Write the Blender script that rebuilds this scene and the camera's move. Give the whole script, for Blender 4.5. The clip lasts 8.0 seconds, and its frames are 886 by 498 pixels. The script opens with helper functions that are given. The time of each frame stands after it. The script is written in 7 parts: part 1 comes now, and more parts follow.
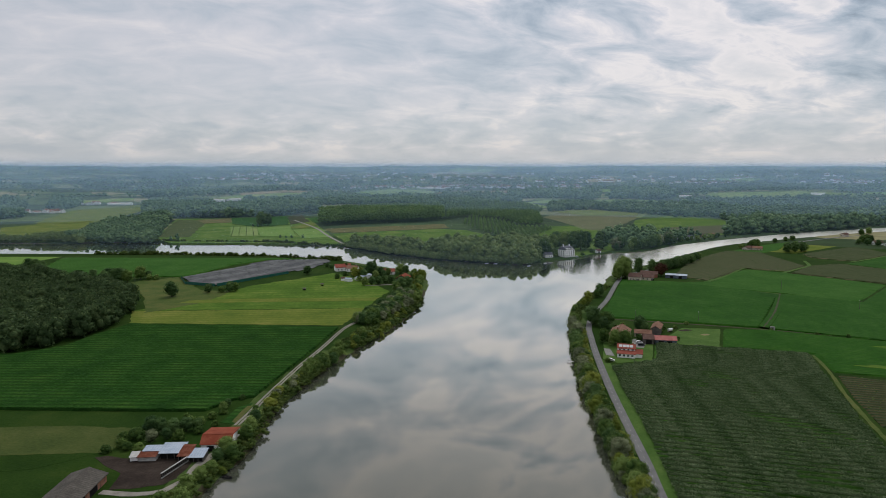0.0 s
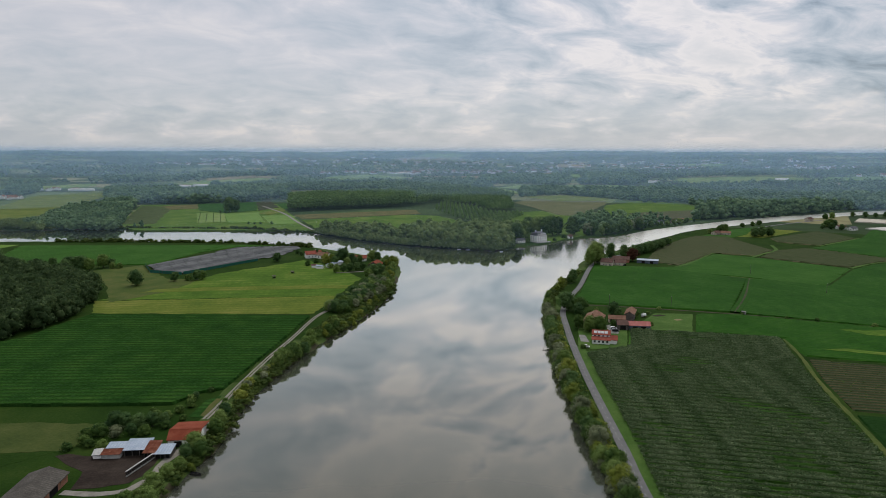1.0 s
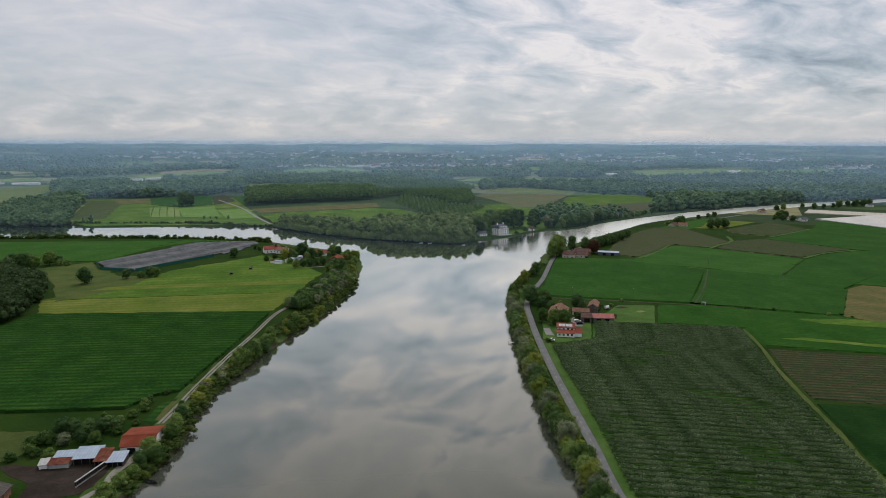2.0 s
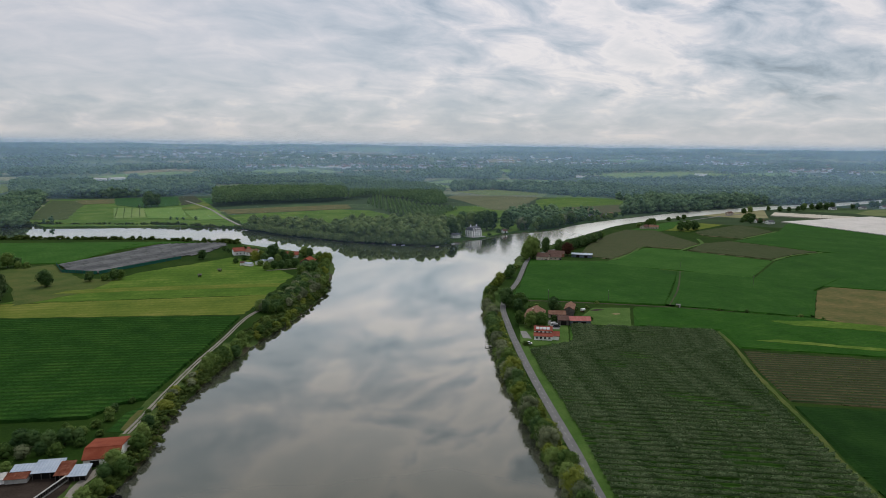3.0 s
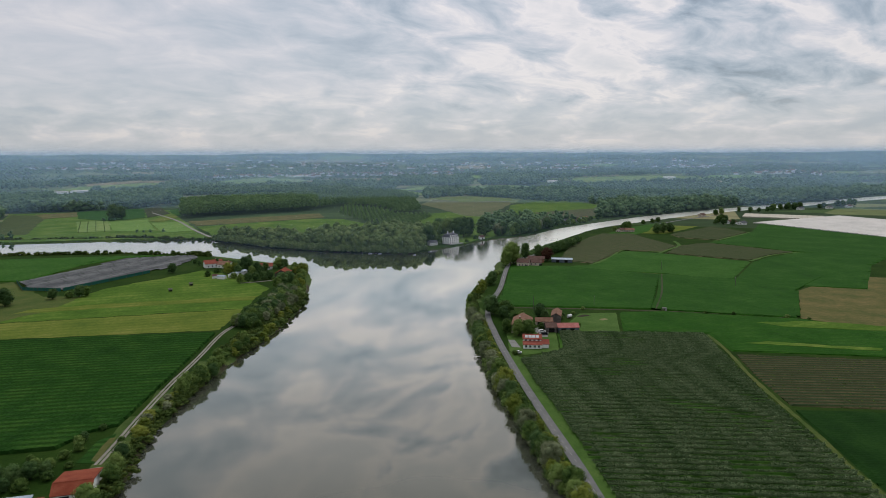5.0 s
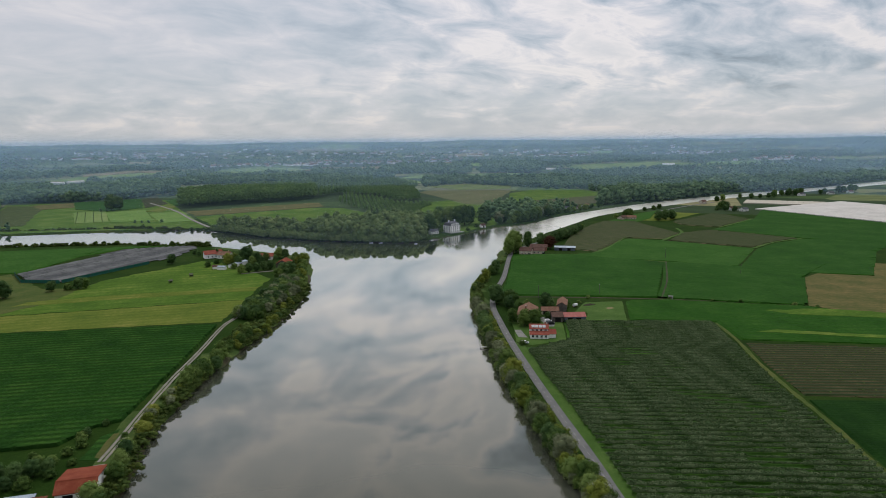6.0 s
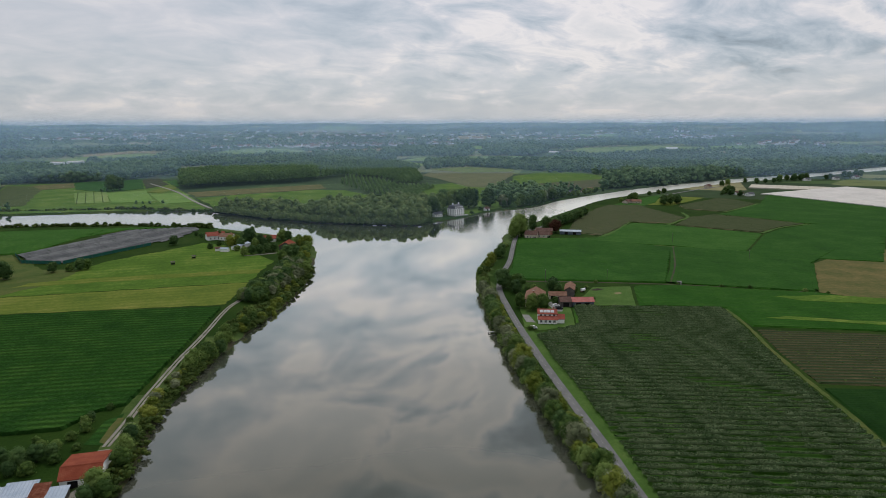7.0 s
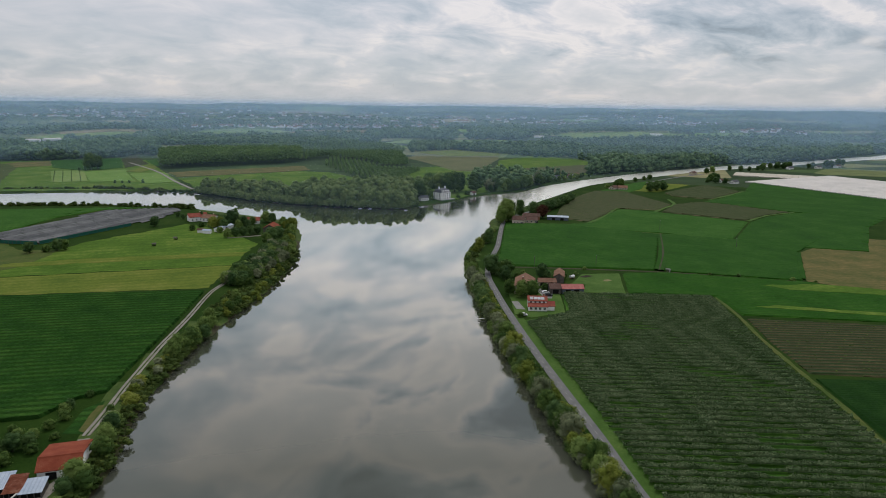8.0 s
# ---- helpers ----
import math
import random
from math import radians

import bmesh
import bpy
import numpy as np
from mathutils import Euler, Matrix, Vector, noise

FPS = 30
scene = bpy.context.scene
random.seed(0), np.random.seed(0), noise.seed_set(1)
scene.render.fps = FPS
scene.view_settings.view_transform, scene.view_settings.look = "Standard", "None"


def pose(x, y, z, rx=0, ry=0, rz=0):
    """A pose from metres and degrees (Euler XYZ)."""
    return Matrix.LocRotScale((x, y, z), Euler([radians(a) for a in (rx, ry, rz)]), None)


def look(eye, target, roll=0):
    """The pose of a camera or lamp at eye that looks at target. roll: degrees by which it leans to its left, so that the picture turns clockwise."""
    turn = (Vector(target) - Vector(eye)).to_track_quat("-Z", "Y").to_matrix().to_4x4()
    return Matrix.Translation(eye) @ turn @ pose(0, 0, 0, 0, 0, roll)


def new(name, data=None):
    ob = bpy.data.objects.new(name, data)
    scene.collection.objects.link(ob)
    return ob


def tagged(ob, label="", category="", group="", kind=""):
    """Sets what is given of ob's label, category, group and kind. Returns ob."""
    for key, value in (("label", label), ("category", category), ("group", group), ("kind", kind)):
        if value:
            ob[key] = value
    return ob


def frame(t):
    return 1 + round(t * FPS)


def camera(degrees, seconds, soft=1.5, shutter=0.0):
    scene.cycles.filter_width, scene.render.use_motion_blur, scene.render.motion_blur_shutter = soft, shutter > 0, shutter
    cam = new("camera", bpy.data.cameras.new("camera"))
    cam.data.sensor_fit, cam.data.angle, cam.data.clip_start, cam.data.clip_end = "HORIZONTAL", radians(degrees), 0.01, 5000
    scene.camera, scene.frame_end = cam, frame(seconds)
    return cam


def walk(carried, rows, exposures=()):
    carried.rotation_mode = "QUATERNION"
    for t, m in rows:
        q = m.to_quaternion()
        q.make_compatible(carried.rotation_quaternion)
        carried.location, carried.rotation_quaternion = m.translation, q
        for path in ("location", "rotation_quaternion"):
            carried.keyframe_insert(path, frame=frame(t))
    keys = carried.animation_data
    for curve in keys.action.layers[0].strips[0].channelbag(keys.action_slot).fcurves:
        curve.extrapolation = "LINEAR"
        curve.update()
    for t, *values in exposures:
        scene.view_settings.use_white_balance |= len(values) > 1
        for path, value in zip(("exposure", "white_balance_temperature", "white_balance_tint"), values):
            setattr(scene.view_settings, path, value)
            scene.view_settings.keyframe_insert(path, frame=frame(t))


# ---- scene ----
cam = camera(67.67, 8.0, soft=0.6)
PATH = [
    (0, (0.00, 0.00, 110.00), (-0.000, 99.212, 97.472), 0.04),
    (0.5, (-0.62, 3.34, 109.92), (1.168, 102.378, 96.214), 0.21),
    (1, (-1.80, 6.70, 109.76), (2.643, 105.511, 95.068), 0.13),
    (1.5, (-2.45, 9.78, 109.71), (5.026, 108.266, 94.057), 0.09),
    (3, (-6.17, 19.78, 108.65), (8.776, 117.440, 93.222), 0.64),
    (3.5, (-7.34, 22.93, 108.62), (8.846, 120.548, 94.212), 0.86),
    (4, (-8.80, 26.80, 108.10), (8.907, 124.235, 94.187), 0.75),
    (5.5, (-13.36, 36.06, 107.25), (6.404, 132.932, 92.252), -0.47),
    (6, (-14.70, 39.44, 107.16), (4.913, 136.158, 91.029), -0.58),
    (6.5, (-16.19, 42.66, 106.66), (3.388, 139.191, 89.398), -0.52),
    (7, (-17.52, 45.85, 106.43), (1.958, 142.142, 87.756), -0.20),
    (7.5, (-18.71, 49.12, 106.30), (1.217, 145.024, 86.192), 0.13),
    (8, (-20.08, 52.77, 106.11), (1.912, 148.006, 84.996), 0.78),
]
walk(cam, [(t, look(eye, target, roll)) for t, eye, target, roll in PATH], exposures=[(0.0, 0.0), (8.0, 0.0)])

# ---- light: an overcast sky with a soft sun ahead and to the right ----
SUN_ELEV, SUN_AZ = radians(56), radians(18)


def make_world():
    w = bpy.data.worlds.new("overcast_sky")
    scene.world = w
    w.use_nodes = True
    nt = w.node_tree
    nt.nodes.clear()
    N, L = nt.nodes.new, nt.links.new

    def math_(op, a, b=0.0, clamp=False):
        n = N("ShaderNodeMath")
        n.operation, n.use_clamp = op, clamp
        for i, v in enumerate((a, b)):
            if isinstance(v, (int, float)):
                n.inputs[i].default_value = v
            else:
                L(v, n.inputs[i])
        return n.outputs[0]

    def noise_(vec, scale, detail, rough, dist=0.0):
        n = N("ShaderNodeTexNoise")
        n.inputs["Scale"].default_value, n.inputs["Detail"].default_value = scale, detail
        n.inputs["Roughness"].default_value, n.inputs["Distortion"].default_value = rough, dist
        L(vec, n.inputs["Vector"])
        return n.outputs["Fac"]

    def ramp_(fac, stops):
        n = N("ShaderNodeValToRGB")
        while len(n.color_ramp.elements) < len(stops):
            n.color_ramp.elements.new(0.5)
        for e, (p, c) in zip(n.color_ramp.elements, stops):
            e.position, e.color = p, (*c, 1)
        L(fac, n.inputs[0])
        return n.outputs[0]

    def mix_(fac, a, b):
        n = N("ShaderNodeMix")
        n.data_type = "RGBA"
        L(fac, n.inputs[0]) if not isinstance(fac, float) else None
        if isinstance(fac, float):
            n.inputs[0].default_value = fac
        for s, v in ((6, a), (7, b)):
            if isinstance(v, tuple):
                n.inputs[s].default_value = (*v, 1)
            else:
                L(v, n.inputs[s])
        return n.outputs[2]

    def combine_(x, y, z):
        n = N("ShaderNodeCombineXYZ")
        for i, v in enumerate((x, y, z)):
            if isinstance(v, (int, float)):
                n.inputs[i].default_value = v
            else:
                L(v, n.inputs[i])
        return n.outputs[0]

    tc = N("ShaderNodeTexCoord")
    sep = N("ShaderNodeSeparateXYZ")
    L(tc.outputs["Generated"], sep.inputs[0])
    x, y, z = sep.outputs
    up = math_("MAXIMUM", z, 0.0)
    lift = math_("ADD", up, 0.26)
    # the cloud deck, seen in perspective: broad sheets, broken into bands towards the right
    px, py = math_("DIVIDE", x, lift), math_("DIVIDE", y, lift)
    deck = combine_(math_("MULTIPLY", px, 0.80), math_("SUBTRACT", py, math_("MULTIPLY", px, 0.18)), 5.3)
    big = noise_(deck, 1.9, 5.0, 0.50, 0.15)
    mid = noise_(deck, 4.9, 9.0, 0.57, 0.45)
    # long thin streaks across the deck
    thin = combine_(math_("MULTIPLY", px, 0.22), math_("SUBTRACT", py, math_("MULTIPLY", px, 0.10)), 7.7)
    streak = noise_(thin, 9.0, 7.0, 0.55, 0.3)
    side = N("ShaderNodeMapRange")
    side.interpolation_type = "SMOOTHSTEP"
    L(x, side.inputs["Value"])
    side.inputs["From Min"].default_value, side.inputs["From Max"].default_value = -0.25, 0.55
    side.inputs["To Min"].default_value, side.inputs["To Max"].default_value = 0.45, 1.55
    swing = math_("MULTIPLY", math_("SUBTRACT", math_("ADD", math_("ADD", math_("MULTIPLY", big, 0.38), math_("MULTIPLY", mid, 0.54)), math_("MULTIPLY", streak, 0.08)), 0.5), side.outputs[0])
    high = N("ShaderNodeMapRange")
    L(z, high.inputs["Value"])
    high.inputs["From Min"].default_value, high.inputs["From Max"].default_value = 0.16, 0.42
    high.inputs["To Min"].default_value, high.inputs["To Max"].default_value = 1.0, 3.7
    body = math_("ADD", math_("MULTIPLY", swing, high.outputs[0]), 0.5)
    deck_col = ramp_(body, [(0.25, (0.21, 0.25, 0.30)), (0.36, (0.33, 0.385, 0.45)), (0.45, (0.475, 0.51, 0.565)), (0.52, (0.61, 0.605, 0.645)), (0.59, (0.79, 0.74, 0.735)), (0.74, (0.64, 0.63, 0.65))])
    # low cumulus over the horizon
    low = combine_(math_("MULTIPLY", x, 12.0), math_("MULTIPLY", y, 12.0), math_("MULTIPLY", z, 32.0))
    cum = noise_(low, 1.0, 4.0, 0.50, 0.2)
    puff = noise_(combine_(math_("MULTIPLY", x, 15.0), math_("MULTIPLY", y, 15.0), math_("MULTIPLY", z, 46.0)), 1.0, 7.0, 0.54, 0.3)
    edge = math_("ADD", z, math_("MULTIPLY", math_("SUBTRACT", cum, 0.5), 0.14))
    cum_col = ramp_(puff, [(0.36, (0.43, 0.475, 0.54)), (0.48, (0.50, 0.53, 0.58)), (0.57, (0.57, 0.58, 0.63)), (0.66, (0.69, 0.665, 0.68))])
    band = N("ShaderNodeMapRange")
    band.interpolation_type = "SMOOTHSTEP"
    L(edge, band.inputs["Value"])
    band.inputs["From Min"].default_value, band.inputs["From Max"].default_value = 0.050, 0.095
    sky_low = mix_(band.outputs[0], cum_col, deck_col)
    hz = N("ShaderNodeMapRange")
    hz.interpolation_type = "SMOOTHSTEP"
    L(z, hz.inputs["Value"])
    hz.inputs["From Min"].default_value, hz.inputs["From Max"].default_value = -0.01, 0.028
    clouds = mix_(hz.outputs[0], (0.50, 0.54, 0.59), sky_low)
    # an overcast sky grows brighter towards the zenith
    zen = N("ShaderNodeMapRange")
    L(z, zen.inputs["Value"])
    zen.inputs["From Min"].default_value, zen.inputs["From Max"].default_value = 0.25, 0.9
    zen.inputs["To Min"].default_value, zen.inputs["To Max"].default_value = 0.81, 1.08
    # the cloud is thinner and brighter about the hidden sun
    aim = N("ShaderNodeVectorMath")
    aim.operation = "DOT_PRODUCT"
    L(tc.outputs["Generated"], aim.inputs[0])
    aim.inputs[1].default_value = (math.cos(SUN_ELEV) * math.sin(SUN_AZ), math.cos(SUN_ELEV) * math.cos(SUN_AZ), math.sin(SUN_ELEV))
    glow = math_("ADD", math_("MULTIPLY", math_("POWER", math_("MAXIMUM", aim.outputs["Value"], 0.0), 4.0), 0.55), 1.0)
    # clear sky behind the thin cloud
    sky = N("ShaderNodeTexSky")
    sky.sky_type, sky.sun_disc = "NISHITA", False
    sky.sun_elevation, sky.sun_rotation = SUN_ELEV, SUN_AZ
    b1, b2, out, add = N("ShaderNodeBackground"), N("ShaderNodeBackground"), N("ShaderNodeOutputWorld"), N("ShaderNodeAddShader")
    L(sky.outputs[0], b1.inputs[0])
    b1.inputs[1].default_value = 0.05 * 0.3
    L(clouds, b2.inputs[0])
    L(math_("MULTIPLY", zen.outputs[0], glow), b2.inputs[1])
    L(b1.outputs[0], add.inputs[0])
    L(b2.outputs[0], add.inputs[1])
    L(add.outputs[0], out.inputs[0])


make_world()
sun_data = bpy.data.lights.new("sun", "SUN")
sun_data.energy, sun_data.angle, sun_data.color = 1.3, radians(20), (1.0, 0.96, 0.9)
sun = new("sun", sun_data)
sun.matrix_world = look((math.sin(SUN_AZ) * 100, math.cos(SUN_AZ) * 100, 100 * math.tan(SUN_ELEV)), (0, 0, 0))

# ---- materials ----
MATS = {}


def material(name, stops, scale=1.0, fine=8.0, rough=0.8, bump=0.2, metal=0.0, spec=0.06, rows=None, obj_random=0.0, isl_random=0.0, depth=0.3, leafy=0.0):
    """Two scales of noise run through a colour ramp. rows: (angle in degrees, width in metres, strength, colour) of planted rows or tracks."""
    m = bpy.data.materials.new(name)
    m.use_nodes = True
    nt = m.node_tree
    nt.nodes.clear()
    N, L = nt.nodes.new, nt.links.new
    out, bs = N("ShaderNodeOutputMaterial"), N("ShaderNodeBsdfPrincipled")
    L(bs.outputs[0], out.inputs[0])
    tc = N("ShaderNodeTexCoord")
    vec = tc.outputs["Object"]
    n1, n2 = N("ShaderNodeTexNoise"), N("ShaderNodeTexNoise")
    for n, s, d in ((n1, scale, 5.0), (n2, fine, 4.0)):
        n.inputs["Scale"].default_value, n.inputs["Detail"].default_value, n.inputs["Roughness"].default_value = s, d, 0.62
        L(vec, n.inputs["Vector"])
    mx = N("ShaderNodeMath")
    mx.operation = "MULTIPLY_ADD"
    L(n1.outputs["Fac"], mx.inputs[0])
    mx.inputs[1].default_value = 0.62
    half = N("ShaderNodeMath")
    half.operation = "MULTIPLY"
    half.inputs[1].default_value = 0.38
    L(n2.outputs["Fac"], half.inputs[0])
    L(half.outputs[0], mx.inputs[2])
    fac = mx.outputs[0]

    def plus(node_out, amount):
        nonlocal fac
        a = N("ShaderNodeMath")
        a.operation = "MULTIPLY_ADD"
        L(node_out, a.inputs[0])
        a.inputs[1].default_value = amount
        s = N("ShaderNodeMath")
        s.operation = "ADD"
        s.inputs[1].default_value = -amount / 2
        L(fac, s.inputs[0])
        L(s.outputs[0], a.inputs[2])
        fac = a.outputs[0]

    if obj_random:
        plus(N("ShaderNodeObjectInfo").outputs["Random"], obj_random)
    if isl_random:
        plus(N("ShaderNodeNewGeometry").outputs["Random Per Island"], isl_random)
    ramp = N("ShaderNodeValToRGB")
    while len(ramp.color_ramp.elements) < len(stops):
        ramp.color_ramp.elements.new(0.5)
    for i, (e, c) in enumerate(zip(ramp.color_ramp.elements, stops)):
        e.position, e.color = 0.36 + 0.28 * i / max(1, len(stops) - 1), (*c, 1)
    L(fac, ramp.inputs[0])
    col, height = ramp.outputs[0], n2.outputs["Fac"]
    if rows:
        angle, width, strength, rcol = rows
        mp = N("ShaderNodeMapping")
        mp.inputs["Rotation"].default_value = (0, 0, radians(-angle))
        L(vec, mp.inputs[0])
        wv = N("ShaderNodeTexWave")
        wv.bands_direction = "Y"
        wv.inputs["Scale"].default_value = 0.31416 / width
        wv.inputs["Distortion"].default_value, wv.inputs["Detail"].default_value = 0.2, 2.0
        wv.inputs["Detail Scale"].default_value = 0.8
        L(mp.outputs[0], wv.inputs["Vector"])
        patch = N("ShaderNodeMath")
        patch.operation = "MULTIPLY"
        L(wv.outputs["Fac"], patch.inputs[0])
        sc = N("ShaderNodeMath")
        sc.operation, sc.use_clamp = "MULTIPLY", True
        L(n1.outputs["Fac"], sc.inputs[0])
        sc.inputs[1].default_value = strength * 2
        L(sc.outputs[0], patch.inputs[1])
        mixc = N("ShaderNodeMix")
        mixc.data_type = "RGBA"
        L(patch.outputs[0], mixc.inputs[0])
        L(col, mixc.inputs[6])
        mixc.inputs[7].default_value = (*rcol, 1)
        col = mixc.outputs[2]
    L(col, bs.inputs["Base Color"])
    bs.inputs["Roughness"].default_value, bs.inputs["Metallic"].default_value = rough, metal
    bs.inputs["Specular IOR Level"].default_value = spec
    if bump:
        b = N("ShaderNodeBump")
        b.inputs["Strength"].default_value, b.inputs["Distance"].default_value = bump, depth
        L(height, b.inputs["Height"])
        L(b.outputs[0], bs.inputs["Normal"])
    if leafy:
        # leaves let part of the light through
        tl, both = N("ShaderNodeBsdfTranslucent"), N("ShaderNodeMixShader")
        both.inputs[0].default_value = leafy
        L(col, tl.inputs[0])
        L(bs.outputs[0], both.inputs[1])
        L(tl.outputs[0], both.inputs[2])
        L(both.outputs[0], out.inputs[0])
    MATS[name] = m
    return m


def farmland_material():
    """A far patchwork of fields and meadows, each of its own colour."""
    m = bpy.data.materials.new("distant_farmland")
    m.use_nodes = True
    nt = m.node_tree
    bs = nt.nodes["Principled BSDF"]
    N, L = nt.nodes.new, nt.links.new
    tc, mp, vo, no, sep, ramp, mix = (N("ShaderNode" + k) for k in ("TexCoord", "Mapping", "TexVoronoi", "TexNoise", "SeparateColor", "ValToRGB", "Mix"))
    mp.inputs["Rotation"].default_value, mp.inputs["Scale"].default_value = (0, 0, 0.3), (0.0060, 0.0100, 0.0)
    L(tc.outputs["Object"], mp.inputs[0])
    vo.inputs["Scale"].default_value = 1.0
    L(mp.outputs[0], vo.inputs["Vector"])
    L(vo.outputs["Color"], sep.inputs[0])
    stops = [(0.0, (0.022, 0.042, 0.017)), (0.5, (0.030, 0.055, 0.020)), (0.68, (0.050, 0.086, 0.028)), (0.84, (0.100, 0.135, 0.050)), (0.96, (0.20, 0.19, 0.10))]
    while len(ramp.color_ramp.elements) < len(stops):
        ramp.color_ramp.elements.new(0.5)
    for e, (p, c) in zip(ramp.color_ramp.elements, stops):
        e.position, e.color = p, (*c, 1)
    L(sep.outputs[0], ramp.inputs[0])
    no.inputs["Scale"].default_value, no.inputs["Detail"].default_value = 0.03, 6.0
    L(tc.outputs["Object"], no.inputs["Vector"])
    mix.data_type, mix.blend_type = "RGBA", "OVERLAY"
    mix.inputs[0].default_value = 0.5
    L(ramp.outputs[0], mix.inputs[6])
    L(no.outputs["Fac"], mix.inputs[7])
    L(mix.outputs[2], bs.inputs["Base Color"])
    bs.inputs["Roughness"].default_value, bs.inputs["Specular IOR Level"].default_value = 0.9, 0.05
    return m


G = material
meadow = G("meadow_grass", [(0.012, 0.030, 0.005), (0.019, 0.043, 0.007), (0.030, 0.052, 0.010)], 0.035, 0.9, 0.9, 0.5, spec=0.02)
lush = G("lush_grass", [(0.043, 0.091, 0.013), (0.072, 0.132, 0.019), (0.140, 0.185, 0.037)], 0.028, 0.35, 0.9, 0.7, rows=(6, 10, 0.35, (0.041, 0.086, 0.012)), spec=0.02)
lawn_grass = G("lawn_grass", [(0.037, 0.080, 0.014), (0.054, 0.106, 0.021), (0.081, 0.128, 0.031)], 0.08, 1.2, 0.9, 0.4)
hay = G("yellow_meadow", [(0.067, 0.107, 0.018), (0.108, 0.140, 0.024), (0.173, 0.179, 0.043)], 0.03, 0.4, 0.9, 0.7, rows=(4, 7, 0.32, (0.053, 0.085, 0.014)), spec=0.02)
dry_grass = G("dry_grass", [(0.030, 0.050, 0.011), (0.046, 0.065, 0.015), (0.066, 0.080, 0.022)], 0.06, 0.7, 0.9, 0.6)
rough_pasture = G("rough_pasture", [(0.035, 0.067, 0.013), (0.062, 0.087, 0.020), (0.093, 0.099, 0.029)], 0.05, 0.8, 0.9, 0.5)
maize_a = G("maize", [(0.011, 0.039, 0.007), (0.022, 0.069, 0.011), (0.042, 0.102, 0.017)], 0.06, 0.9, 0.8, 0.8, rows=(-1, 4.4, 0.6, (0.009, 0.029, 0.005)), spec=0.02)
maize_b = G("young_maize", [(0.014, 0.051, 0.007), (0.022, 0.076, 0.008), (0.041, 0.110, 0.017)], 0.03, 0.45, 0.8, 0.9, rows=(-17, 3.0, 0.6, (0.012, 0.044, 0.007)), spec=0.02)
dark_crop = G("dark_crop", [(0.005, 0.021, 0.003), (0.009, 0.033, 0.005), (0.016, 0.046, 0.008)], 0.06, 1.0, 0.8, 0.5, spec=0.02)
bean = G("bean_field", [(0.019, 0.067, 0.008), (0.032, 0.095, 0.013), (0.056, 0.127, 0.023)], 0.03, 0.45, 0.8, 0.9, rows=(-38, 3.0, 0.6, (0.017, 0.059, 0.008)), spec=0.02)
strip_crop = G("deep_green_crop", [(0.012, 0.050, 0.004), (0.020, 0.072, 0.007), (0.036, 0.098, 0.013)], 0.04, 0.5, 0.8, 0.9, rows=(-15, 3.0, 0.5, (0.011, 0.044, 0.004)), spec=0.02)
far_grass = G("pale_meadow", [(0.088, 0.156, 0.033), (0.125, 0.194, 0.045), (0.188, 0.225, 0.075)], 0.012, 0.2, 0.9, 0.2)
fallow = G("striped_fallow", [(0.080, 0.085, 0.042), (0.120, 0.108, 0.060), (0.185, 0.150, 0.095)], 0.02, 0.25, 0.9, 0.2, rows=(-8, 14, 0.9, (0.070, 0.105, 0.036)))
straw_soil = G("pale_straw", [(0.150, 0.130, 0.065), (0.200, 0.170, 0.090), (0.260, 0.220, 0.130)], 0.02, 0.3, 0.9, 0.2)
light_crop = G("light_crop", [(0.071, 0.155, 0.021), (0.103, 0.187, 0.029), (0.140, 0.208, 0.046)], 0.03, 0.6, 0.8, 0.3)
stubble = G("stubble", [(0.058, 0.074, 0.020), (0.098, 0.092, 0.031), (0.162, 0.120, 0.050)], 0.05, 0.3, 0.9, 0.6, rows=(-15, 5, 0.3, (0.060, 0.076, 0.020)))
young_vines = G("young_vines", [(0.030, 0.035, 0.013), (0.053, 0.048, 0.021), (0.087, 0.069, 0.033)], 0.10, 1.4, 0.9, 0.5, rows=(-15, 3.6, 0.9, (0.011, 0.032, 0.008)))
vine_rows = G("vineyard_soil", [(0.061, 0.070, 0.031), (0.093, 0.086, 0.045), (0.141, 0.109, 0.070)], 0.05, 1.0, 0.9, 0.5, rows=(-32, 5.0, 0.9, (0.024, 0.048, 0.014)))
orchard_floor = G("orchard_grass", [(0.020, 0.056, 0.008), (0.033, 0.091, 0.010), (0.058, 0.130, 0.018)], 0.05, 1.2, 0.9, 0.3)
patchwork = farmland_material()
bank_scrub = G("bank_scrub", [(0.027, 0.053, 0.013), (0.048, 0.080, 0.019), (0.080, 0.110, 0.030)], 0.12, 0.9, 0.9, 0.6)
mud = G("river_mud", [(0.022, 0.020, 0.012), (0.045, 0.042, 0.022), (0.050, 0.062, 0.022)], 0.15, 1.4, 0.75, 0.5)
yard_dirt = G("trodden_earth", [(0.019, 0.014, 0.011), (0.032, 0.024, 0.019), (0.051, 0.040, 0.032)], 0.12, 1.5, 0.9, 0.4)
gravel = G("pale_gravel", [(0.15, 0.138, 0.115), (0.22, 0.205, 0.175), (0.29, 0.27, 0.235)], 0.3, 3.0, 0.9, 0.3)
asphalt = G("asphalt", [(0.11, 0.11, 0.112), (0.14, 0.14, 0.14), (0.17, 0.168, 0.165)], 0.2, 4.0, 0.85, 0.1)
line_paint = G("road_paint", [(0.28, 0.28, 0.27), (0.40, 0.40, 0.39)], 1.0, 6.0, 0.7, 0.0)
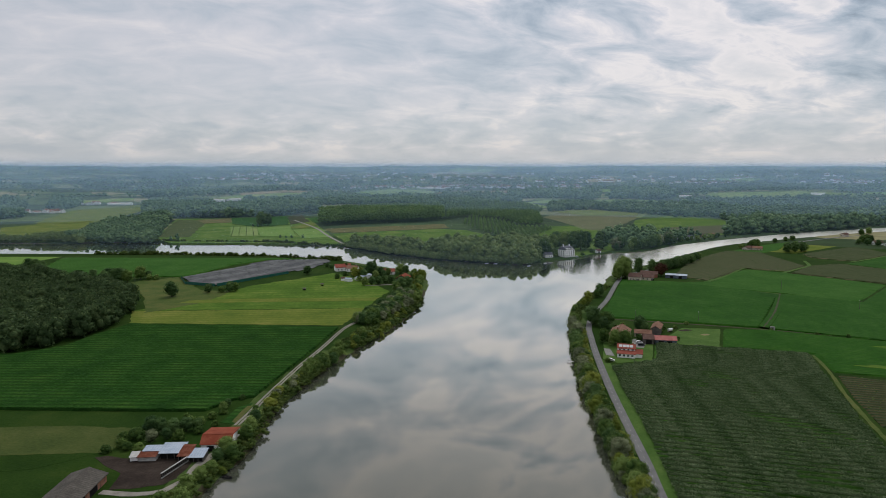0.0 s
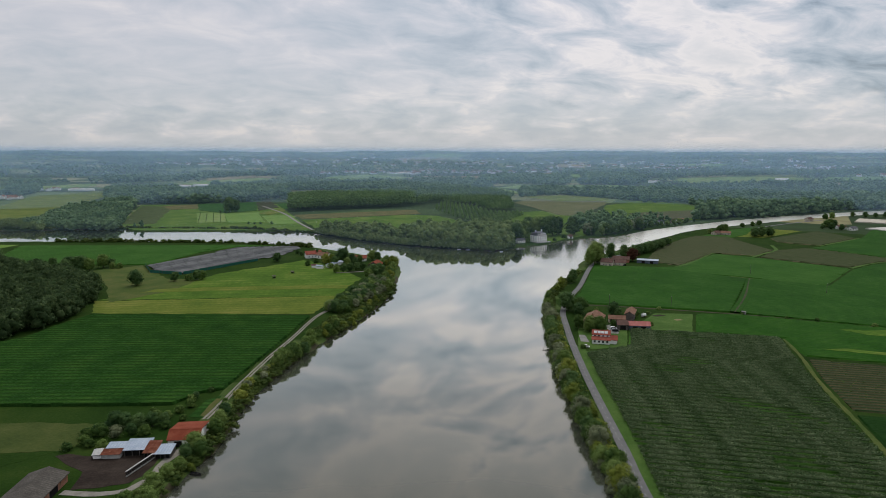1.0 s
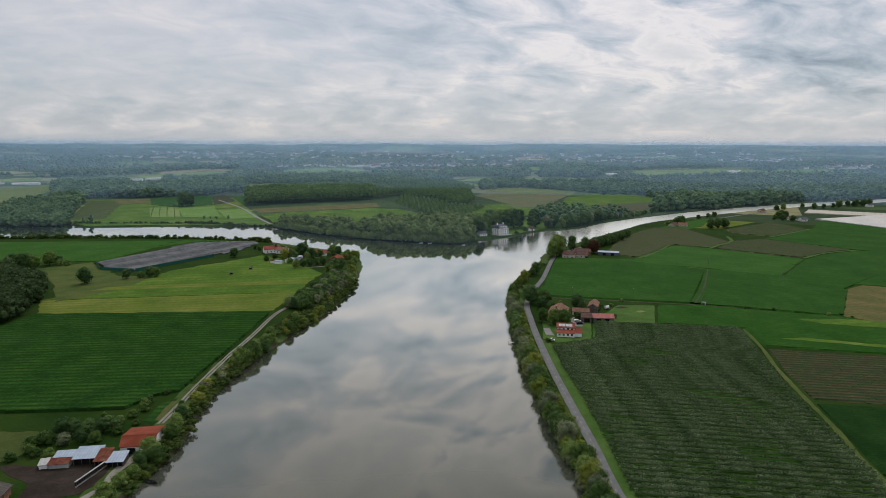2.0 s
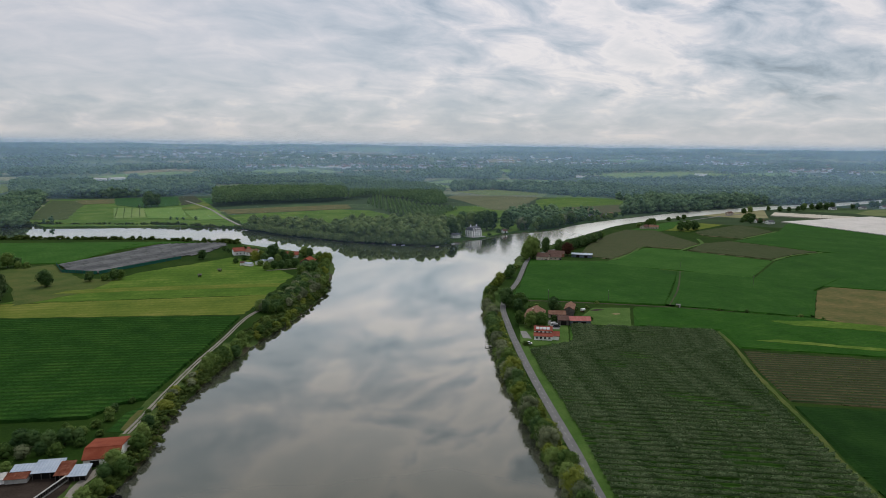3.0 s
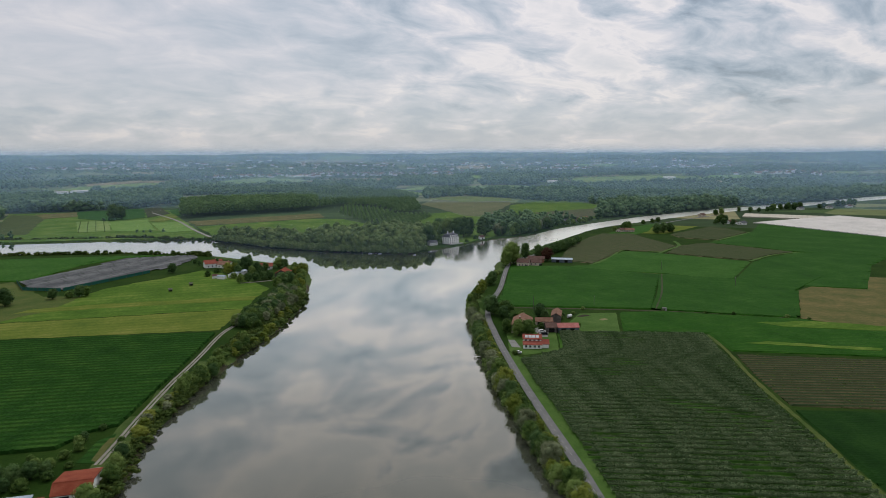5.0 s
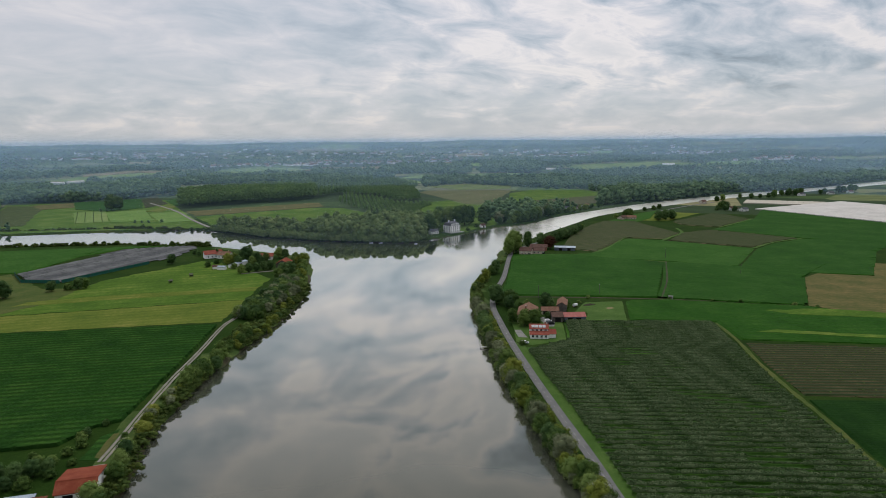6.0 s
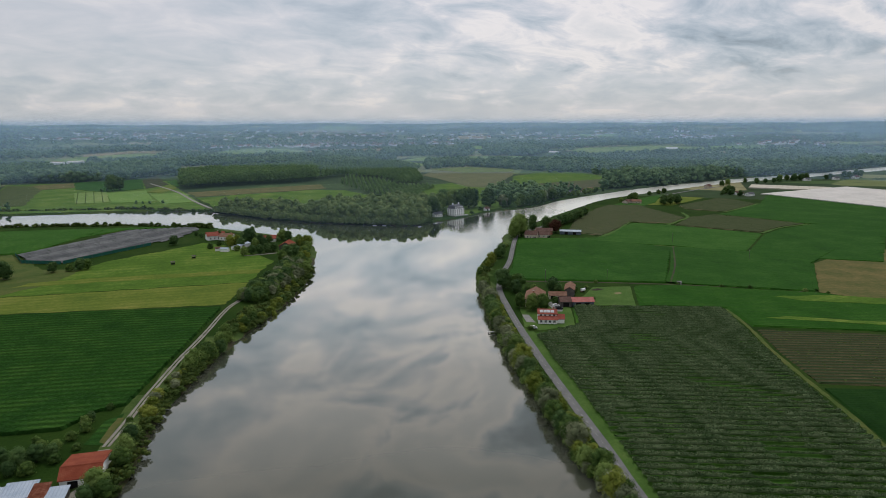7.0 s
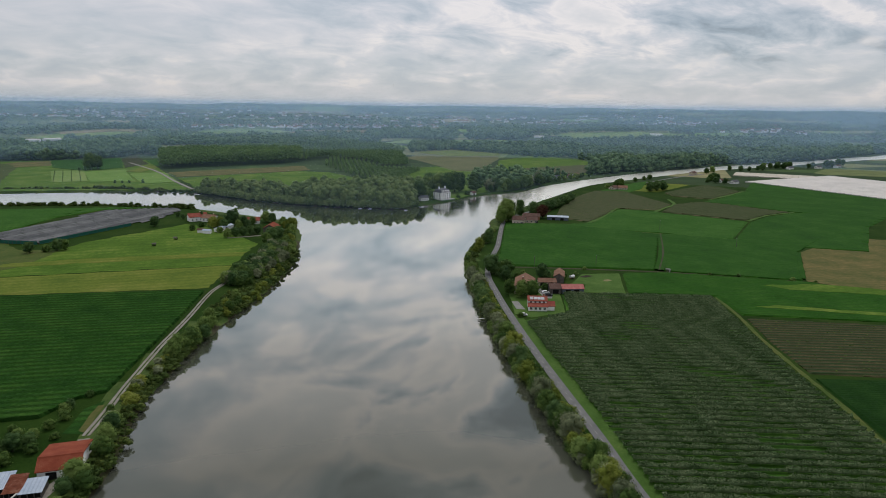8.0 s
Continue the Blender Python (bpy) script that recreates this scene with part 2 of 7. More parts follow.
leaf_green = G("leaves_green", [(0.052, 0.101, 0.025), (0.108, 0.176, 0.040), (0.192, 0.271, 0.075)], 0.5, 3.0, 0.65, 0.0, obj_random=0.34, isl_random=0.18, leafy=0.35)
leaf_dark = G("leaves_dark", [(0.037, 0.080, 0.028), (0.074, 0.137, 0.043), (0.130, 0.208, 0.068)], 0.5, 3.0, 0.65, 0.0, obj_random=0.18, isl_random=0.14, leafy=0.35)
leaf_willow = G("leaves_willow", [(0.106, 0.134, 0.070), (0.183, 0.213, 0.113), (0.310, 0.344, 0.200)], 0.5, 3.0, 0.6, 0.0, obj_random=0.2, isl_random=0.15, leafy=0.35)
leaf_lime = G("leaves_lime", [(0.100, 0.144, 0.023), (0.173, 0.218, 0.036), (0.278, 0.305, 0.061)], 0.5, 3.0, 0.6, 0.0, obj_random=0.2, isl_random=0.12, leafy=0.35)
leaf_red = G("leaves_copper", [(0.05, 0.022, 0.014), (0.075, 0.034, 0.02), (0.10, 0.05, 0.03)], 0.5, 3.0, 0.6, 0.0, isl_random=0.15, leafy=0.35)
leaf_scrub = G("scrub_leaves", [(0.038, 0.068, 0.017), (0.063, 0.102, 0.023), (0.131, 0.164, 0.037)], 0.06, 1.2, 0.7, 0.0, isl_random=0.16, leafy=0.35)
# paler and bluer than the near wood: part of the distance haze is in this colour
wood_far = G("hazed_woodland_leaves", [(0.067, 0.130, 0.070), (0.128, 0.212, 0.102), (0.240, 0.347, 0.162)], 0.03, 0.5, 0.7, 0.0, isl_random=0.07, leafy=0.35)
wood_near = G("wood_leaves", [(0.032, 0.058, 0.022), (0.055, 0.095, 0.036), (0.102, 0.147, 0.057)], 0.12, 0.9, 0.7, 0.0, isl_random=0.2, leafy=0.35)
wood_bank = G("bank_wood_leaves", [(0.093, 0.148, 0.055), (0.155, 0.221, 0.076), (0.246, 0.306, 0.109)], 0.10, 0.8, 0.7, 0.0, isl_random=0.07, leafy=0.35)
wood_poplar = G("poplar_leaves", [(0.084, 0.146, 0.051), (0.132, 0.221, 0.069), (0.206, 0.305, 0.096)], 0.03, 0.5, 0.7, 0.0, isl_random=0.07, leafy=0.35)
bush_leaf = G("orchard_leaves", [(0.052, 0.094, 0.036), (0.103, 0.161, 0.068), (0.210, 0.265, 0.139)], 0.12, 1.5, 0.6, 0.3, isl_random=0.36, leafy=0.35)
bark = G("bark", [(0.05, 0.04, 0.03), (0.09, 0.075, 0.06)], 2.0, 9.0, 0.9, 0.4)
roof_red = G("orange_clay_tiles", [(0.15, 0.036, 0.020), (0.205, 0.052, 0.028), (0.25, 0.078, 0.045)], 0.25, 2.5, 0.8, 0.3, rows=(90, 0.5, 0.3, (0.16, 0.04, 0.022)))
roof_old = G("weathered_clay_tiles", [(0.13, 0.07, 0.048), (0.19, 0.105, 0.072), (0.24, 0.15, 0.11)], 0.4, 3.0, 0.85, 0.3)
roof_brown = G("brown_tiles", [(0.072, 0.043, 0.036), (0.108, 0.064, 0.052), (0.137, 0.089, 0.076)], 0.4, 3.0, 0.85, 0.3)
roof_pink = G("faded_pink_tiles", [(0.26, 0.085, 0.075), (0.34, 0.125, 0.11), (0.42, 0.18, 0.16)], 0.4, 3.0, 0.8, 0.3)
roof_house = G("dull_red_tiles", [(0.17, 0.045, 0.032), (0.23, 0.065, 0.046), (0.28, 0.09, 0.065)], 0.4, 3.0, 0.8, 0.3)
panel_grey = G("glazed_panel", [(0.30, 0.32, 0.34), (0.40, 0.42, 0.44)], 0.8, 4.0, 0.3, 0.0, spec=0.4)
concrete_pad = G("worn_grey_paving", [(0.15, 0.15, 0.145), (0.20, 0.20, 0.19), (0.25, 0.245, 0.235)], 0.3, 3.0, 0.9, 0.2)
rust = G("rusty_sheet", [(0.075, 0.022, 0.012), (0.14, 0.045, 0.025), (0.23, 0.12, 0.085)], 0.35, 2.0, 0.8, 0.2, rows=(90, 0.4, 0.3, (0.09, 0.03, 0.018)))
zinc = G("pale_metal_sheet", [(0.250, 0.306, 0.375), (0.350, 0.406, 0.481), (0.450, 0.500, 0.562)], 0.25, 2.0, 0.5, 0.1, metal=0.1, rows=(90, 0.5, 0.4, (0.20, 0.24, 0.29)))
fibro = G("grey_fibre_cement", [(0.055, 0.05, 0.045), (0.085, 0.078, 0.068), (0.125, 0.115, 0.10)], 0.2, 1.6, 0.9, 0.3, rows=(90, 1.1, 0.4, (0.05, 0.046, 0.04)))
slate = G("slate", [(0.067, 0.071, 0.080), (0.088, 0.092, 0.103), (0.109, 0.113, 0.122)], 0.5, 4.0, 0.6, 0.2)
white_wall = G("white_render", [(0.742, 0.742, 0.721), (0.827, 0.827, 0.806), (0.880, 0.880, 0.869)], 0.3, 3.0, 0.85, 0.1)
cream_wall = G("cream_render", [(0.40, 0.34, 0.27), (0.50, 0.43, 0.35), (0.56, 0.50, 0.42)], 0.3, 3.0, 0.85, 0.1)
plank = G("grey_planks", [(0.07, 0.065, 0.06), (0.11, 0.10, 0.09), (0.16, 0.145, 0.13)], 0.6, 4.0, 0.85, 0.3)
brick_wall = G("orange_brick", [(0.22, 0.10, 0.06), (0.30, 0.15, 0.10), (0.38, 0.23, 0.16)], 0.5, 5.0, 0.85, 0.2)
blue_sheet = G("blue_grey_sheet", [(0.07, 0.09, 0.115), (0.10, 0.125, 0.155), (0.14, 0.165, 0.19)], 0.3, 2.0, 0.6, 0.1)
# near-black, to stand for the shade inside doorways and open fronts
dark_in = G("dark_interior", [(0.010, 0.010, 0.010), (0.018, 0.017, 0.016)], 1.0, 4.0, 0.9, 0.0)
dark_glass = G("window_glass", [(0.020, 0.024, 0.030), (0.032, 0.038, 0.046)], 1.0, 4.0, 0.12, 0.0, spec=0.6)
concrete = G("concrete", [(0.30, 0.30, 0.28), (0.38, 0.38, 0.36), (0.46, 0.45, 0.43)], 0.5, 4.0, 0.85, 0.1)
white_paint = G("white_paint", [(0.68, 0.68, 0.68), (0.78, 0.78, 0.78)], 1.0, 5.0, 0.35, 0.0)
black_paint = G("black_paint", [(0.012, 0.012, 0.014), (0.02, 0.02, 0.022)], 1.0, 5.0, 0.3, 0.0)
rubber = G("rubber", [(0.012, 0.012, 0.012), (0.02, 0.02, 0.02)], 3.0, 12.0, 0.8, 0.0)
plastic_film = G("white_plastic_film", [(0.437, 0.418, 0.385), (0.529, 0.503, 0.462), (0.598, 0.565, 0.528)], 0.03, 0.4, 0.5, 0.1)
straw_film = G("straw_coloured_film", [(0.38, 0.35, 0.28), (0.44, 0.40, 0.33), (0.50, 0.46, 0.38)], 0.03, 0.4, 0.6, 0.1)
net_grey = G("grey_crop_net", [(0.064, 0.068, 0.071), (0.099, 0.104, 0.106), (0.150, 0.154, 0.154)], 0.05, 0.8, 0.85, 0.1, obj_random=0.16)
pale_water = G("pond_water", [(0.10, 0.11, 0.11), (0.14, 0.15, 0.15)], 0.05, 0.5, 0.08, 0.0, spec=1.0)
net_green = G("green_windbreak_net", [(0.02, 0.10, 0.075), (0.03, 0.13, 0.10)], 0.3, 2.0, 0.8, 0.0)


def water_material():
    """Turbid river water: a brown body under a gloss that grows at grazing angles, calm below the confluence and ruffled upstream."""
    m = bpy.data.materials.new("river_water")
    m.use_nodes = True
    nt = m.node_tree
    nt.nodes.clear()
    N, L = nt.nodes.new, nt.links.new
    out, mix, df, gl, lw, mr = (N("ShaderNode" + k) for k in ("OutputMaterial", "MixShader", "BsdfDiffuse", "BsdfGlossy", "LayerWeight", "ValToRGB"))
    tc, n1, n2, n3, ramp, sep, ruf, b = (N("ShaderNode" + k) for k in ("TexCoord", "TexNoise", "TexNoise", "TexNoise", "ValToRGB", "SeparateXYZ", "MapRange", "Bump"))
    for n, s, d in ((n1, 0.012, 4.0), (n2, 0.45, 3.0), (n3, 0.006, 3.0)):
        n.inputs["Scale"].default_value, n.inputs["Detail"].default_value = s, d
        L(tc.outputs["Object"], n.inputs["Vector"])
    ramp.color_ramp.elements[0].position, ramp.color_ramp.elements[0].color = 0.35, (0.048, 0.052, 0.039, 1)
    ramp.color_ramp.elements[1].position, ramp.color_ramp.elements[1].color = 0.65, (0.064, 0.068, 0.053, 1)
    L(n1.outputs["Fac"], ramp.inputs[0])
    L(ramp.outputs[0], df.inputs[0])
    lw.inputs[0].default_value = 0.5
    for _ in range(3):
        mr.color_ramp.elements.new(0.5)
    for e, (p, v) in zip(mr.color_ramp.elements, ((0.0, 0.05), (0.50, 0.10), (0.64, 0.32), (0.79, 0.80), (1.0, 0.96))):
        e.position, e.color = p, (v, v, v, 1)
    L(lw.outputs["Facing"], mr.inputs[0])
    # wind ruffles the upstream reach
    L(tc.outputs["Object"], sep.inputs[0])
    add = N("ShaderNodeMath")
    add.operation = "MULTIPLY_ADD"
    L(n3.outputs["Fac"], add.inputs[0])
    add.inputs[1].default_value = 260
    L(sep.outputs[0], add.inputs[2])
    ruf.interpolation_type = "SMOOTHSTEP"
    L(add.outputs[0], ruf.inputs["Value"])
    ruf.inputs["From Min"].default_value, ruf.inputs["From Max"].default_value = 200, 420
    ruf.inputs["To Min"].default_value, ruf.inputs["To Max"].default_value = 0.02, 0.5
    L(ruf.outputs[0], b.inputs["Strength"])
    b.inputs["Distance"].default_value = 0.15
    L(n2.outputs["Fac"], b.inputs["Height"])
    L(b.outputs[0], gl.inputs["Normal"])
    gl.inputs["Color"].default_value = (0.94, 0.935, 0.87, 1)
    rg = N("ShaderNodeMapRange")
    L(ruf.outputs[0], rg.inputs["Value"])
    rg.inputs["From Min"].default_value, rg.inputs["From Max"].default_value = 0.02, 0.5
    rg.inputs["To Min"].default_value, rg.inputs["To Max"].default_value = 0.02, 0.28
    L(rg.outputs[0], gl.inputs["Roughness"])
    L(mr.outputs[0], mix.inputs[0])
    L(df.outputs[0], mix.inputs[1])
    L(gl.outputs[0], mix.inputs[2])
    L(mix.outputs[0], out.inputs[0])
    return m


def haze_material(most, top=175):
    """A see-through bluish sheet imitating haze in the air: it thins out with height."""
    m = bpy.data.materials.new("haze_sheet_tint")
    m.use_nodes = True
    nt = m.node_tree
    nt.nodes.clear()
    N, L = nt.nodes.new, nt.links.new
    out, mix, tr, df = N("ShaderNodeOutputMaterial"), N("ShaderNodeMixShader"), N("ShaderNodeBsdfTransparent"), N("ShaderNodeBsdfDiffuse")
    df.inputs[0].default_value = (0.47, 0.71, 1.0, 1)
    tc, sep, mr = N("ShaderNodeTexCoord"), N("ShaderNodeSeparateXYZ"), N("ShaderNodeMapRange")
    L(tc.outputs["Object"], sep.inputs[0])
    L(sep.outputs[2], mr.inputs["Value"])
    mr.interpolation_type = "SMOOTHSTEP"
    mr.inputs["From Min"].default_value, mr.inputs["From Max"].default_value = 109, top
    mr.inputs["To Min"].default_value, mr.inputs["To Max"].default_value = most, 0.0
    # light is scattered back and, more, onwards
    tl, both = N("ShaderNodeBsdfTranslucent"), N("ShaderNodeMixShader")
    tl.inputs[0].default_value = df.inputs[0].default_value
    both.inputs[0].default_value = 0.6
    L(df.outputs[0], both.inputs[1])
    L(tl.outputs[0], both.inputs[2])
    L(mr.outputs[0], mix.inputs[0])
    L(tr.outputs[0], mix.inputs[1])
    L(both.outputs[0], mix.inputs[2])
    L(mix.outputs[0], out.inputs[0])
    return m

# ---- mesh helpers ----
rng = np.random.default_rng(7)


def np_mesh(name, verts, faces, mats, smooth=False, slots=None):
    """A mesh from an array of corners and an array of triangles or quads."""
    verts, faces = np.asarray(verts, np.float32), np.asarray(faces, np.int32)
    me = bpy.data.meshes.new(name)
    k = faces.shape[1]
    me.vertices.add(len(verts))
    me.vertices.foreach_set("co", verts.ravel())
    me.loops.add(faces.size)
    me.loops.foreach_set("vertex_index", faces.ravel())
    me.polygons.add(len(faces))
    me.polygons.foreach_set("loop_start", np.arange(len(faces), dtype=np.int32) * k)
    for m in mats if isinstance(mats, (list, tuple)) else [mats]:
        me.materials.append(m)
    if slots is not None:
        me.polygons.foreach_set("material_index", np.asarray(slots, np.int32))
    me.polygons.foreach_set("use_smooth", np.full(len(faces), smooth))
    me.update(calc_edges=True)
    return me


def part(name, bm, mat, parent=None, label=""):
    """Links a bmesh as one mesh object under a thing or a part."""
    me = bpy.data.meshes.new(name)
    bmesh.ops.recalc_face_normals(bm, faces=bm.faces)
    bm.to_mesh(me)
    bm.free()
    me.materials.append(mat)
    ob = new(name, me)
    if parent is not None:
        ob.parent = parent
    return tagged(ob, label)


def thing(name, label, category, x=0, y=0, z=0, rz=0, group="", kind=""):
    ob = new(name)
    ob.empty_display_size = 0.5
    ob.matrix_world = pose(x, y, z, 0, 0, rz)
    return tagged(ob, label, category, group, kind)


def box(bm, x0, x1, y0, y1, z0, z1, m=None):
    vs = [bm.verts.new((x, y, z)) for z in (z0, z1) for y in (y0, y1) for x in (x0, x1)]
    for f in ((0, 2, 3, 1), (4, 5, 7, 6), (0, 1, 5, 4), (2, 6, 7, 3), (0, 4, 6, 2), (1, 3, 7, 5)):
        bm.faces.new([vs[i] for i in f])
    if m is not None:
        bmesh.ops.transform(bm, matrix=m, verts=vs)
    return vs


def boxes(*specs):
    bm = bmesh.new()
    for s in specs:
        box(bm, *s)
    return bm


def prism(outline, depth_axis, a, b):
    """A bmesh of an outline of (u, z) drawn out along x or y from a to b."""
    bm = bmesh.new()
    ends = []
    for w in (a, b):
        ends.append([bm.verts.new((u, w, z) if depth_axis == "y" else (w, u, z)) for u, z in outline])
    n = len(outline)
    bm.faces.new(ends[0])
    bm.faces.new(ends[1][::-1])
    for i in range(n):
        bm.faces.new((ends[0][i], ends[0][(i + 1) % n], ends[1][(i + 1) % n], ends[1][i]))
    return bm


def in_poly(px, py, poly):
    inside = np.zeros(np.shape(px), bool)
    q = np.array(poly, float)
    for (x0, y0), (x1, y1) in zip(q, np.roll(q, -1, 0)):
        cross = (y0 > py) != (y1 > py)
        inside ^= cross & (px < (x1 - x0) * (py - y0) / (y1 - y0 + 1e-12) + x0)
    return inside


def smooth_line(pts, step=8.0):
    """A Catmull-Rom curve through the points, with a corner every few metres."""
    p = np.array(pts, float)
    p = np.vstack([2 * p[0] - p[1], p, 2 * p[-1] - p[-2]])
    out = []
    for a, b, c, d in zip(p, p[1:], p[2:], p[3:]):
        n = max(1, int(min(40, np.linalg.norm(c - b) / step)))
        for t in np.arange(n) / n:
            out.append(0.5 * (2 * b + (c - a) * t + (2 * a - 5 * b + 4 * c - d) * t**2 + (3 * b - a - 3 * c + d) * t**3))
    out.append(p[-2])
    return np.array(out)


def wob(x, y, s, seed=0.0):
    """Cheap smooth noise in -1 to 1 for arrays."""
    return (np.sin(x * s + 1.3 * np.sin(y * s * 0.7 + seed) + seed) + np.sin(y * s * 1.31 + 1.7 * np.sin(x * s * 0.57 - seed) + 2.1 * seed)
            + 0.6 * np.sin((x + y) * s * 2.3 + seed)) / 2.6


# ---- the ground and the river ----
WATER = -1.5
BANK_LEFT = [(-90, -400), (-88, 100), (-82, 211), (-76.5, 236), (-75, 258), (-75.5, 284), (-73.5, 305), (-66.5, 342), (-53.5, 388), (-41, 424), (-33, 450), (-20.5, 504), (-16, 560), (-13.5, 626), (-25, 684)]
BANK_NORTH = [(-48, 706), (-85, 740), (-120, 771), (-167, 794), (-225, 812), (-342, 824), (-553, 827), (-1200, 830), (-2600, 800)]
BANK_FAR = [(-2600, 990), (-1200, 960), (-632, 942), (-419, 958), (-245, 943), (-136, 900), (-75, 835), (-8, 780), (56, 750), (92, 736), (115, 758), (144, 775),
            (205, 829), (265, 857), (330, 925), (440, 1005), (604, 1104), (829, 1205), (1020, 1269), (1448, 1450), (2800, 1990)]
BANK_RIGHT = [(2800, 1850), (1342, 1345), (956, 1193), (771, 1128), (639, 1068), (535, 1008), (402, 926), (320, 842), (182, 680), (151, 615), (117, 546), (98, 495),
              (91, 460), (84, 410), (75, 352), (70, 300), (66, 240), (64, 200), (61, 100), (57, -400)]
BANKS = {k: smooth_line(v) for k, v in (("left", BANK_LEFT), ("north", BANK_NORTH), ("far", BANK_FAR), ("right", BANK_RIGHT))}
RIVER = np.vstack(list(BANKS.values()))


def shore_distance(x, y):
    """Metres from the water's edge, positive on land."""
    best = np.full(np.shape(x), 1e9)
    for (x0, y0), (x1, y1) in zip(RIVER, np.roll(RIVER, -1, 0)):
        dx, dy = x1 - x0, y1 - y0
        t = np.clip(((x - x0) * dx + (y - y0) * dy) / (dx * dx + dy * dy + 1e-9), 0, 1)
        best = np.minimum(best, (x - x0 - t * dx) ** 2 + (y - y0 - t * dy) ** 2)
    d = np.sqrt(best)
    return np.where(in_poly(x, y, RIVER), -d, d)


def sm(a, b, v):
    t = np.clip((v - a) / (b - a), 0, 1)
    return t * t * (3 - 2 * t)


def far_height(x, y):
    """The plain rises slowly to low hills; the valley of the upper river stays flat."""
    r, az = np.hypot(x, y), np.arctan2(x, y)
    crest = 105.5 + 2 * np.sin(az * 9 + 1) + 2 * np.sin(az * 23 + 2) + 2 * np.sin(az * 61) + 5 * sm(0.12, 0.35, az) - 5 * sm(0.42, 0.62, az)
    start = 1900 + 900 * sm(0.62, 0.76, az)
    t = np.clip((r - start) / (4650 - start), 0, 1.0)
    return crest * t * t / (t + 0.10) * 1.10 + 3.0 * wob(x, y, 0.0045, 1.0) * sm(2300, 3000, r) - 70 * sm(4680, 5600, r)


def axis(lo, hi, a, b, fine):
    """Coordinates from lo to hi, fine between a and b and ever coarser outside."""
    mid = np.arange(a, b + 0.1, fine)

    def out(start, end):
        vals, s, v = [], fine, start
        while abs(v - start) < abs(end - start):
            s = min(s * 1.06, 90)
            v += s * np.sign(end - start)
            vals.append(v)
        return vals
    return np.array(out(a, lo)[::-1] + list(mid) + out(b, hi))


def make_ground():
    xs, ys = axis(-5200, 5200, -480, 760, 6.0), axis(-900, 5300, 170, 1150, 6.0)
    x, y = np.meshgrid(xs, ys)
    d = shore_distance(x, y) + 0.9 * wob(x, y, 0.22, 3.0) + 0.5 * wob(x, y, 0.6, 1.0)
    z = np.interp(d, [-9, -3, 0, 2.5, 6], [-5.5, -3.2, WATER, -0.35, 0.0]) + far_height(x, y)
    n, m = len(ys), len(xs)
    i = np.arange(n * m).reshape(n, m)
    faces = np.stack([i[:-1, :-1], i[:-1, 1:], i[1:, 1:], i[1:, :-1]], -1).reshape(-1, 4)
    mid = lambda a: (a[:-1, :-1] + a[1:, 1:]).ravel() / 2
    dm, r = mid(d), np.hypot(mid(x), mid(y))
    slots = np.where(dm < 0.2, 2, np.where((dm < np.where(mid(x) < 20, 15, 9)) & (r < 760), 3, np.where(r > 1050, 1, 0)))
    me = np_mesh("ground", np.stack([x, y, z], -1).reshape(-1, 3), faces, [meadow, patchwork, mud, bank_scrub], True, slots)
    tagged(new("ground", me), "flat green river plain with low wooded hills", "ground", kind="structure")


make_ground()
wm = water_material()
n = 40
gx, gy = np.meshgrid(np.linspace(-2800, 2900, n), np.linspace(-420, 2100, n))
gi = np.arange(n * n).reshape(n, n)
tagged(new("water", np_mesh("water", np.stack([gx, gy, gx * 0 + WATER], -1).reshape(-1, 3), np.stack([gi[:-1, :-1], gi[:-1, 1:], gi[1:, 1:], gi[1:, :-1]], -1).reshape(-1, 4), wm)),
       "calm brown-grey river water mirroring the cloudy sky", "river", kind="structure")

# upright see-through sheets across the view, added to imitate the haze of distance
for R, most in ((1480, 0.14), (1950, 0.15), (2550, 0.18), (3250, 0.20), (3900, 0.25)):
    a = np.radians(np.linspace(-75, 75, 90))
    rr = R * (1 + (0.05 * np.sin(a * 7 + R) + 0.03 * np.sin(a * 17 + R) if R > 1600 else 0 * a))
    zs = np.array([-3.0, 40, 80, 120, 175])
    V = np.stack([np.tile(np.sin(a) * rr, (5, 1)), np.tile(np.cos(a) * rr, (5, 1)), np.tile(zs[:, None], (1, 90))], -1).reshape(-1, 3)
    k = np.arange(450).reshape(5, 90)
    ob = new("haze_sheet", np_mesh("haze_sheet", V, np.stack([k[:-1, :-1], k[:-1, 1:], k[1:, 1:], k[1:, :-1]], -1).reshape(-1, 4), haze_material(most, 128), True))
    tagged(ob, "see-through bluish sheet imitating haze over the distant plain", "mist", kind="structure")

# one more added sheet follows the river and imitates the nearer haze
haze_line = smooth_line([(-2700, 890), (-1200, 890), (-632, 885), (-342, 890), (-180, 870), (-110, 815), (-40, 750), (30, 715), (90, 705), (150, 735), (230, 790), (300, 850), (400, 950), (600, 1082), (1000, 1232), (2900, 1950)], 20.0)
k = len(haze_line)
V = np.stack([np.c_[haze_line, np.full(k, h)] for h in (-3.0, 40, 80, 120, 180)], 0).reshape(-1, 3)
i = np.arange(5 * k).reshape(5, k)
tagged(new("haze_sheet", np_mesh("haze_sheet", V, np.stack([i[:-1, :-1], i[:-1, 1:], i[1:, 1:], i[1:, :-1]], -1).reshape(-1, 4), haze_material(0.045, 128), True)), "see-through bluish sheet imitating haze along the river", "mist", kind="structure")


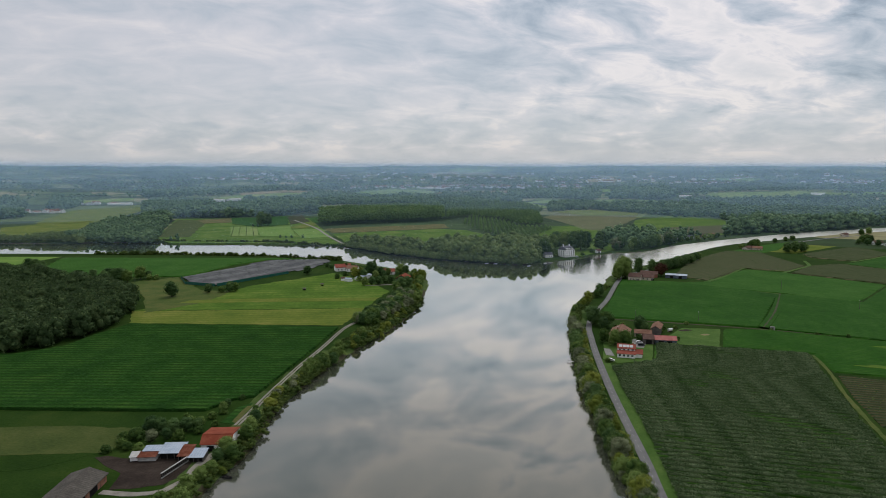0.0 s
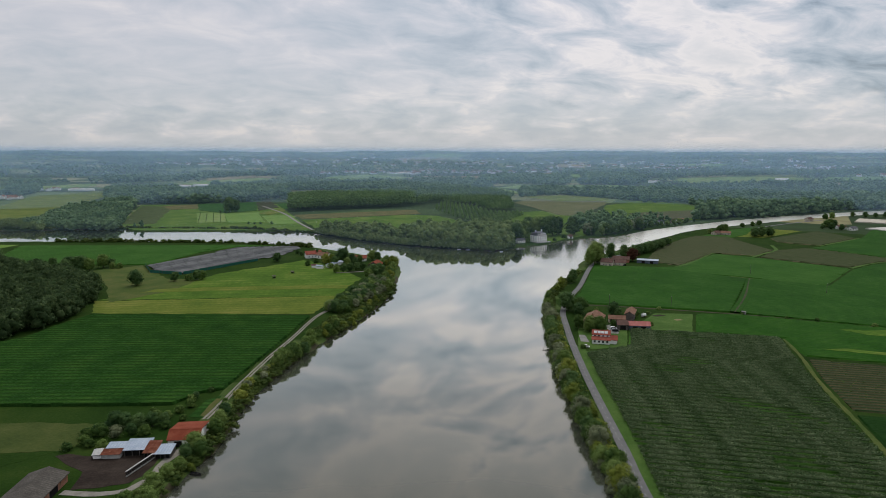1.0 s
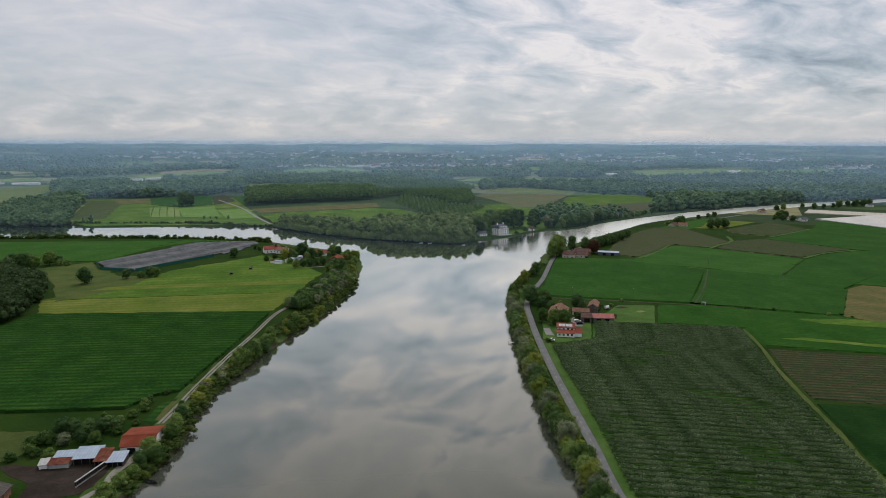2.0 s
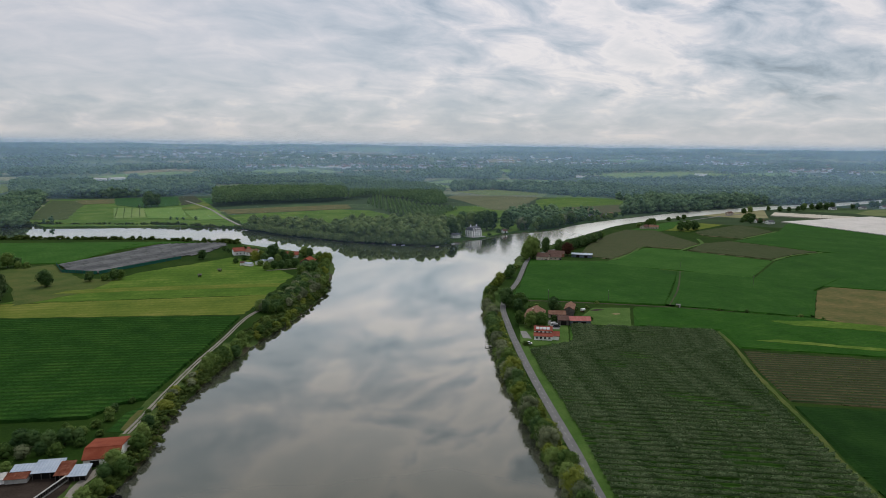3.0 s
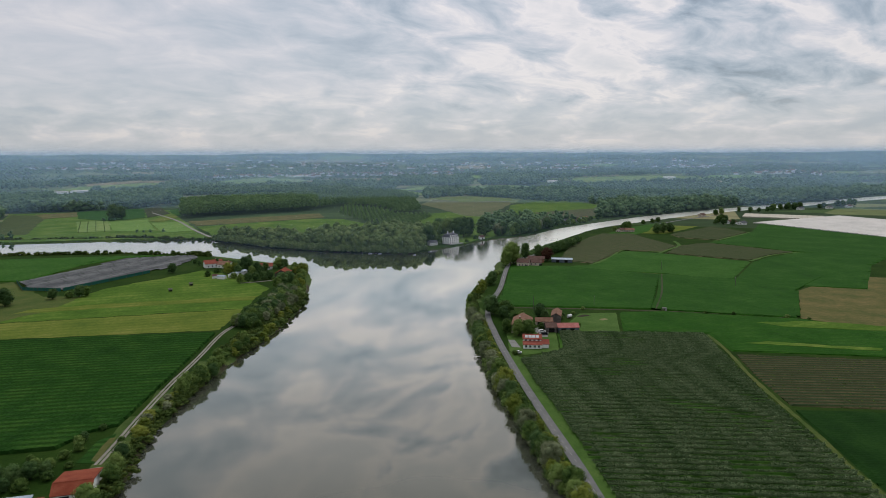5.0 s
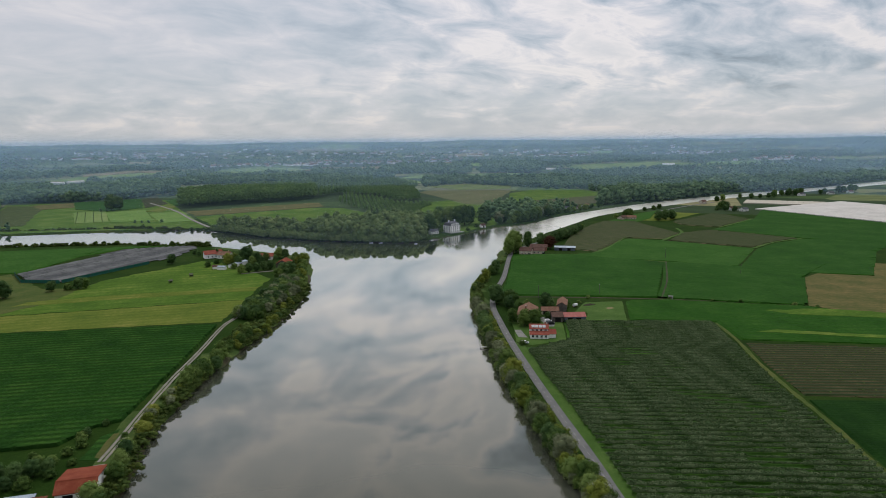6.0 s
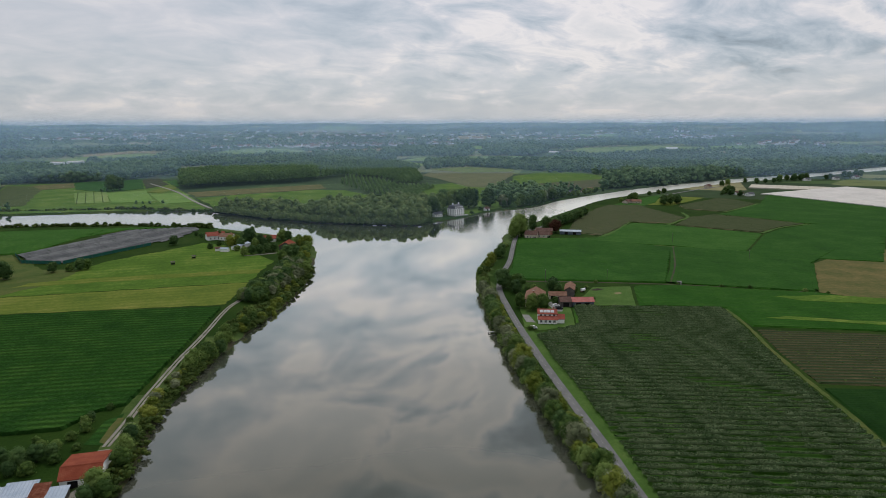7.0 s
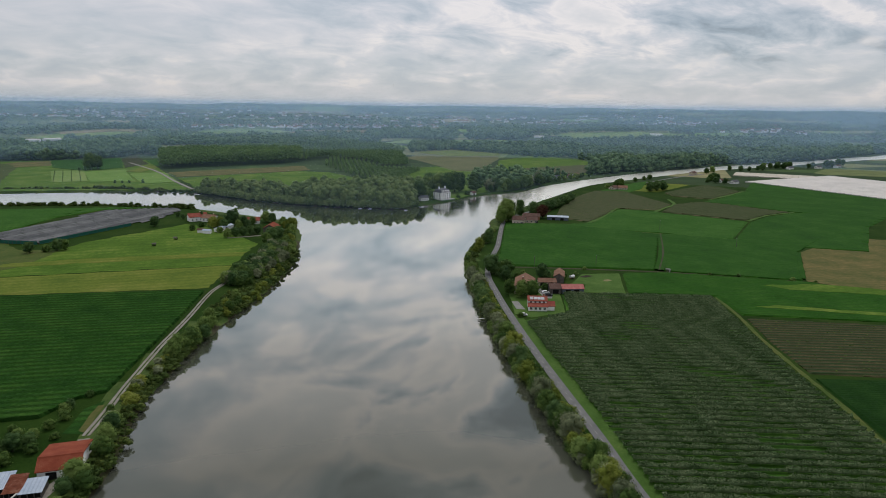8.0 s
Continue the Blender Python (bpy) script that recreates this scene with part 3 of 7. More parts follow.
# ---- fields, tracks and roads ----
def ragged(poly, step=6.0, amount=0.5):
    """The outline with its sides divided and a little uneven."""
    p = np.array(poly, float)
    out = []
    for a, b in zip(p, np.roll(p, -1, 0)):
        n = max(1, int(np.linalg.norm(b - a) / step))
        for t in np.arange(n) / n:
            q = a + (b - a) * t
            out.append(q + amount * np.array([wob(q[0], q[1], 0.3, 2.0), wob(q[0], q[1], 0.3, 5.0)]))
    return out


def field(name, label, category, poly, mat, z=0.08, amount=0.5, step=6.0):
    bm = bmesh.new()
    top = [bm.verts.new((x, y, z)) for x, y in ragged(poly, step, amount)]
    low = [bm.verts.new((v.co.x, v.co.y, -0.4)) for v in top]
    bm.faces.new(top)
    for i in range(len(top)):
        j = (i + 1) % len(top)
        bm.faces.new((top[i], low[i], low[j], top[j]))
    bmesh.ops.triangulate(bm, faces=[f for f in bm.faces if len(f.verts) > 4])
    return tagged(part(name, bm, mat), label, category, kind="structure")


def crop(name, label, category, poly, mat, angle, row, step, height, seed=1, dip=0.94):
    """A standing crop: ridges along the rows, uneven tops, sloping down at its edges."""
    c, s = math.cos(radians(angle)), math.sin(radians(angle))
    p = np.array(poly, float)
    u, v = p @ (c, s), p @ (-s, c)
    us, vs = np.arange(u.min() - step, u.max() + 2 * step, step), np.arange(v.min() - row, v.max() + row, row / 2)
    U, V = np.meshgrid(us, vs)
    r = np.random.default_rng(seed)
    X, Y = U * c - V * s + r.normal(0, 0.05, U.shape), U * s + V * c + r.normal(0, 0.04, U.shape)
    inside = in_poly(X + 0.3 * wob(X, Y, 0.4, 1), Y + 0.3 * wob(X, Y, 0.4, 4), poly)
    ridge = np.where(np.arange(len(vs))[:, None] % 2, 1.0, dip)
    Z = np.where(inside, height * ridge * (1 + r.normal(0, 0.025, U.shape) + 0.08 * wob(X, Y, 0.06, seed)), 0.0)
    i = np.arange(U.size).reshape(U.shape)
    F = np.stack([i[:-1, :-1], i[:-1, 1:], i[1:, 1:], i[1:, :-1]], -1).reshape(-1, 4)
    F = F[inside.ravel()[F].any(1)]
    used, F = np.unique(F, return_inverse=True)
    # the outer corners lie on the field's edge
    q = np.stack([X, Y], -1).reshape(-1, 2)[used]
    out = ~inside.ravel()[used]
    o, best, near = q[out], np.full(out.sum(), 1e18), q[out].copy()
    for a, b in zip(p, np.roll(p, -1, 0)):
        t = np.clip(((o - a) @ (b - a)) / ((b - a) @ (b - a)), 0, 1)[:, None]
        e = a + t * (b - a)
        dd = ((o - e) ** 2).sum(1)
        near, best = np.where((dd < best)[:, None], e, near), np.minimum(dd, best)
    q[out] = near + 0.25 * np.stack([wob(near[:, 0], near[:, 1], 0.7, 1), wob(near[:, 0], near[:, 1], 0.7, 3)], -1)
    X.reshape(-1)[used], Y.reshape(-1)[used] = q[:, 0], q[:, 1]
    me = np_mesh(name, np.stack([X, Y, Z], -1).reshape(-1, 3)[used], F.reshape(-1, 4), mat, False)
    return tagged(new(name, me), label, category, kind="stuff")


def ribbon(name, label, category, pts, width, mat, z=0.14, kind="structure", wavy=0.15):
    line = smooth_line(pts, 4.0)
    t = np.gradient(line, axis=0)
    nrm = np.stack([-t[:, 1], t[:, 0]], -1) / np.linalg.norm(t, axis=1)[:, None]
    w = width / 2 + wavy * wob(line[:, 0], line[:, 1], 0.5, 2.0)[:, None]
    a, b = line + nrm * w, line - nrm * w
    k = len(line)
    cols = [np.c_[a, np.full(k, -0.3)], np.c_[a, np.full(k, z)], np.c_[b, np.full(k, z)], np.c_[b, np.full(k, -0.3)]]
    V = np.stack(cols, 1).reshape(-1, 3)
    i = np.arange(4 * k).reshape(k, 4)
    F = np.stack([i[:-1, :-1], i[1:, :-1], i[1:, 1:], i[:-1, 1:]], -1).reshape(-1, 4)
    return tagged(new(name, np_mesh(name, V, F, mat)), label, category, kind=kind)


# left land
crop("maize_field", "dark green maize standing in rows beside the river track", "maize field",
     [(-71, 440), (-217, 449), (-226, 420), (-230, 392), (-250, 374), (-360, 370), (-360, 288), (-203, 288), (-135, 286), (-107, 286), (-99, 300), (-90, 304), (-86.5, 328), (-82.5, 354), (-76, 400), (-72.5, 428)], maize_a, -1, 1.1, 1.0, 1.4, 3, 0.86)
field("meadow", "yellowish mown meadow above the maize", "meadow", [(-70, 448), (-220, 454), (-236, 492), (-61, 503)], hay, 0.06, 1.5)
field("meadow", "bright green grazed meadow near the hamlet", "meadow", [(-61, 504), (-236, 494), (-200, 545), (-176, 600), (-112, 672), (-80, 640), (-47, 575)], lush, 0.06, 2.0)
field("meadow", "mown yellowish band across the meadow", "meadow", [(-56, 532), (-150, 527), (-214, 520), (-208, 533), (-150, 541), (-53, 545)], hay, 0.11, 2.5)
field("pasture", "dry yellow-brown pasture beside the wood", "pasture", [(-224, 485), (-250, 545), (-300, 618), (-262, 646), (-214, 578), (-185, 570), (-196, 520)], rough_pasture, 0.09, 2.0)
crop("crop_field", "dark green crop field by the water", "crop field", [(-455, 783), (-221, 780), (-255, 648), (-415, 650)], bean, 4, 4.0, 6.0, 0.8, 5)
crop("crop_field", "green crop field by the water", "crop field", [(-219, 782), (-160, 778), (-208, 764), (-247, 700), (-252, 650)], bean, 60, 4.0, 6.0, 0.8, 6)
field("crop_field", "pale yellow-green crop field by the water", "crop field", [(-760, 790), (-462, 792), (-480, 703), (-760, 690)], light_crop, 0.1, 1.5)
field("pasture", "rough green pasture behind the farmyard", "pasture", [(-240, 268), (-135, 272), (-127, 262), (-130, 244), (-150, 229), (-240, 215)], meadow, 0.06, 1.5)
field("pasture", "dry olive patch of rough pasture", "pasture", [(-240, 268), (-179, 268.5), (-145, 269), (-132, 266), (-128, 250), (-131, 243), (-161, 241), (-240, 240)], dry_grass, 0.12, 1.2, 3.0)
field("farmyard", "trodden dark earth yard between the sheds", "farmyard", [(-132, 238), (-128, 240), (-118, 238), (-99, 241), (-93.5, 236), (-94, 222), (-97, 217), (-107, 214.5), (-114, 213), (-115.5, 226), (-122, 230)], yard_dirt, 0.07, 0.8, 2.5)
field("vegetable_garden", "small green vegetable plot behind the barn", "garden", [(-95.6, 273), (-94, 291), (-89, 297), (-88, 271)], maize_a, 0.06, 0.4)
field("garden_bed", "bare brown bed of the vegetable plot", "garden bed", [(-91.3, 274), (-90.3, 293), (-88.2, 293), (-88.6, 272)], stubble, 0.10, 0.3, 3.0)
for off in (-0.8, 0.8):
    ribbon("track", "pale gravel wheel track along the river bank", "track", [(x + off, y) for x, y in [(-88, 270), (-86, 289), (-84.6, 307), (-83, 322), (-81.2, 338), (-79, 356), (-75.5, 377), (-72.3, 400), (-70, 420), (-67, 440), (-62, 456)]], 1.0, gravel, 0.12)
ribbon("driveway", "pale gravel farm drive", "driveway", [(-88, 268), (-86, 250), (-88.5, 240), (-90.5, 233), (-91.5, 220), (-95, 213), (-104, 210.5), (-116, 212)], 3.0, gravel, 0.11, wavy=0.6)
ribbon("driveway", "pale gravel drive to the waterside barn", "driveway", [(-72, 600), (-50, 606), (-36, 610), (-30, 598)], 3.0, gravel, 0.11)

# right land
ROAD = [(64, 60), (69.5, 150), (72.8, 205), (76, 235), (80.2, 285), (84, 325), (89.4, 372), (95, 412), (100, 443), (108, 470), (119, 498), (135, 535), (152, 582), (168, 625), (185, 660), (225, 700), (300, 770), (330, 805), (420, 880), (560, 985), (660, 1045)]
ribbon("road", "grey asphalt lane along the river", "road", ROAD, 3.9, asphalt, 0.16, wavy=0.05)
field("orchard_floor", "mown grass between the orchard rows", "orchard", [(73, 120), (76, 205), (79, 235), (84, 285), (88, 320), (93, 357), (119, 363), (132, 400), (214, 377), (178, 265), (163, 205), (140, 120)], orchard_floor, 0.05, 0.5)
ribbon("track", "pale grass track beside the orchard", "track", [(217, 376), (207, 342), (195, 309), (185, 276), (179, 254), (173, 233), (166, 212), (150, 150)], 2.2, rough_pasture, 0.13, wavy=0.4)
crop("crop_field", "bright green crop strip beside the orchard", "crop field", [(190, 437), (171, 393), (217, 378), (210, 343), (290, 314), (360, 285), (390, 320), (330, 355), (297, 396), (219, 434)], strip_crop, -15, 3.0, 4.0, 0.7, 7)
field("crop_strip", "yellow-green thin patch in the crop strip", "crop patch", [(262, 393), (271, 381), (340, 352), (350, 358), (300, 388)], lush, 0.75, 1.5)
field("crop_strip", "yellow-green thin patch in the crop strip", "crop patch", [(226, 354), (288, 325), (292, 329), (240, 354)], lush, 0.75, 1.0)
crop("young_vineyard", "brown soil with rows of young vines", "vineyard", [(208.5, 338), (275, 314), (360, 283), (300, 225), (216, 258), (186, 268), (197, 307)], young_vines, -15, 3.6, 1.2, 0.55, 15, 0.6)
crop("crop_field", "dark green crop field beside the track", "crop field", [(184, 263), (216, 254), (300, 221), (250, 150), (152, 150), (168, 212)], dark_crop, -15, 1.8, 2.5, 0.6, 8)
crop("crop_field", "smooth dark green field behind the farm", "crop field", [(112, 474), (216, 441), (288, 558), (262, 582), (226, 614), (172, 630), (158, 590), (128, 508)], maize_b, -18, 3.0, 2.0, 1.0, 9)
crop("crop_field", "green field divided by a ditch", "crop field", [(221, 438), (296, 399), (356, 474), (420, 520), (388, 506), (339, 526), (293, 560)], maize_b, -18, 3.0, 2.0, 0.9, 10)
field("stubble_field", "tan stubble field", "stubble field", [(358, 474), (298, 398), (330, 358), (404, 437), (480, 500), (440, 520)], stubble, 0.1, 0.8)
field("lawn", "bright green lawn beside the farm", "lawn", [(134, 403), (163, 441), (188, 438), (169, 393)], lawn_grass, 0.09, 0.4)
field("lawn", "bright green lawn round the white house", "lawn", [(92, 368), (101, 405), (131, 401), (119, 365), (98, 360)], lawn_grass, 0.09, 0.4)
field("verge", "mown green verge between lane and orchard", "verge", [(73, 120), (74.5, 205), (77.5, 240), (81.5, 290), (86, 330), (91, 368), (94, 360), (89.5, 318), (87, 283), (82, 236), (78, 205), (76.5, 120)], lawn_grass, 0.10, 0.3)
crop("crop_field", "light green field across the plain", "crop field", [(172, 636), (228, 619), (255, 622), (322, 698), (356, 670), (411, 604), (331, 520), (295, 563)], bean, -38, 4.0, 6.0, 0.6, 11)
crop("crop_field", "darker green field across the plain", "crop field", [(333, 519), (413, 603), (450, 628), (500, 646), (600, 620), (508, 560), (415, 467), (372, 490)], maize_b, -38, 4.0, 6.0, 0.7, 19)
crop("vineyard", "grey-green vineyard with weak rows", "vineyard", [(233, 657), (254, 626), (324, 703), (359, 682), (400, 722), (404, 838), (365, 848), (330, 812), (270, 730)], vine_rows, -32, 5.0, 3.0, 1.0, 16, 0.7)
crop("vineyard", "brownish vineyard block between two tracks", "vineyard", [(358, 672), (414, 610), (455, 635), (496, 650), (448, 734), (404, 720)], vine_rows, -32, 5.0, 3.0, 1.3, 17, 0.7)
crop("vineyard", "grey vineyard block by the river road", "vineyard", [(443, 787), (474, 754), (563, 820), (560, 895), (450, 820)], vine_rows, -32, 5.0, 3.0, 1.2, 18, 0.7)
crop("crop_field", "green field beyond the vineyard", "crop field", [(476, 751), (567, 817), (650, 912), (730, 735), (640, 640), (560, 605), (502, 650), (450, 737)], maize_b, -38, 4.0, 6.0, 0.8, 12)
field("crop_field", "pale field by the upper river", "crop field", [(446, 828), (540, 900), (500, 930), (410, 850)], hay, 0.12, 1.0)
ribbon("track", "pale grass track between vineyard blocks", "track", [(250, 619), (290, 660), (326, 704), (358, 682)], 4.0, lawn_grass, 0.5, wavy=0.5)
ribbon("track", "pale grass track between vineyard blocks", "track", [(352, 674), (380, 700), (404, 722), (420, 760)], 3.6, lawn_grass, 0.5, wavy=0.5)
ribbon("track", "pale grass track between vineyard blocks", "track", [(412, 606), (455, 634), (500, 648)], 4.0, lawn_grass, 0.5, wavy=0.5)
ribbon("track", "pale grass track between vineyard blocks", "track", [(470, 752), (520, 785), (566, 818)], 4.0, lawn_grass, 0.5, wavy=0.5)
crop("crop_field", "green field beside the river road", "crop field", [(342, 818), (390, 818), (440, 860), (500, 950), (430, 905)], bean, 45, 4.0, 6.0, 0.6, 13)
ribbon("track", "pale earth track between the fields", "track", [(186, 628), (226, 618), (262, 585), (292, 562), (340, 527), (388, 508), (430, 520), (520, 575)], 2.2, rough_pasture, 0.13, wavy=0.3)
ribbon("ditch", "dark overgrown ditch between the fields", "ditch", [(112, 470), (159, 457), (217, 437), (270, 414), (296, 396), (328, 354), (380, 318)], 2.4, mud, 0.05, wavy=0.5)
ribbon("field_edge", "strip of crop beside the ditch", "field edge", [(218.5, 440), (250, 488), (289.5, 557)], 6.4, maize_b, 1.07, wavy=0.3)
ribbon("field_edge", "strip of crop beside the stubble", "field edge", [(299, 402), (328, 439), (355, 472)], 3.0, maize_b, 0.93, wavy=0.3)
ribbon("ditch", "dark overgrown ditch across the field", "ditch", [(218, 439), (250, 488), (290, 559)], 1.1, mud, 1.10, wavy=0.4)

# far land
def drape(name, label, category, poly, mat, lift=0.3):
    """A far field that follows the rise of the land."""
    size = np.ptp(np.array(poly, float), axis=0).max()
    line = np.array(ragged(poly, max(12.0, size / 14), min(3.0, size * 0.012)))
    z = far_height(line[:, 0], line[:, 1]) + lift
    bm = bmesh.new()
    top = [bm.verts.new((x, y, h)) for (x, y), h in zip(line, z)]
    low = [bm.verts.new((x, y, h - lift - 2.0)) for (x, y), h in zip(line, z)]
    bm.faces.new(top)
    for i in range(len(top)):
        j = (i + 1) % len(top)
        bm.faces.new((top[i], low[i], low[j], top[j]))
    bmesh.ops.triangulate(bm, faces=[f for f in bm.faces if len(f.verts) > 4])
    return tagged(part(name, bm, mat), label, category, kind="structure")


# fields of the far bank
drape("crop_field", "green fields along the far bank", "crop field", [(-386, 934), (-437, 994), (-549, 1362), (-280, 1396), (-215, 1160), (-143, 924), (-257, 935)], lush, 0.1)
drape("fallow_field", "olive rough ground with a few bushes", "field", [(-440, 1014), (-539, 1336), (-496, 1324), (-455, 1265), (-391, 1013)], dry_grass, 0.3)
drape("fallow_field", "pinkish tilled strip below the woodland", "field", [(-500, 1337), (-442, 1378), (-410, 1277), (-455, 1254)], stubble, 0.4)
drape("crop_field", "mid-green field on the far bank", "crop field", [(-399, 1243), (-445, 1391), (-367, 1393), (-320, 1212), (-338, 1191)], maize_b, 0.5)
drape("crop_field", "pale yellow-green field on the far bank", "crop field", [(-331, 1170), (-279, 1201), (-231, 1031), (-284, 1025)], light_crop, 0.4)
drape("orchard_floor", "pale grass of a young orchard", "orchard", [(-381, 1180), (-338, 1191), (-289, 1033), (-332, 1026)], far_grass, 0.4)
drape("crop_field", "dark green field on the far bank", "crop field", [(-371, 1408), (-340, 1438), (-289, 1233), (-318, 1201)], maize_b, 0.5)
drape("vineyard", "striped pale vineyard by the farm track", "vineyard", [(-334, 1423), (-328, 1518), (-264, 1303), (-285, 1233)], young_vines, 0.5)
drape("crop_field", "yellowish strip beside the farm track", "crop field", [(-271, 1170), (-257, 1279), (-236, 1233), (-245, 1151)], hay, 0.55)
drape("crop_field", "bright green field on the far bank", "crop field", [(-259, 1132), (-212, 1150), (-170, 1014), (-213, 994)], light_crop, 0.5)
drape("crop_field", "mid-green triangular field beside the plantation", "crop field", [(-283, 1382), (-268, 1411), (-237, 1256), (-250, 1279)], bean, 0.5)
drape("fallow_field", "pale olive strip before the poplars", "field", [(-206, 1150), (1, 1246), (12, 1169), (-140, 1094), (-182, 1078)], stubble, 0.3)
drape("meadow", "green meadow strip behind the waterside wood", "meadow", [(-179, 1061), (-135, 1086), (-9, 1149), (38, 1129), (88, 999), (73, 898), (-134, 925)], lush, 0.4)
drape("meadow", "green grass beside the manor drive", "meadow", [(135, 1038), (169, 1178), (237, 1212), (244, 1147), (282, 1097), (223, 861), (167, 799), (136, 865)], lush, 0.3)
drape("fallow_field", "brownish striped field beyond the manor", "field", [(216, 1410), (265, 1545), (338, 1512), (448, 1517), (393, 1355), (292, 1136), (254, 1137)], fallow, 0.3)
drape("meadow", "olive-green rough meadow beyond the manor", "meadow", [(261, 1603), (373, 1650), (465, 1574), (432, 1465), (314, 1461)], hay, 0.4)
drape("meadow", "green riverside meadow", "meadow", [(392, 1340), (513, 1467), (562, 1388), (564, 1249), (459, 1049), (352, 1042), (335, 1178)], lush, 0.3)
drape("vineyard", "grey-green vineyard plot behind the riverside houses", "vineyard", [(384, 1167), (555, 1236), (478, 1085), (364, 1050)], vine_rows, 0.6)
drape("pasture", "olive pasture on the far bank", "pasture", [(-684, 1014), (-782, 1161), (-763, 1229), (-916, 1638), (-829, 1852), (-730, 1599), (-663, 1279), (-616, 1047)], hay, 0.3)
drape("pasture", "greyish olive field below the farm", "pasture", [(-784, 1266), (-914, 1638), (-823, 1831), (-744, 1599), (-681, 1319), (-714, 1254)], hay, 0.6)
drape("crop_field", "green field above the farm", "crop field", [(-1018, 1822), (-1068, 1930), (-964, 2061), (-924, 1982), (-969, 1910), (-994, 1865)], far_grass, 0.5)
# fields of the plain beyond
drape("crop_field", "pale green distant field", "crop field", [(-721, 2091), (-678, 2229), (-498, 2373), (-441, 2285), (-514, 2070), (-616, 2027)], far_grass, 0.6)
drape("crop_field", "tan strip behind the distant field", "crop field", [(-675, 2207), (-696, 2284), (-574, 2467), (-459, 2379), (-444, 2296), (-553, 2377)], straw_soil, 1.2)
drape("crop_field", "pale green distant field", "crop field", [(-324, 2286), (-304, 2441), (-183, 2526), (-60, 2467), (-9, 2393), (-138, 2257)], far_grass, 0.8)
drape("crop_field", "tan distant field before the houses", "crop field", [(-25, 2344), (11, 2457), (341, 2483), (323, 2385)], straw_soil, 0.9)
drape("crop_field", "pale green distant field", "crop field", [(367, 2376), (413, 2506), (630, 2508), (599, 2370)], light_crop, 0.9)
drape("crop_field", "yellowish distant field", "crop field", [(420, 2521), (456, 2624), (556, 2601), (542, 2513)], straw_soil, 1.3)
drape("crop_field", "green distant field between belts of trees", "crop field", [(227, 1951), (330, 2067), (613, 2065), (687, 1955), (632, 1873), (414, 1913)], far_grass, 0.6)
drape("crop_field", "pale green field behind the plantation", "crop field", [(245, 1997), (280, 1828), (271, 1708), (244, 1776)], far_grass, 0.6)
drape("crop_field", "pale green distant field", "crop field", [(863, 2192), (933, 2289), (1236, 2303), (1355, 2151), (1288, 2077), (889, 2085)], far_grass, 0.7)
drape("crop_field", "pale green distant field", "crop field", [(1318, 2108), (1418, 2216), (1631, 2138), (1553, 2050)], light_crop, 0.8)
drape("crop_field", "pale green distant field", "crop field", [(1954, 2305), (2176, 2442), (2235, 2426), (2142, 2324)], far_grass, 0.8)
drape("crop_field", "pale distant field on the slope", "crop field", [(23, 3983), (94, 4182), (340, 4205), (283, 3913), (114, 3736)], light_crop, 1.2)
drape("crop_field", "pale distant field on the slope", "crop field", [(-112, 3605), (21, 3772), (290, 3834), (135, 3501)], straw_soil, 1.2)
drape("crop_field", "pale distant field", "crop field", [(604, 2915), (671, 3078), (811, 3090), (738, 2856)], straw_soil, 1.2)
drape("crop_field", "pale distant field", "crop field", [(1192, 2986), (1273, 3115), (1426, 2945), (1316, 2830)], light_crop, 1.2)
drape("pond", "pale still pond among the woods", "pond", [(945, 1430), (992, 1492), (1069, 1480), (1004, 1410)], pale_water, 0.9)
ribbon("track", "pale farm track on the far bank", "track", [(-138, 918), (-180, 1030), (-228, 1170), (-300, 1330)], 4.0, gravel, 0.7, wavy=0.5)


# ---- trees ----

def ico(sub):
    bm = bmesh.new()
    bmesh.ops.create_icosphere(bm, subdivisions=sub, radius=1.0)
    V, F = np.array([v.co[:] for v in bm.verts]), np.array([[v.index for v in f.verts] for f in bm.faces])
    bm.free()
    return V, F


ICO1, ICO2 = ico(1), ico(2)


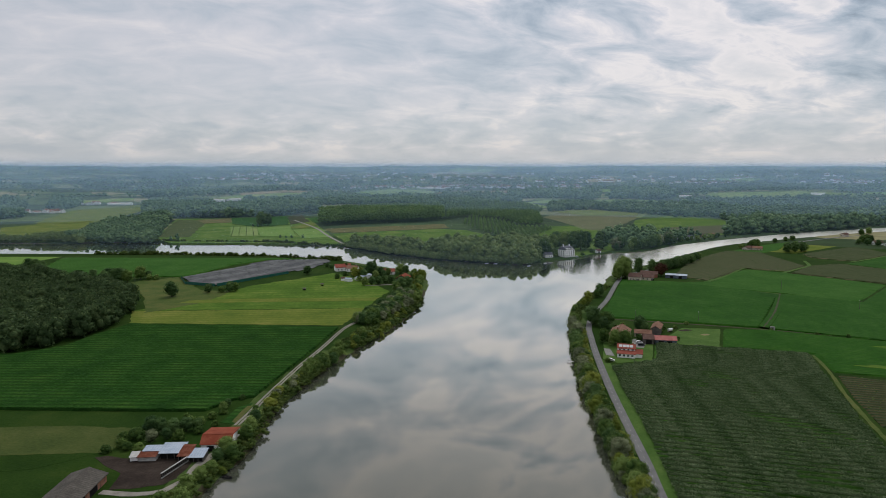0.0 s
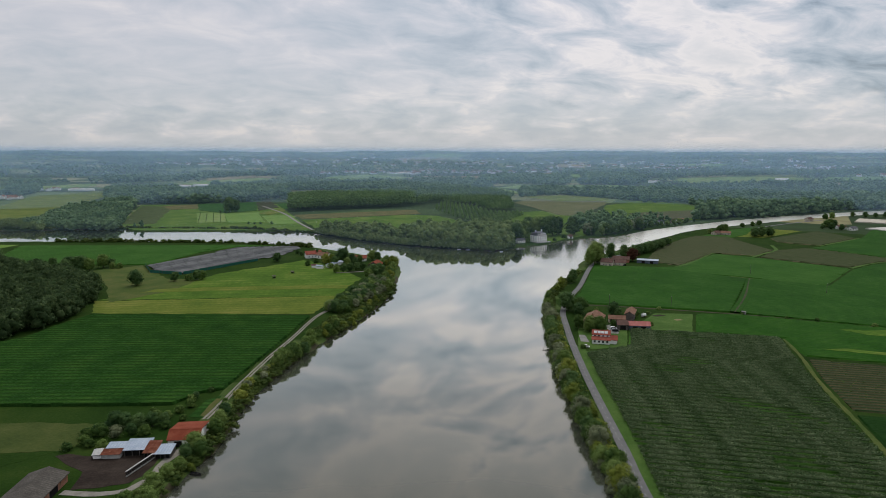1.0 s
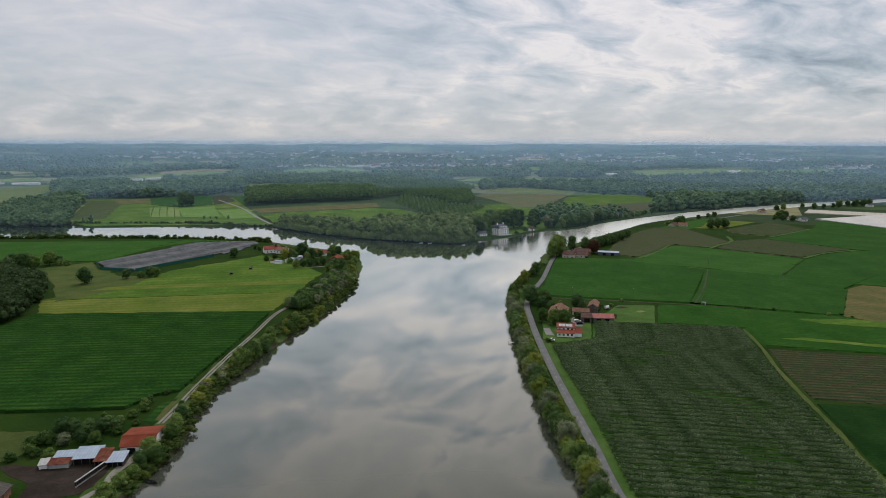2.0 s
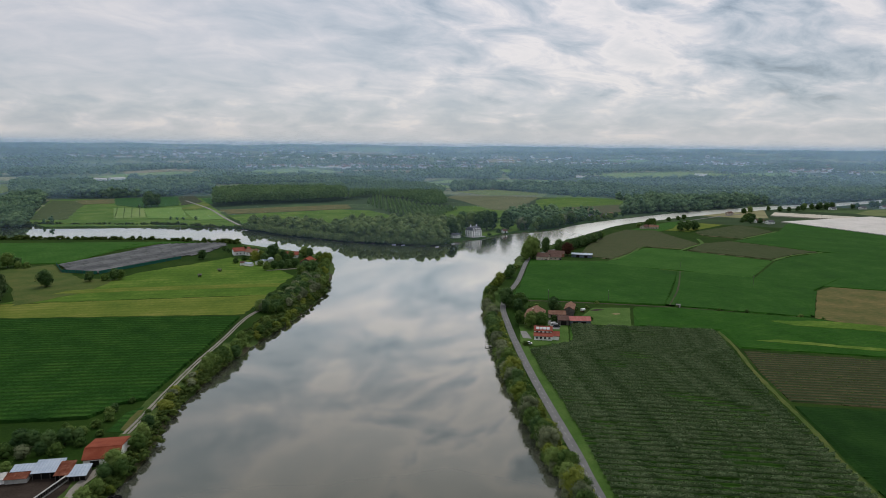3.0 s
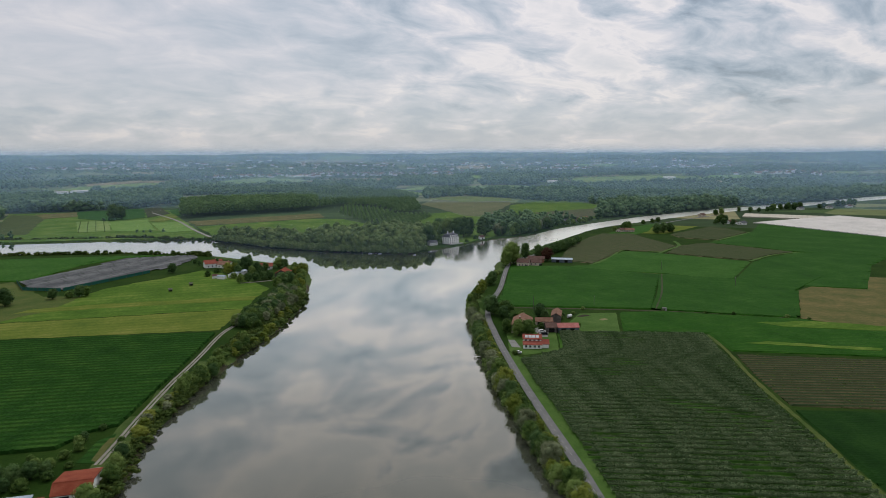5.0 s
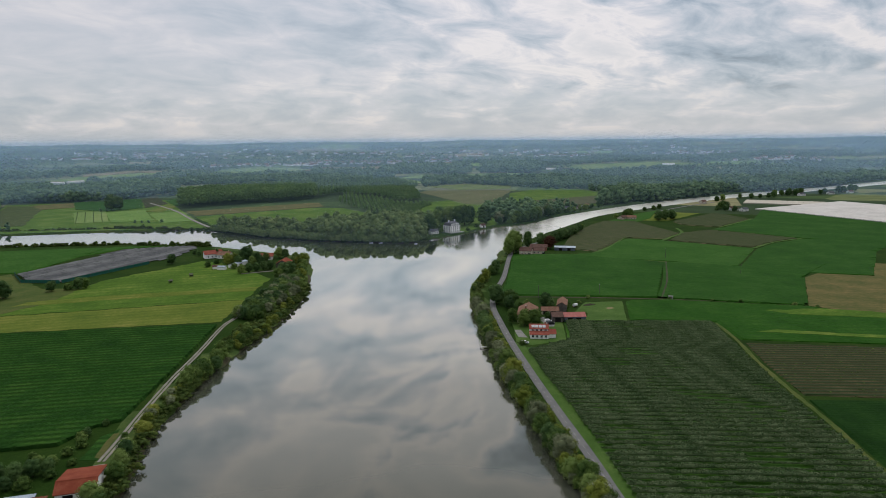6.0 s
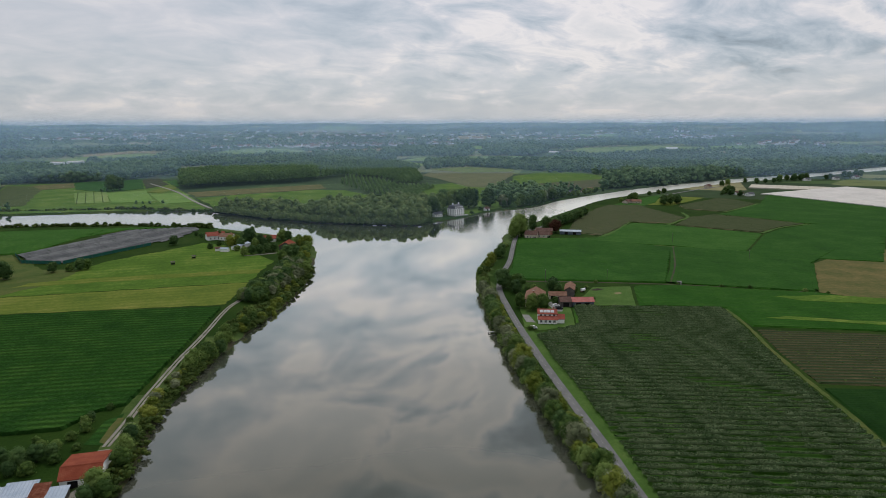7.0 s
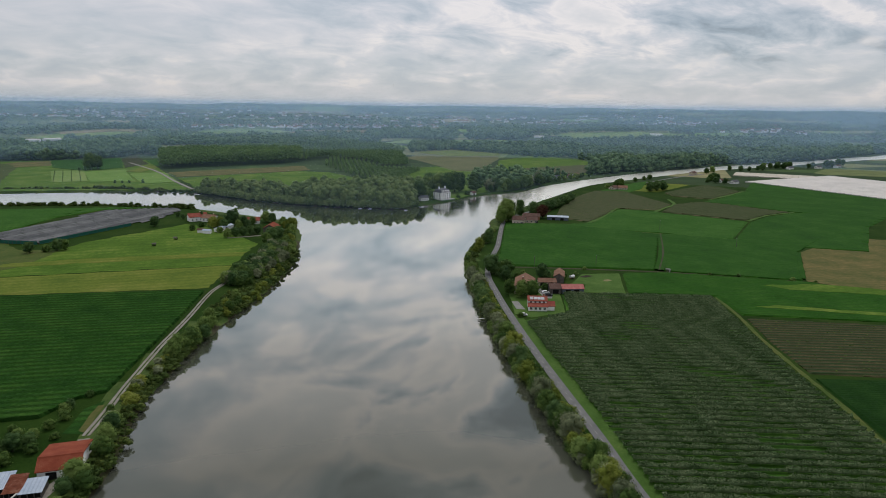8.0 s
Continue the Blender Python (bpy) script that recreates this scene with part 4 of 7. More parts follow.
def crown(seed, lobes, leaves, leaf, wide, low=0.25, shape="round", core=ICO1, fill=0.68):
    """Corners and triangles of a crown one unit high: lobes with an uneven core, each covered in small leaf sprays."""
    r = np.random.default_rng(seed)
    Vs, Fs, n = [], [], 0
    for k in range(lobes):
        h = low + (1 - low) * (0.12 + 0.80 * ((k + r.uniform(0.2, 0.8)) / lobes))
        rel = (h - low) / (1 - low)
        prof = {"round": math.sqrt(max(0.05, 1 - (2 * rel - 0.85) ** 2 * 0.8)), "tall": 0.55 + 0.5 * math.sin(math.pi * min(1, rel + 0.12)), "cone": 1.15 - rel,
                "bush": math.sqrt(max(0.1, 1 - rel * rel))}[shape]
        ang, rad = k * 2.4 + r.uniform(-0.5, 0.5), wide * prof * r.uniform(0.22, 0.56) * (0.4 if rel > 0.85 else 1)
        size = wide * prof * r.uniform(0.52, 0.76) + 0.02
        c = np.array([math.cos(ang) * rad, math.sin(ang) * rad, min(h, 1 - size * 0.75)])
        cv = core[0] * (1 + r.normal(0, 0.13, (len(core[0]), 1))) * size * fill * (1, 1, 0.85) + c
        Vs.append(cv)
        Fs.append(core[1] + n)
        n += len(cv)
        d = r.normal(0, 1, (leaves, 3))
        d[:, 2] = d[:, 2] * 0.9 + 0.25
        d /= np.linalg.norm(d, axis=1)[:, None]
        p = c + d * size * r.uniform(0.62, 1.15, (leaves, 1)) * (1, 1, 0.9)
        nr = d + r.normal(0, 0.26, d.shape)
        nr /= np.linalg.norm(nr, axis=1)[:, None]
        a = np.cross(nr, r.normal(0, 1, d.shape))
        a /= np.linalg.norm(a, axis=1)[:, None]
        b = np.cross(nr, a)
        s = leaf * r.uniform(0.6, 1.35, (leaves, 1))
        q = np.stack([p + a * s * 1.15, p + (b * 0.85 - a * 0.45) * s, p - (b * 0.85 + a * 0.45) * s], 1).reshape(-1, 3)
        Fs.append(np.arange(leaves * 3).reshape(-1, 3) + n)
        Vs.append(q)
        n += len(q)
    return np.vstack(Vs), np.vstack(Fs)


def trunk_mesh(seed, top=0.6, base=0.028):
    """A tapered trunk with four limbs, one unit high."""
    r = np.random.default_rng(seed)
    Vs, Fs, n = [], [], 0
    arms = [((0, 0, -0.03), (r.uniform(-0.02, 0.02), r.uniform(-0.02, 0.02), top), base, base * 0.45)]
    for k in range(4):
        a, z = k * 1.6 + r.uniform(-0.4, 0.4), top * r.uniform(0.45, 0.75)
        arms.append(((0, 0, z), (math.cos(a) * 0.17, math.sin(a) * 0.17, z + 0.2), base * 0.5, base * 0.2))
    ang = np.arange(6) * math.pi / 3
    for p, q, r0, r1 in arms:
        for e, rad in ((p, r0), (q, r1)):
            Vs.append(np.stack([e[0] + rad * np.cos(ang), e[1] + rad * np.sin(ang), np.full(6, e[2])], -1))
        for k in range(6):
            Fs.append((n + k, n + (k + 1) % 6, n + 6 + (k + 1) % 6, n + 6 + k))
        n += 12
    return np.vstack(Vs), np.array(Fs)


TREES = {}


def tree_kind(key, name, label, mat, seed, lobes, leaves, leaf, wide, low, shape, category="tree"):
    """One tree of a kind, one unit high, kept far below ground as the pattern is not shown: its meshes are shared by all its copies."""
    TREES.setdefault(key, []).append((name, label, category, np_mesh("trunk", *trunk_mesh(seed, 0.35 + low), bark), np_mesh("crown", *crown(seed, lobes, leaves, leaf, wide, low, shape), mat, True)))


for s in range(3):
    tree_kind("oak", "tree", "round-crowned green broadleaf tree", leaf_green, 10 + s, 12, 150, 0.029, 0.44, 0.10, "round")
    tree_kind("dark", "tree", "dark green broadleaf tree", leaf_dark, 20 + s, 12, 150, 0.030, 0.43, 0.08, "round")
    tree_kind("willow", "willow", "grey-green willow leaning over the water", leaf_willow, 30 + s, 12, 150, 0.029, 0.48, 0.02, "round")
    tree_kind("lime", "tree", "yellow-green young tree on the bank", leaf_lime, 40 + s, 11, 150, 0.030, 0.46, 0.0, "round")
    tree_kind("bush", "bush", "dense green leafy bush on rough ground", leaf_green, 50 + s, 9, 100, 0.058, 0.62, 0.0, "bush", "bush")
    tree_kind("limebush", "bush", "yellow-green leafy bush on the bank", leaf_lime, 60 + s, 9, 100, 0.060, 0.62, 0.0, "bush", "bush")
    tree_kind("poplar", "poplar", "tall narrow green poplar", leaf_green, 70 + s, 13, 110, 0.026, 0.17, 0.08, "tall")
    tree_kind("conifer", "conifer", "dark green pointed conifer beside houses", leaf_dark, 80 + s, 14, 120, 0.029, 0.26, 0.04, "cone")
tree_kind("copper", "tree", "copper-leaved round tree beside the farmhouse", leaf_red, 90, 14, 140, 0.032, 0.42, 0.12, "round")


def plant(key, x, y, h, z=0.0, squash=1.0, label="", group=""):
    """One tree with its trunk and crown."""
    name, text, category, trunk, top = TREES[key][int(rng.integers(len(TREES[key])))]
    ob = new(name)
    ob.matrix_world = pose(x, y, z, 0, 0, float(rng.uniform(0, 360))) @ Matrix.Diagonal((h * squash, h * squash, h, 1))
    for nm, me in (("trunk", trunk), ("crown", top)):
        c = new(nm, me)
        c.parent = ob
    return tagged(ob, label or text, category, group)


def land_z(x, y):
    d = float(shore_distance(np.array([x]), np.array([y]))[0])
    return float(np.interp(d, [-3, 0, 3.5, 7], [-3.2, WATER, -0.25, 0.0]))


def along(pts, spacing, offset, kinds, hmin, hmax, group, squash=(0.85, 1.15)):
    """Trees and bushes along a line, at offsets to its left (negative) or right."""
    line = smooth_line(pts, 3.0)
    seg = np.r_[0, np.cumsum(np.linalg.norm(np.diff(line, axis=0), axis=1))]
    s = spacing * 0.5
    while s < seg[-1]:
        i = int(np.clip(np.searchsorted(seg, s), 1, len(line) - 1))
        p, t = line[i], line[i] - line[i - 1]
        nrm = np.array([t[1], -t[0]]) / (np.linalg.norm(t) + 1e-9)
        q = p + nrm * rng.uniform(*offset)
        plant(str(rng.choice(kinds)), q[0], q[1], float(rng.uniform(hmin, hmax)), land_z(*q), float(rng.uniform(*squash)), group=group)
        s += spacing * float(rng.uniform(0.7, 1.3))


def scatter(poly, spacing, seed=1):
    p = np.array(poly, float)
    r = np.random.default_rng(seed)
    x, y = np.meshgrid(np.arange(p[:, 0].min(), p[:, 0].max(), spacing), np.arange(p[:, 1].min(), p[:, 1].max(), spacing))
    x, y = x + r.uniform(-0.42, 0.42, x.shape) * spacing, y + r.uniform(-0.42, 0.42, y.shape) * spacing
    k = in_poly(x, y, poly)
    return np.stack([x[k], y[k]], -1)


def woods(name, label, pts, hmin, hmax, mat, patterns, seed=1, squash=1.0, gaps=0.0, category="woodland"):
    """Many trees in one mesh, for woods that stay far off."""
    r = np.random.default_rng(seed)
    Vs, Fs, n = [], [], 0
    if gaps:
        pts = pts[wob(pts[:, 0] * 0.55, pts[:, 1], 0.016, seed) < 1 - gaps]
    zs = far_height(pts[:, 0], pts[:, 1])
    for (x, y), z in zip(pts, zs):
        V, F = patterns[int(r.integers(len(patterns)))]
        a, h = r.uniform(0, 6.28), r.uniform(hmin, hmax) * (1 + (0.25 * float(wob(x, y, 0.03, seed)) if gaps else 0))
        c, s = math.cos(a), math.sin(a)
        w = h * squash * r.uniform(0.85, 1.2)
        Vs.append(np.stack([(V[:, 0] * c - V[:, 1] * s) * w + x, (V[:, 0] * s + V[:, 1] * c) * w + y, V[:, 2] * h + z - 0.4], -1))
        Fs.append(F + n)
        n += len(V)
    if Vs:
        tagged(new(name, np_mesh(name, np.vstack(Vs), np.vstack(Fs), mat, True)), label, category, kind="stuff")


def plant_all():
    # trees along the right bank, between the water and the lane
    R = [(65.5, 140), (67, 200), (69, 240), (73, 300), (78, 352), (87, 410), (93.5, 455)]
    along(R, 5.6, (-3.2, 0.2), ["willow", "oak", "willow", "dark", "lime", "oak"], 6.0, 9.2, "trees along the right bank", (0.95, 1.25))
    along(R, 8.0, (1.4, 2.4), ["limebush", "lime", "lime", "bush", "oak"], 3.2, 5.5, "trees along the right bank", (1.0, 1.3))
    along(R, 3.6, (-4.2, -2.2), ["bush", "willow", "bush"], 2.6, 4.4, "bushes along the right bank", (0.9, 1.3))
    along([(90, 455), (90, 470), (97, 495), (112, 530)], 4.0, (1.5, 4), ["bush", "limebush", "oak"], 2.5, 4.5, "bushes along the right bank")
    for k, x, y, h in (("lime", 117, 526, 9.5), ("dark", 133, 552, 11), ("oak", 129, 545, 7), ("bush", 140, 572, 4), ("bush", 148, 592, 4), ("lime", 112, 515, 6)):
        plant(k, x, y, h, 0)
    # trees about the right farm
    for k, x, y, h, s in (("dark", 105, 452, 13, 1.15), ("oak", 112, 444, 11, 1.15), ("dark", 109, 437, 9, 1.1), ("oak", 101, 404, 9, 0.9), ("oak", 106, 397, 10, 1.1), ("oak", 111.5, 396, 10, 1.1),
                          ("dark", 131, 430, 11, 1.0), ("dark", 133, 426, 8, 1.0), ("bush", 125, 409, 4, 1.2), ("bush", 118, 440, 3, 1.2), ("bush", 124, 446, 3, 1.2), ("bush", 112, 455, 3, 1.2), ("bush", 93, 362, 2.6, 1.2),
                          ("bush", 150, 438, 2, 1.5), ("bush", 158, 440, 2, 1.5), ("bush", 121, 432, 4, 1.2), ("bush", 146, 431, 3, 1.1), ("bush", 149, 409, 2.6, 1.1)):
        plant(k, x, y, h, 0, s)
    # the farm by the bend
    for k, x, y, h, s in (("oak", 176, 640, 22, 0.95), ("dark", 181, 646, 20, 0.9), ("dark", 200, 668, 17, 0.8), ("dark", 214, 668, 15, 0.9), ("copper", 219, 656, 13, 1.15), ("oak", 170, 634, 16, 0.9)):
        plant(k, x, y, h, 0, s)
    along([(222, 682), (250, 710), (282, 745)], 5.0, (-2, 2), ["dark"], 9, 12, "tall hedge behind the bend farm", (1.0, 1.3))
    for k, x, y, h in (("dark", 293, 760, 10), ("oak", 300, 770, 9), ("oak", 409, 872, 11), ("oak", 416, 880, 12), ("oak", 428, 895, 11), ("bush", 400, 880, 6), ("dark", 440, 838, 13), ("dark", 452, 842, 14),
                       ("dark", 463, 846, 13), ("dark", 446, 850, 12), ("oak", 470, 852, 10), ("bush", 480, 950, 6), ("bush", 505, 968, 6), ("bush", 520, 978, 7), ("oak", 600, 940, 11), ("oak", 612, 950, 12),
                       ("dark", 622, 955, 10), ("oak", 668, 1050, 10), ("oak", 690, 1066, 11), ("oak", 745, 1096, 9), ("dark", 760, 1085, 10), ("oak", 830, 1115, 12), ("oak", 850, 1122, 11), ("dark", 872, 1128, 13),
                       ("dark", 890, 1130, 12), ("oak", 905, 1138, 12)):
        plant(k, x, y, h, 0, 1.1)
    for x, y, h in ((1000, 1150, 13), (1020, 1160, 12), (1045, 1170, 14), (1065, 1180, 12), (960, 1140, 10), (940, 1128, 9), (600, 905, 9), (592, 915, 10), (585, 925, 8), (800, 1092, 9), (815, 1098, 11), (780, 1088, 8), (860, 1118, 11), (880, 1122, 12)):
        plant("dark", x, y, h, 0, 1.25)
    for x, y in ((222, 436), (246, 424), (290, 401), (262, 417), (170, 452), (300, 393), (330, 352)):
        plant("bush", x, y, float(rng.uniform(1.6, 2.6)), 0, 1.3)

    # left bank, from the farm to the tip
    for k, x, y, h in (("dark", -80.5, 272, 6.5), ("oak", -80, 264, 6.5), ("oak", -79.5, 256, 6.5), ("oak", -82.5, 241, 7.5), ("oak", -79.5, 237, 6.0), ("dark", -84, 235, 5.5), ("bush", -84, 228, 4), ("bush", -86, 222, 4.5),
                       ("limebush", -80, 228, 2.6), ("bush", -88, 215, 5), ("bush", -86, 206, 5), ("bush", -92, 203, 5), ("bush", -89, 196, 5), ("lime", -90, 188, 6), ("bush", -81, 276, 5)):
        plant(k, x, y, h, land_z(x, y), 1.15)
    L1 = [(-80, 272), (-78, 290), (-73.5, 315), (-69, 338)]
    along(L1, 5.0, (-6.5, -1.0), ["limebush", "bush", "limebush", "willow"], 2.2, 4.2, "bushes on the left bank", (1.0, 1.6))
    along([(-70, 336), (-63.5, 352), (-58, 368)], 3.4, (-5.5, -1.5), ["dark", "oak", "bush"], 5.0, 8.0, "trees on the left bank")
    along([(-60, 372), (-46, 395), (-36, 412), (-27, 440), (-22, 470), (-18, 500)], 7.0, (-14, -3), ["bush", "limebush", "lime"], 2.0, 4.2, "bushes on the left bank", (1.2, 1.7))
    along([(-62, 375), (-54, 402), (-48, 425)], 6.0, (-5, 2), ["lime", "oak", "bush"], 4.0, 6.5, "trees on the left bank")
    along([(-58, 448), (-46, 478), (-34, 520), (-27, 560)], 2.8, (-5, 5), ["dark", "oak", "willow", "dark"], 5.0, 8.5, "trees on the left bank", (1.0, 1.3))
    along([(-60, 450), (-50, 476), (-40, 515), (-32, 555)], 3.2, (-4, 4), ["dark", "dark", "oak", "willow"], 6.0, 9.0, "trees on the left bank", (1.1, 1.4))
    along([(-56, 445), (-42, 480), (-30, 520)], 5.0, (0, 6), ["oak", "willow", "bush"], 4.0, 7.0, "trees on the left bank")
    along([(-22, 520), (-18, 560), (-17, 600), (-20, 640), (-25, 668)], 4.4, (-9, -1.5), ["lime", "oak", "bush", "limebush"], 3.5, 7.5, "trees at the tip of the spit")
    for k, x, y, h in (("dark", -37, 572, 13), ("dark", -32, 582, 12), ("oak", -40, 566, 10), ("lime", -22, 628, 11), ("lime", -19, 636, 9), ("oak", -26, 560, 9)):
        plant(k, x, y, h, 0, 1.1)
    # hamlet
    for k, x, y, h in (("dark", -66, 605, 8), ("dark", -60, 607, 8), ("dark", -54, 611, 8), ("dark", -49, 615, 8), ("oak", -72, 602, 7.5), ("lime", -88, 650, 10), ("lime", -83, 655, 9), ("dark", -73, 658, 14),
                       ("conifer", -70, 668, 15), ("dark", -62, 650, 10), ("oak", -55, 655, 8), ("dark", -38, 668, 9), ("oak", -44, 672, 10), ("bush", -104, 640, 5), ("bush", -98, 655, 4.5), ("conifer", -102, 690, 9),
                       ("dark", -120, 700, 5), ("dark", -126, 712, 5), ("bush", -110, 705, 4), ("dark", -58, 640, 8), ("oak", -66, 640, 8), ("bush", -80, 625, 5), ("dark", -78, 640, 9), ("bush", -30, 640, 6)):
        plant(k, x, y, h, 0, 1.1)
    # lone trees in the meadows
    for k, x, y, h in (("dark", -229, 548, 13), ("dark", -204, 566, 8), ("dark", -187, 571, 9), ("oak", -183, 573, 8), ("bush", -194, 569, 5), ("dark", -138, 664, 9), ("oak", -294, 634, 13), ("dark", -289, 640, 8),
                       ("dark", -371, 620, 13), ("dark", -362, 622, 11), ("dark", -340, 634, 10), ("dark", -322, 628, 12), ("dark", -312, 622, 13), ("dark", -306, 618, 14), ("oak", -298, 616, 12), ("dark", -318, 612, 12),
                       ("dark", -440, 694, 12), ("dark", -430, 690, 12), ("dark", -420, 684, 11), ("oak", -408, 660, 10), ("dark", -400, 652, 12), ("dark", -392, 640, 13), ("dark", -384, 632, 12), ("oak", -284, 630, 6), ("bush", -278, 632, 5)):
        plant(k, x, y, h, 0, 1.15)
    # hedge and trees behind the sheds
    for k, x, y, h in (("dark", -121, 262, 9), ("oak", -117, 263, 8), ("dark", -111, 262, 8), ("dark", -107, 264, 7.5), ("oak", -103, 266, 6), ("bush", -128, 254, 5), ("bush", -126, 248, 4.5), ("bush", -130, 243, 4), ("bush", -123, 246, 4),
                       ("willow", -117, 254, 6), ("oak", -112, 256, 6), ("bush", -101, 278, 4), ("bush", -98, 284, 4), ("bush", -100, 290, 4), ("bush", -104, 272, 4), ("bush", -109, 274, 3.5), ("oak", -99, 293, 4.5),
                       ("bush", -95, 302, 3), ("bush", -118, 245, 4), ("bush", -124, 256, 6), ("bush", -107, 256, 5), ("bush", -101, 262, 4), ("bush", -97, 270, 3), ("bush", -112, 278, 3)):
        plant("dark" if k == "oak" else k, x, y, h * 0.8, 0, 1.2)
    # bushes along the north shore and on the far shore
    plant("oak", -331, 1203, 27, 0, 1.05, "large round tree standing alone in the far fields")
    plant("oak", -322, 1212, 22, 0, 1.0, "large round tree standing alone in the far fields")
    # about the manor
    for k, x, y, h, s in (("oak", 124, 800, 22, 0.9), ("oak", 170, 850, 26, 1.0), ("oak", 180, 860, 26, 1.0), ("oak", 160, 862, 25, 1.0), ("dark", 150, 870, 24, 1.0), ("dark", 190, 870, 24, 0.9), ("conifer", 205, 862, 27, 1.4),
                          ("conifer", 212, 870, 24, 1.3), ("oak", 128, 812, 12, 1.2), ("oak", 134, 822, 14, 1.1), ("bush", 138, 800, 5, 1.2), ("oak", 222, 905, 14, 0.8), ("bush", 190, 835, 5, 1.3), ("bush", 200, 842, 5, 1.3), ("bush", 172, 808, 4, 1.3),
                          ("oak", 130, 840, 20, 1.0), ("oak", 142, 850, 22, 1.0)):
        plant(k, x, y, h, 0, s)
    along([(222, 852), (262, 866), (300, 900), (330, 934)], 7.0, (-16, -2), ["oak", "dark", "willow", "dark"], 9, 17, "trees on the far bank")
    along([(330, 934), (400, 985), (440, 1014)], 9.0, (-12, -1), ["oak", "bush", "dark"], 5, 9, "trees on the far bank")


plant_all()

PT = [crown(210 + s, 4, 12, 0.060, 0.20, 0.20, "tall") for s in range(3)]
FT = [crown(220 + s, 3, 8, 0.10, 0.42, 0.02, "round", ICO1, 0.84) for s in range(4)]
HT = [crown(270 + s, 2, 6, 0.12, 0.44, 0.0, "round", ICO1, 0.86) for s in range(4)]
BT = [crown(280 + s, 5, 16, 0.070, 0.40, 0.02, "round", ICO1, 0.84) for s in range(5)]
MT = [crown(230 + s, 8, 34, 0.068, 0.40, 0.06, "round") for s in range(4)]
ST = [crown(240 + s, 4, 26, 0.16, 0.75, 0.0, "bush") for s in range(4)]
woods("bank_scrub", "dense low green scrub on the river bank", scatter([(-82, 218), (-76, 240), (-74.5, 258), (-75, 284), (-73, 305), (-66, 342), (-53, 388), (-40.5, 424), (-32.5, 450), (-20, 504), (-15.5, 545), (-27, 545), (-36, 500), (-50, 455), (-58, 436), (-64, 412), (-70, 378), (-78, 330), (-82, 296), (-82, 262), (-84, 240), (-88, 222)], 2.6, 21), 0.6, 2.2, leaf_scrub, ST, 21, 1.5, 0.3, "scrub")
woods("bank_scrub", "dense low green scrub on the river bank", scatter([(63, 150), (65, 200), (67, 240), (71, 300), (76, 352), (85, 410), (92, 455), (99, 492), (118, 542), (150, 605), (156, 604), (122, 535), (104, 488), (96, 450), (89, 405), (80, 350), (75, 300), (71, 240), (69, 200), (68, 150)], 2.2, 22), 0.8, 2.0, leaf_scrub, ST, 22, 1.5, 0.15, "scrub")
woods("roadside_shrubs", "yellow-green shrubs between the bank trees and the lane", scatter([(67, 150), (68, 200), (70, 240), (74, 300), (79, 352), (88, 410), (94, 452), (96.5, 450), (91, 408), (82, 350), (76.5, 300), (72, 240), (70, 200), (68.5, 150)], 2.6, 24), 1.6, 3.0, leaf_lime, ST, 24, 1.1, 0.25, "shrubs")
woods("shore_hedge", "low dark hedge along the north shore", scatter([(-118, 764), (-167, 788), (-225, 805), (-342, 817), (-640, 820), (-640, 816), (-342, 812), (-225, 800), (-165, 783), (-116, 759)], 3.6, 26), 1.0, 5.0, leaf_scrub, ST, 26, 1.4, 0.6, "hedge")
woods("shore_hedge", "low dark hedge along the far shore", scatter([(-760, 948), (-632, 944), (-419, 960), (-245, 946), (-140, 906), (-136, 911), (-243, 952), (-419, 967), (-632, 951), (-760, 956)], 4.2, 27), 1.2, 4.0, leaf_scrub, ST, 27, 1.5, 0.3, "hedge")
woods("shore_trees", "scattered trees on the far shore", scatter([(-640, 946), (-419, 962), (-245, 948), (-150, 916), (-150, 924), (-245, 956), (-419, 970), (-640, 954)], 26, 28), 5, 13, wood_far, BT, 28, 0.9, 0.2, "trees")
woods("field_hedge", "row of round bushes in the far field", np.array([(-250 + i * 9, 1010 - i * 1.5) for i in (0, 1, 2, 4)] + [(-345 + i * 8, 1195 + i * 3) for i in range(3)]), 4, 6, wood_far, BT, 29, 1.2, 0.0, "hedge")
woods("bank_scrub", "rough green scrub beside the farm drive", scatter([(-93, 190), (-82, 200), (-80, 215), (-78, 235), (-84, 236), (-88, 222), (-94, 212), (-100, 205)], 3.6, 23), 0.6, 1.8, leaf_scrub, ST, 23, 1.5, 0.6, "scrub")
WT = [crown(200 + s, 11, 46, 0.052, 0.42, 0.06, "round") for s in range(4)]

# the dense wood beside the maize
WOOD = [(-262, 374), (-240, 386), (-232, 412), (-230, 470), (-246, 520), (-272, 552), (-320, 590), (-430, 640), (-470, 560), (-360, 420), (-330, 372)]
woods("wood", "dense dark green broadleaf wood beside the maize", scatter(WOOD, 8.8, 4), 12, 18, wood_near, WT, 4)

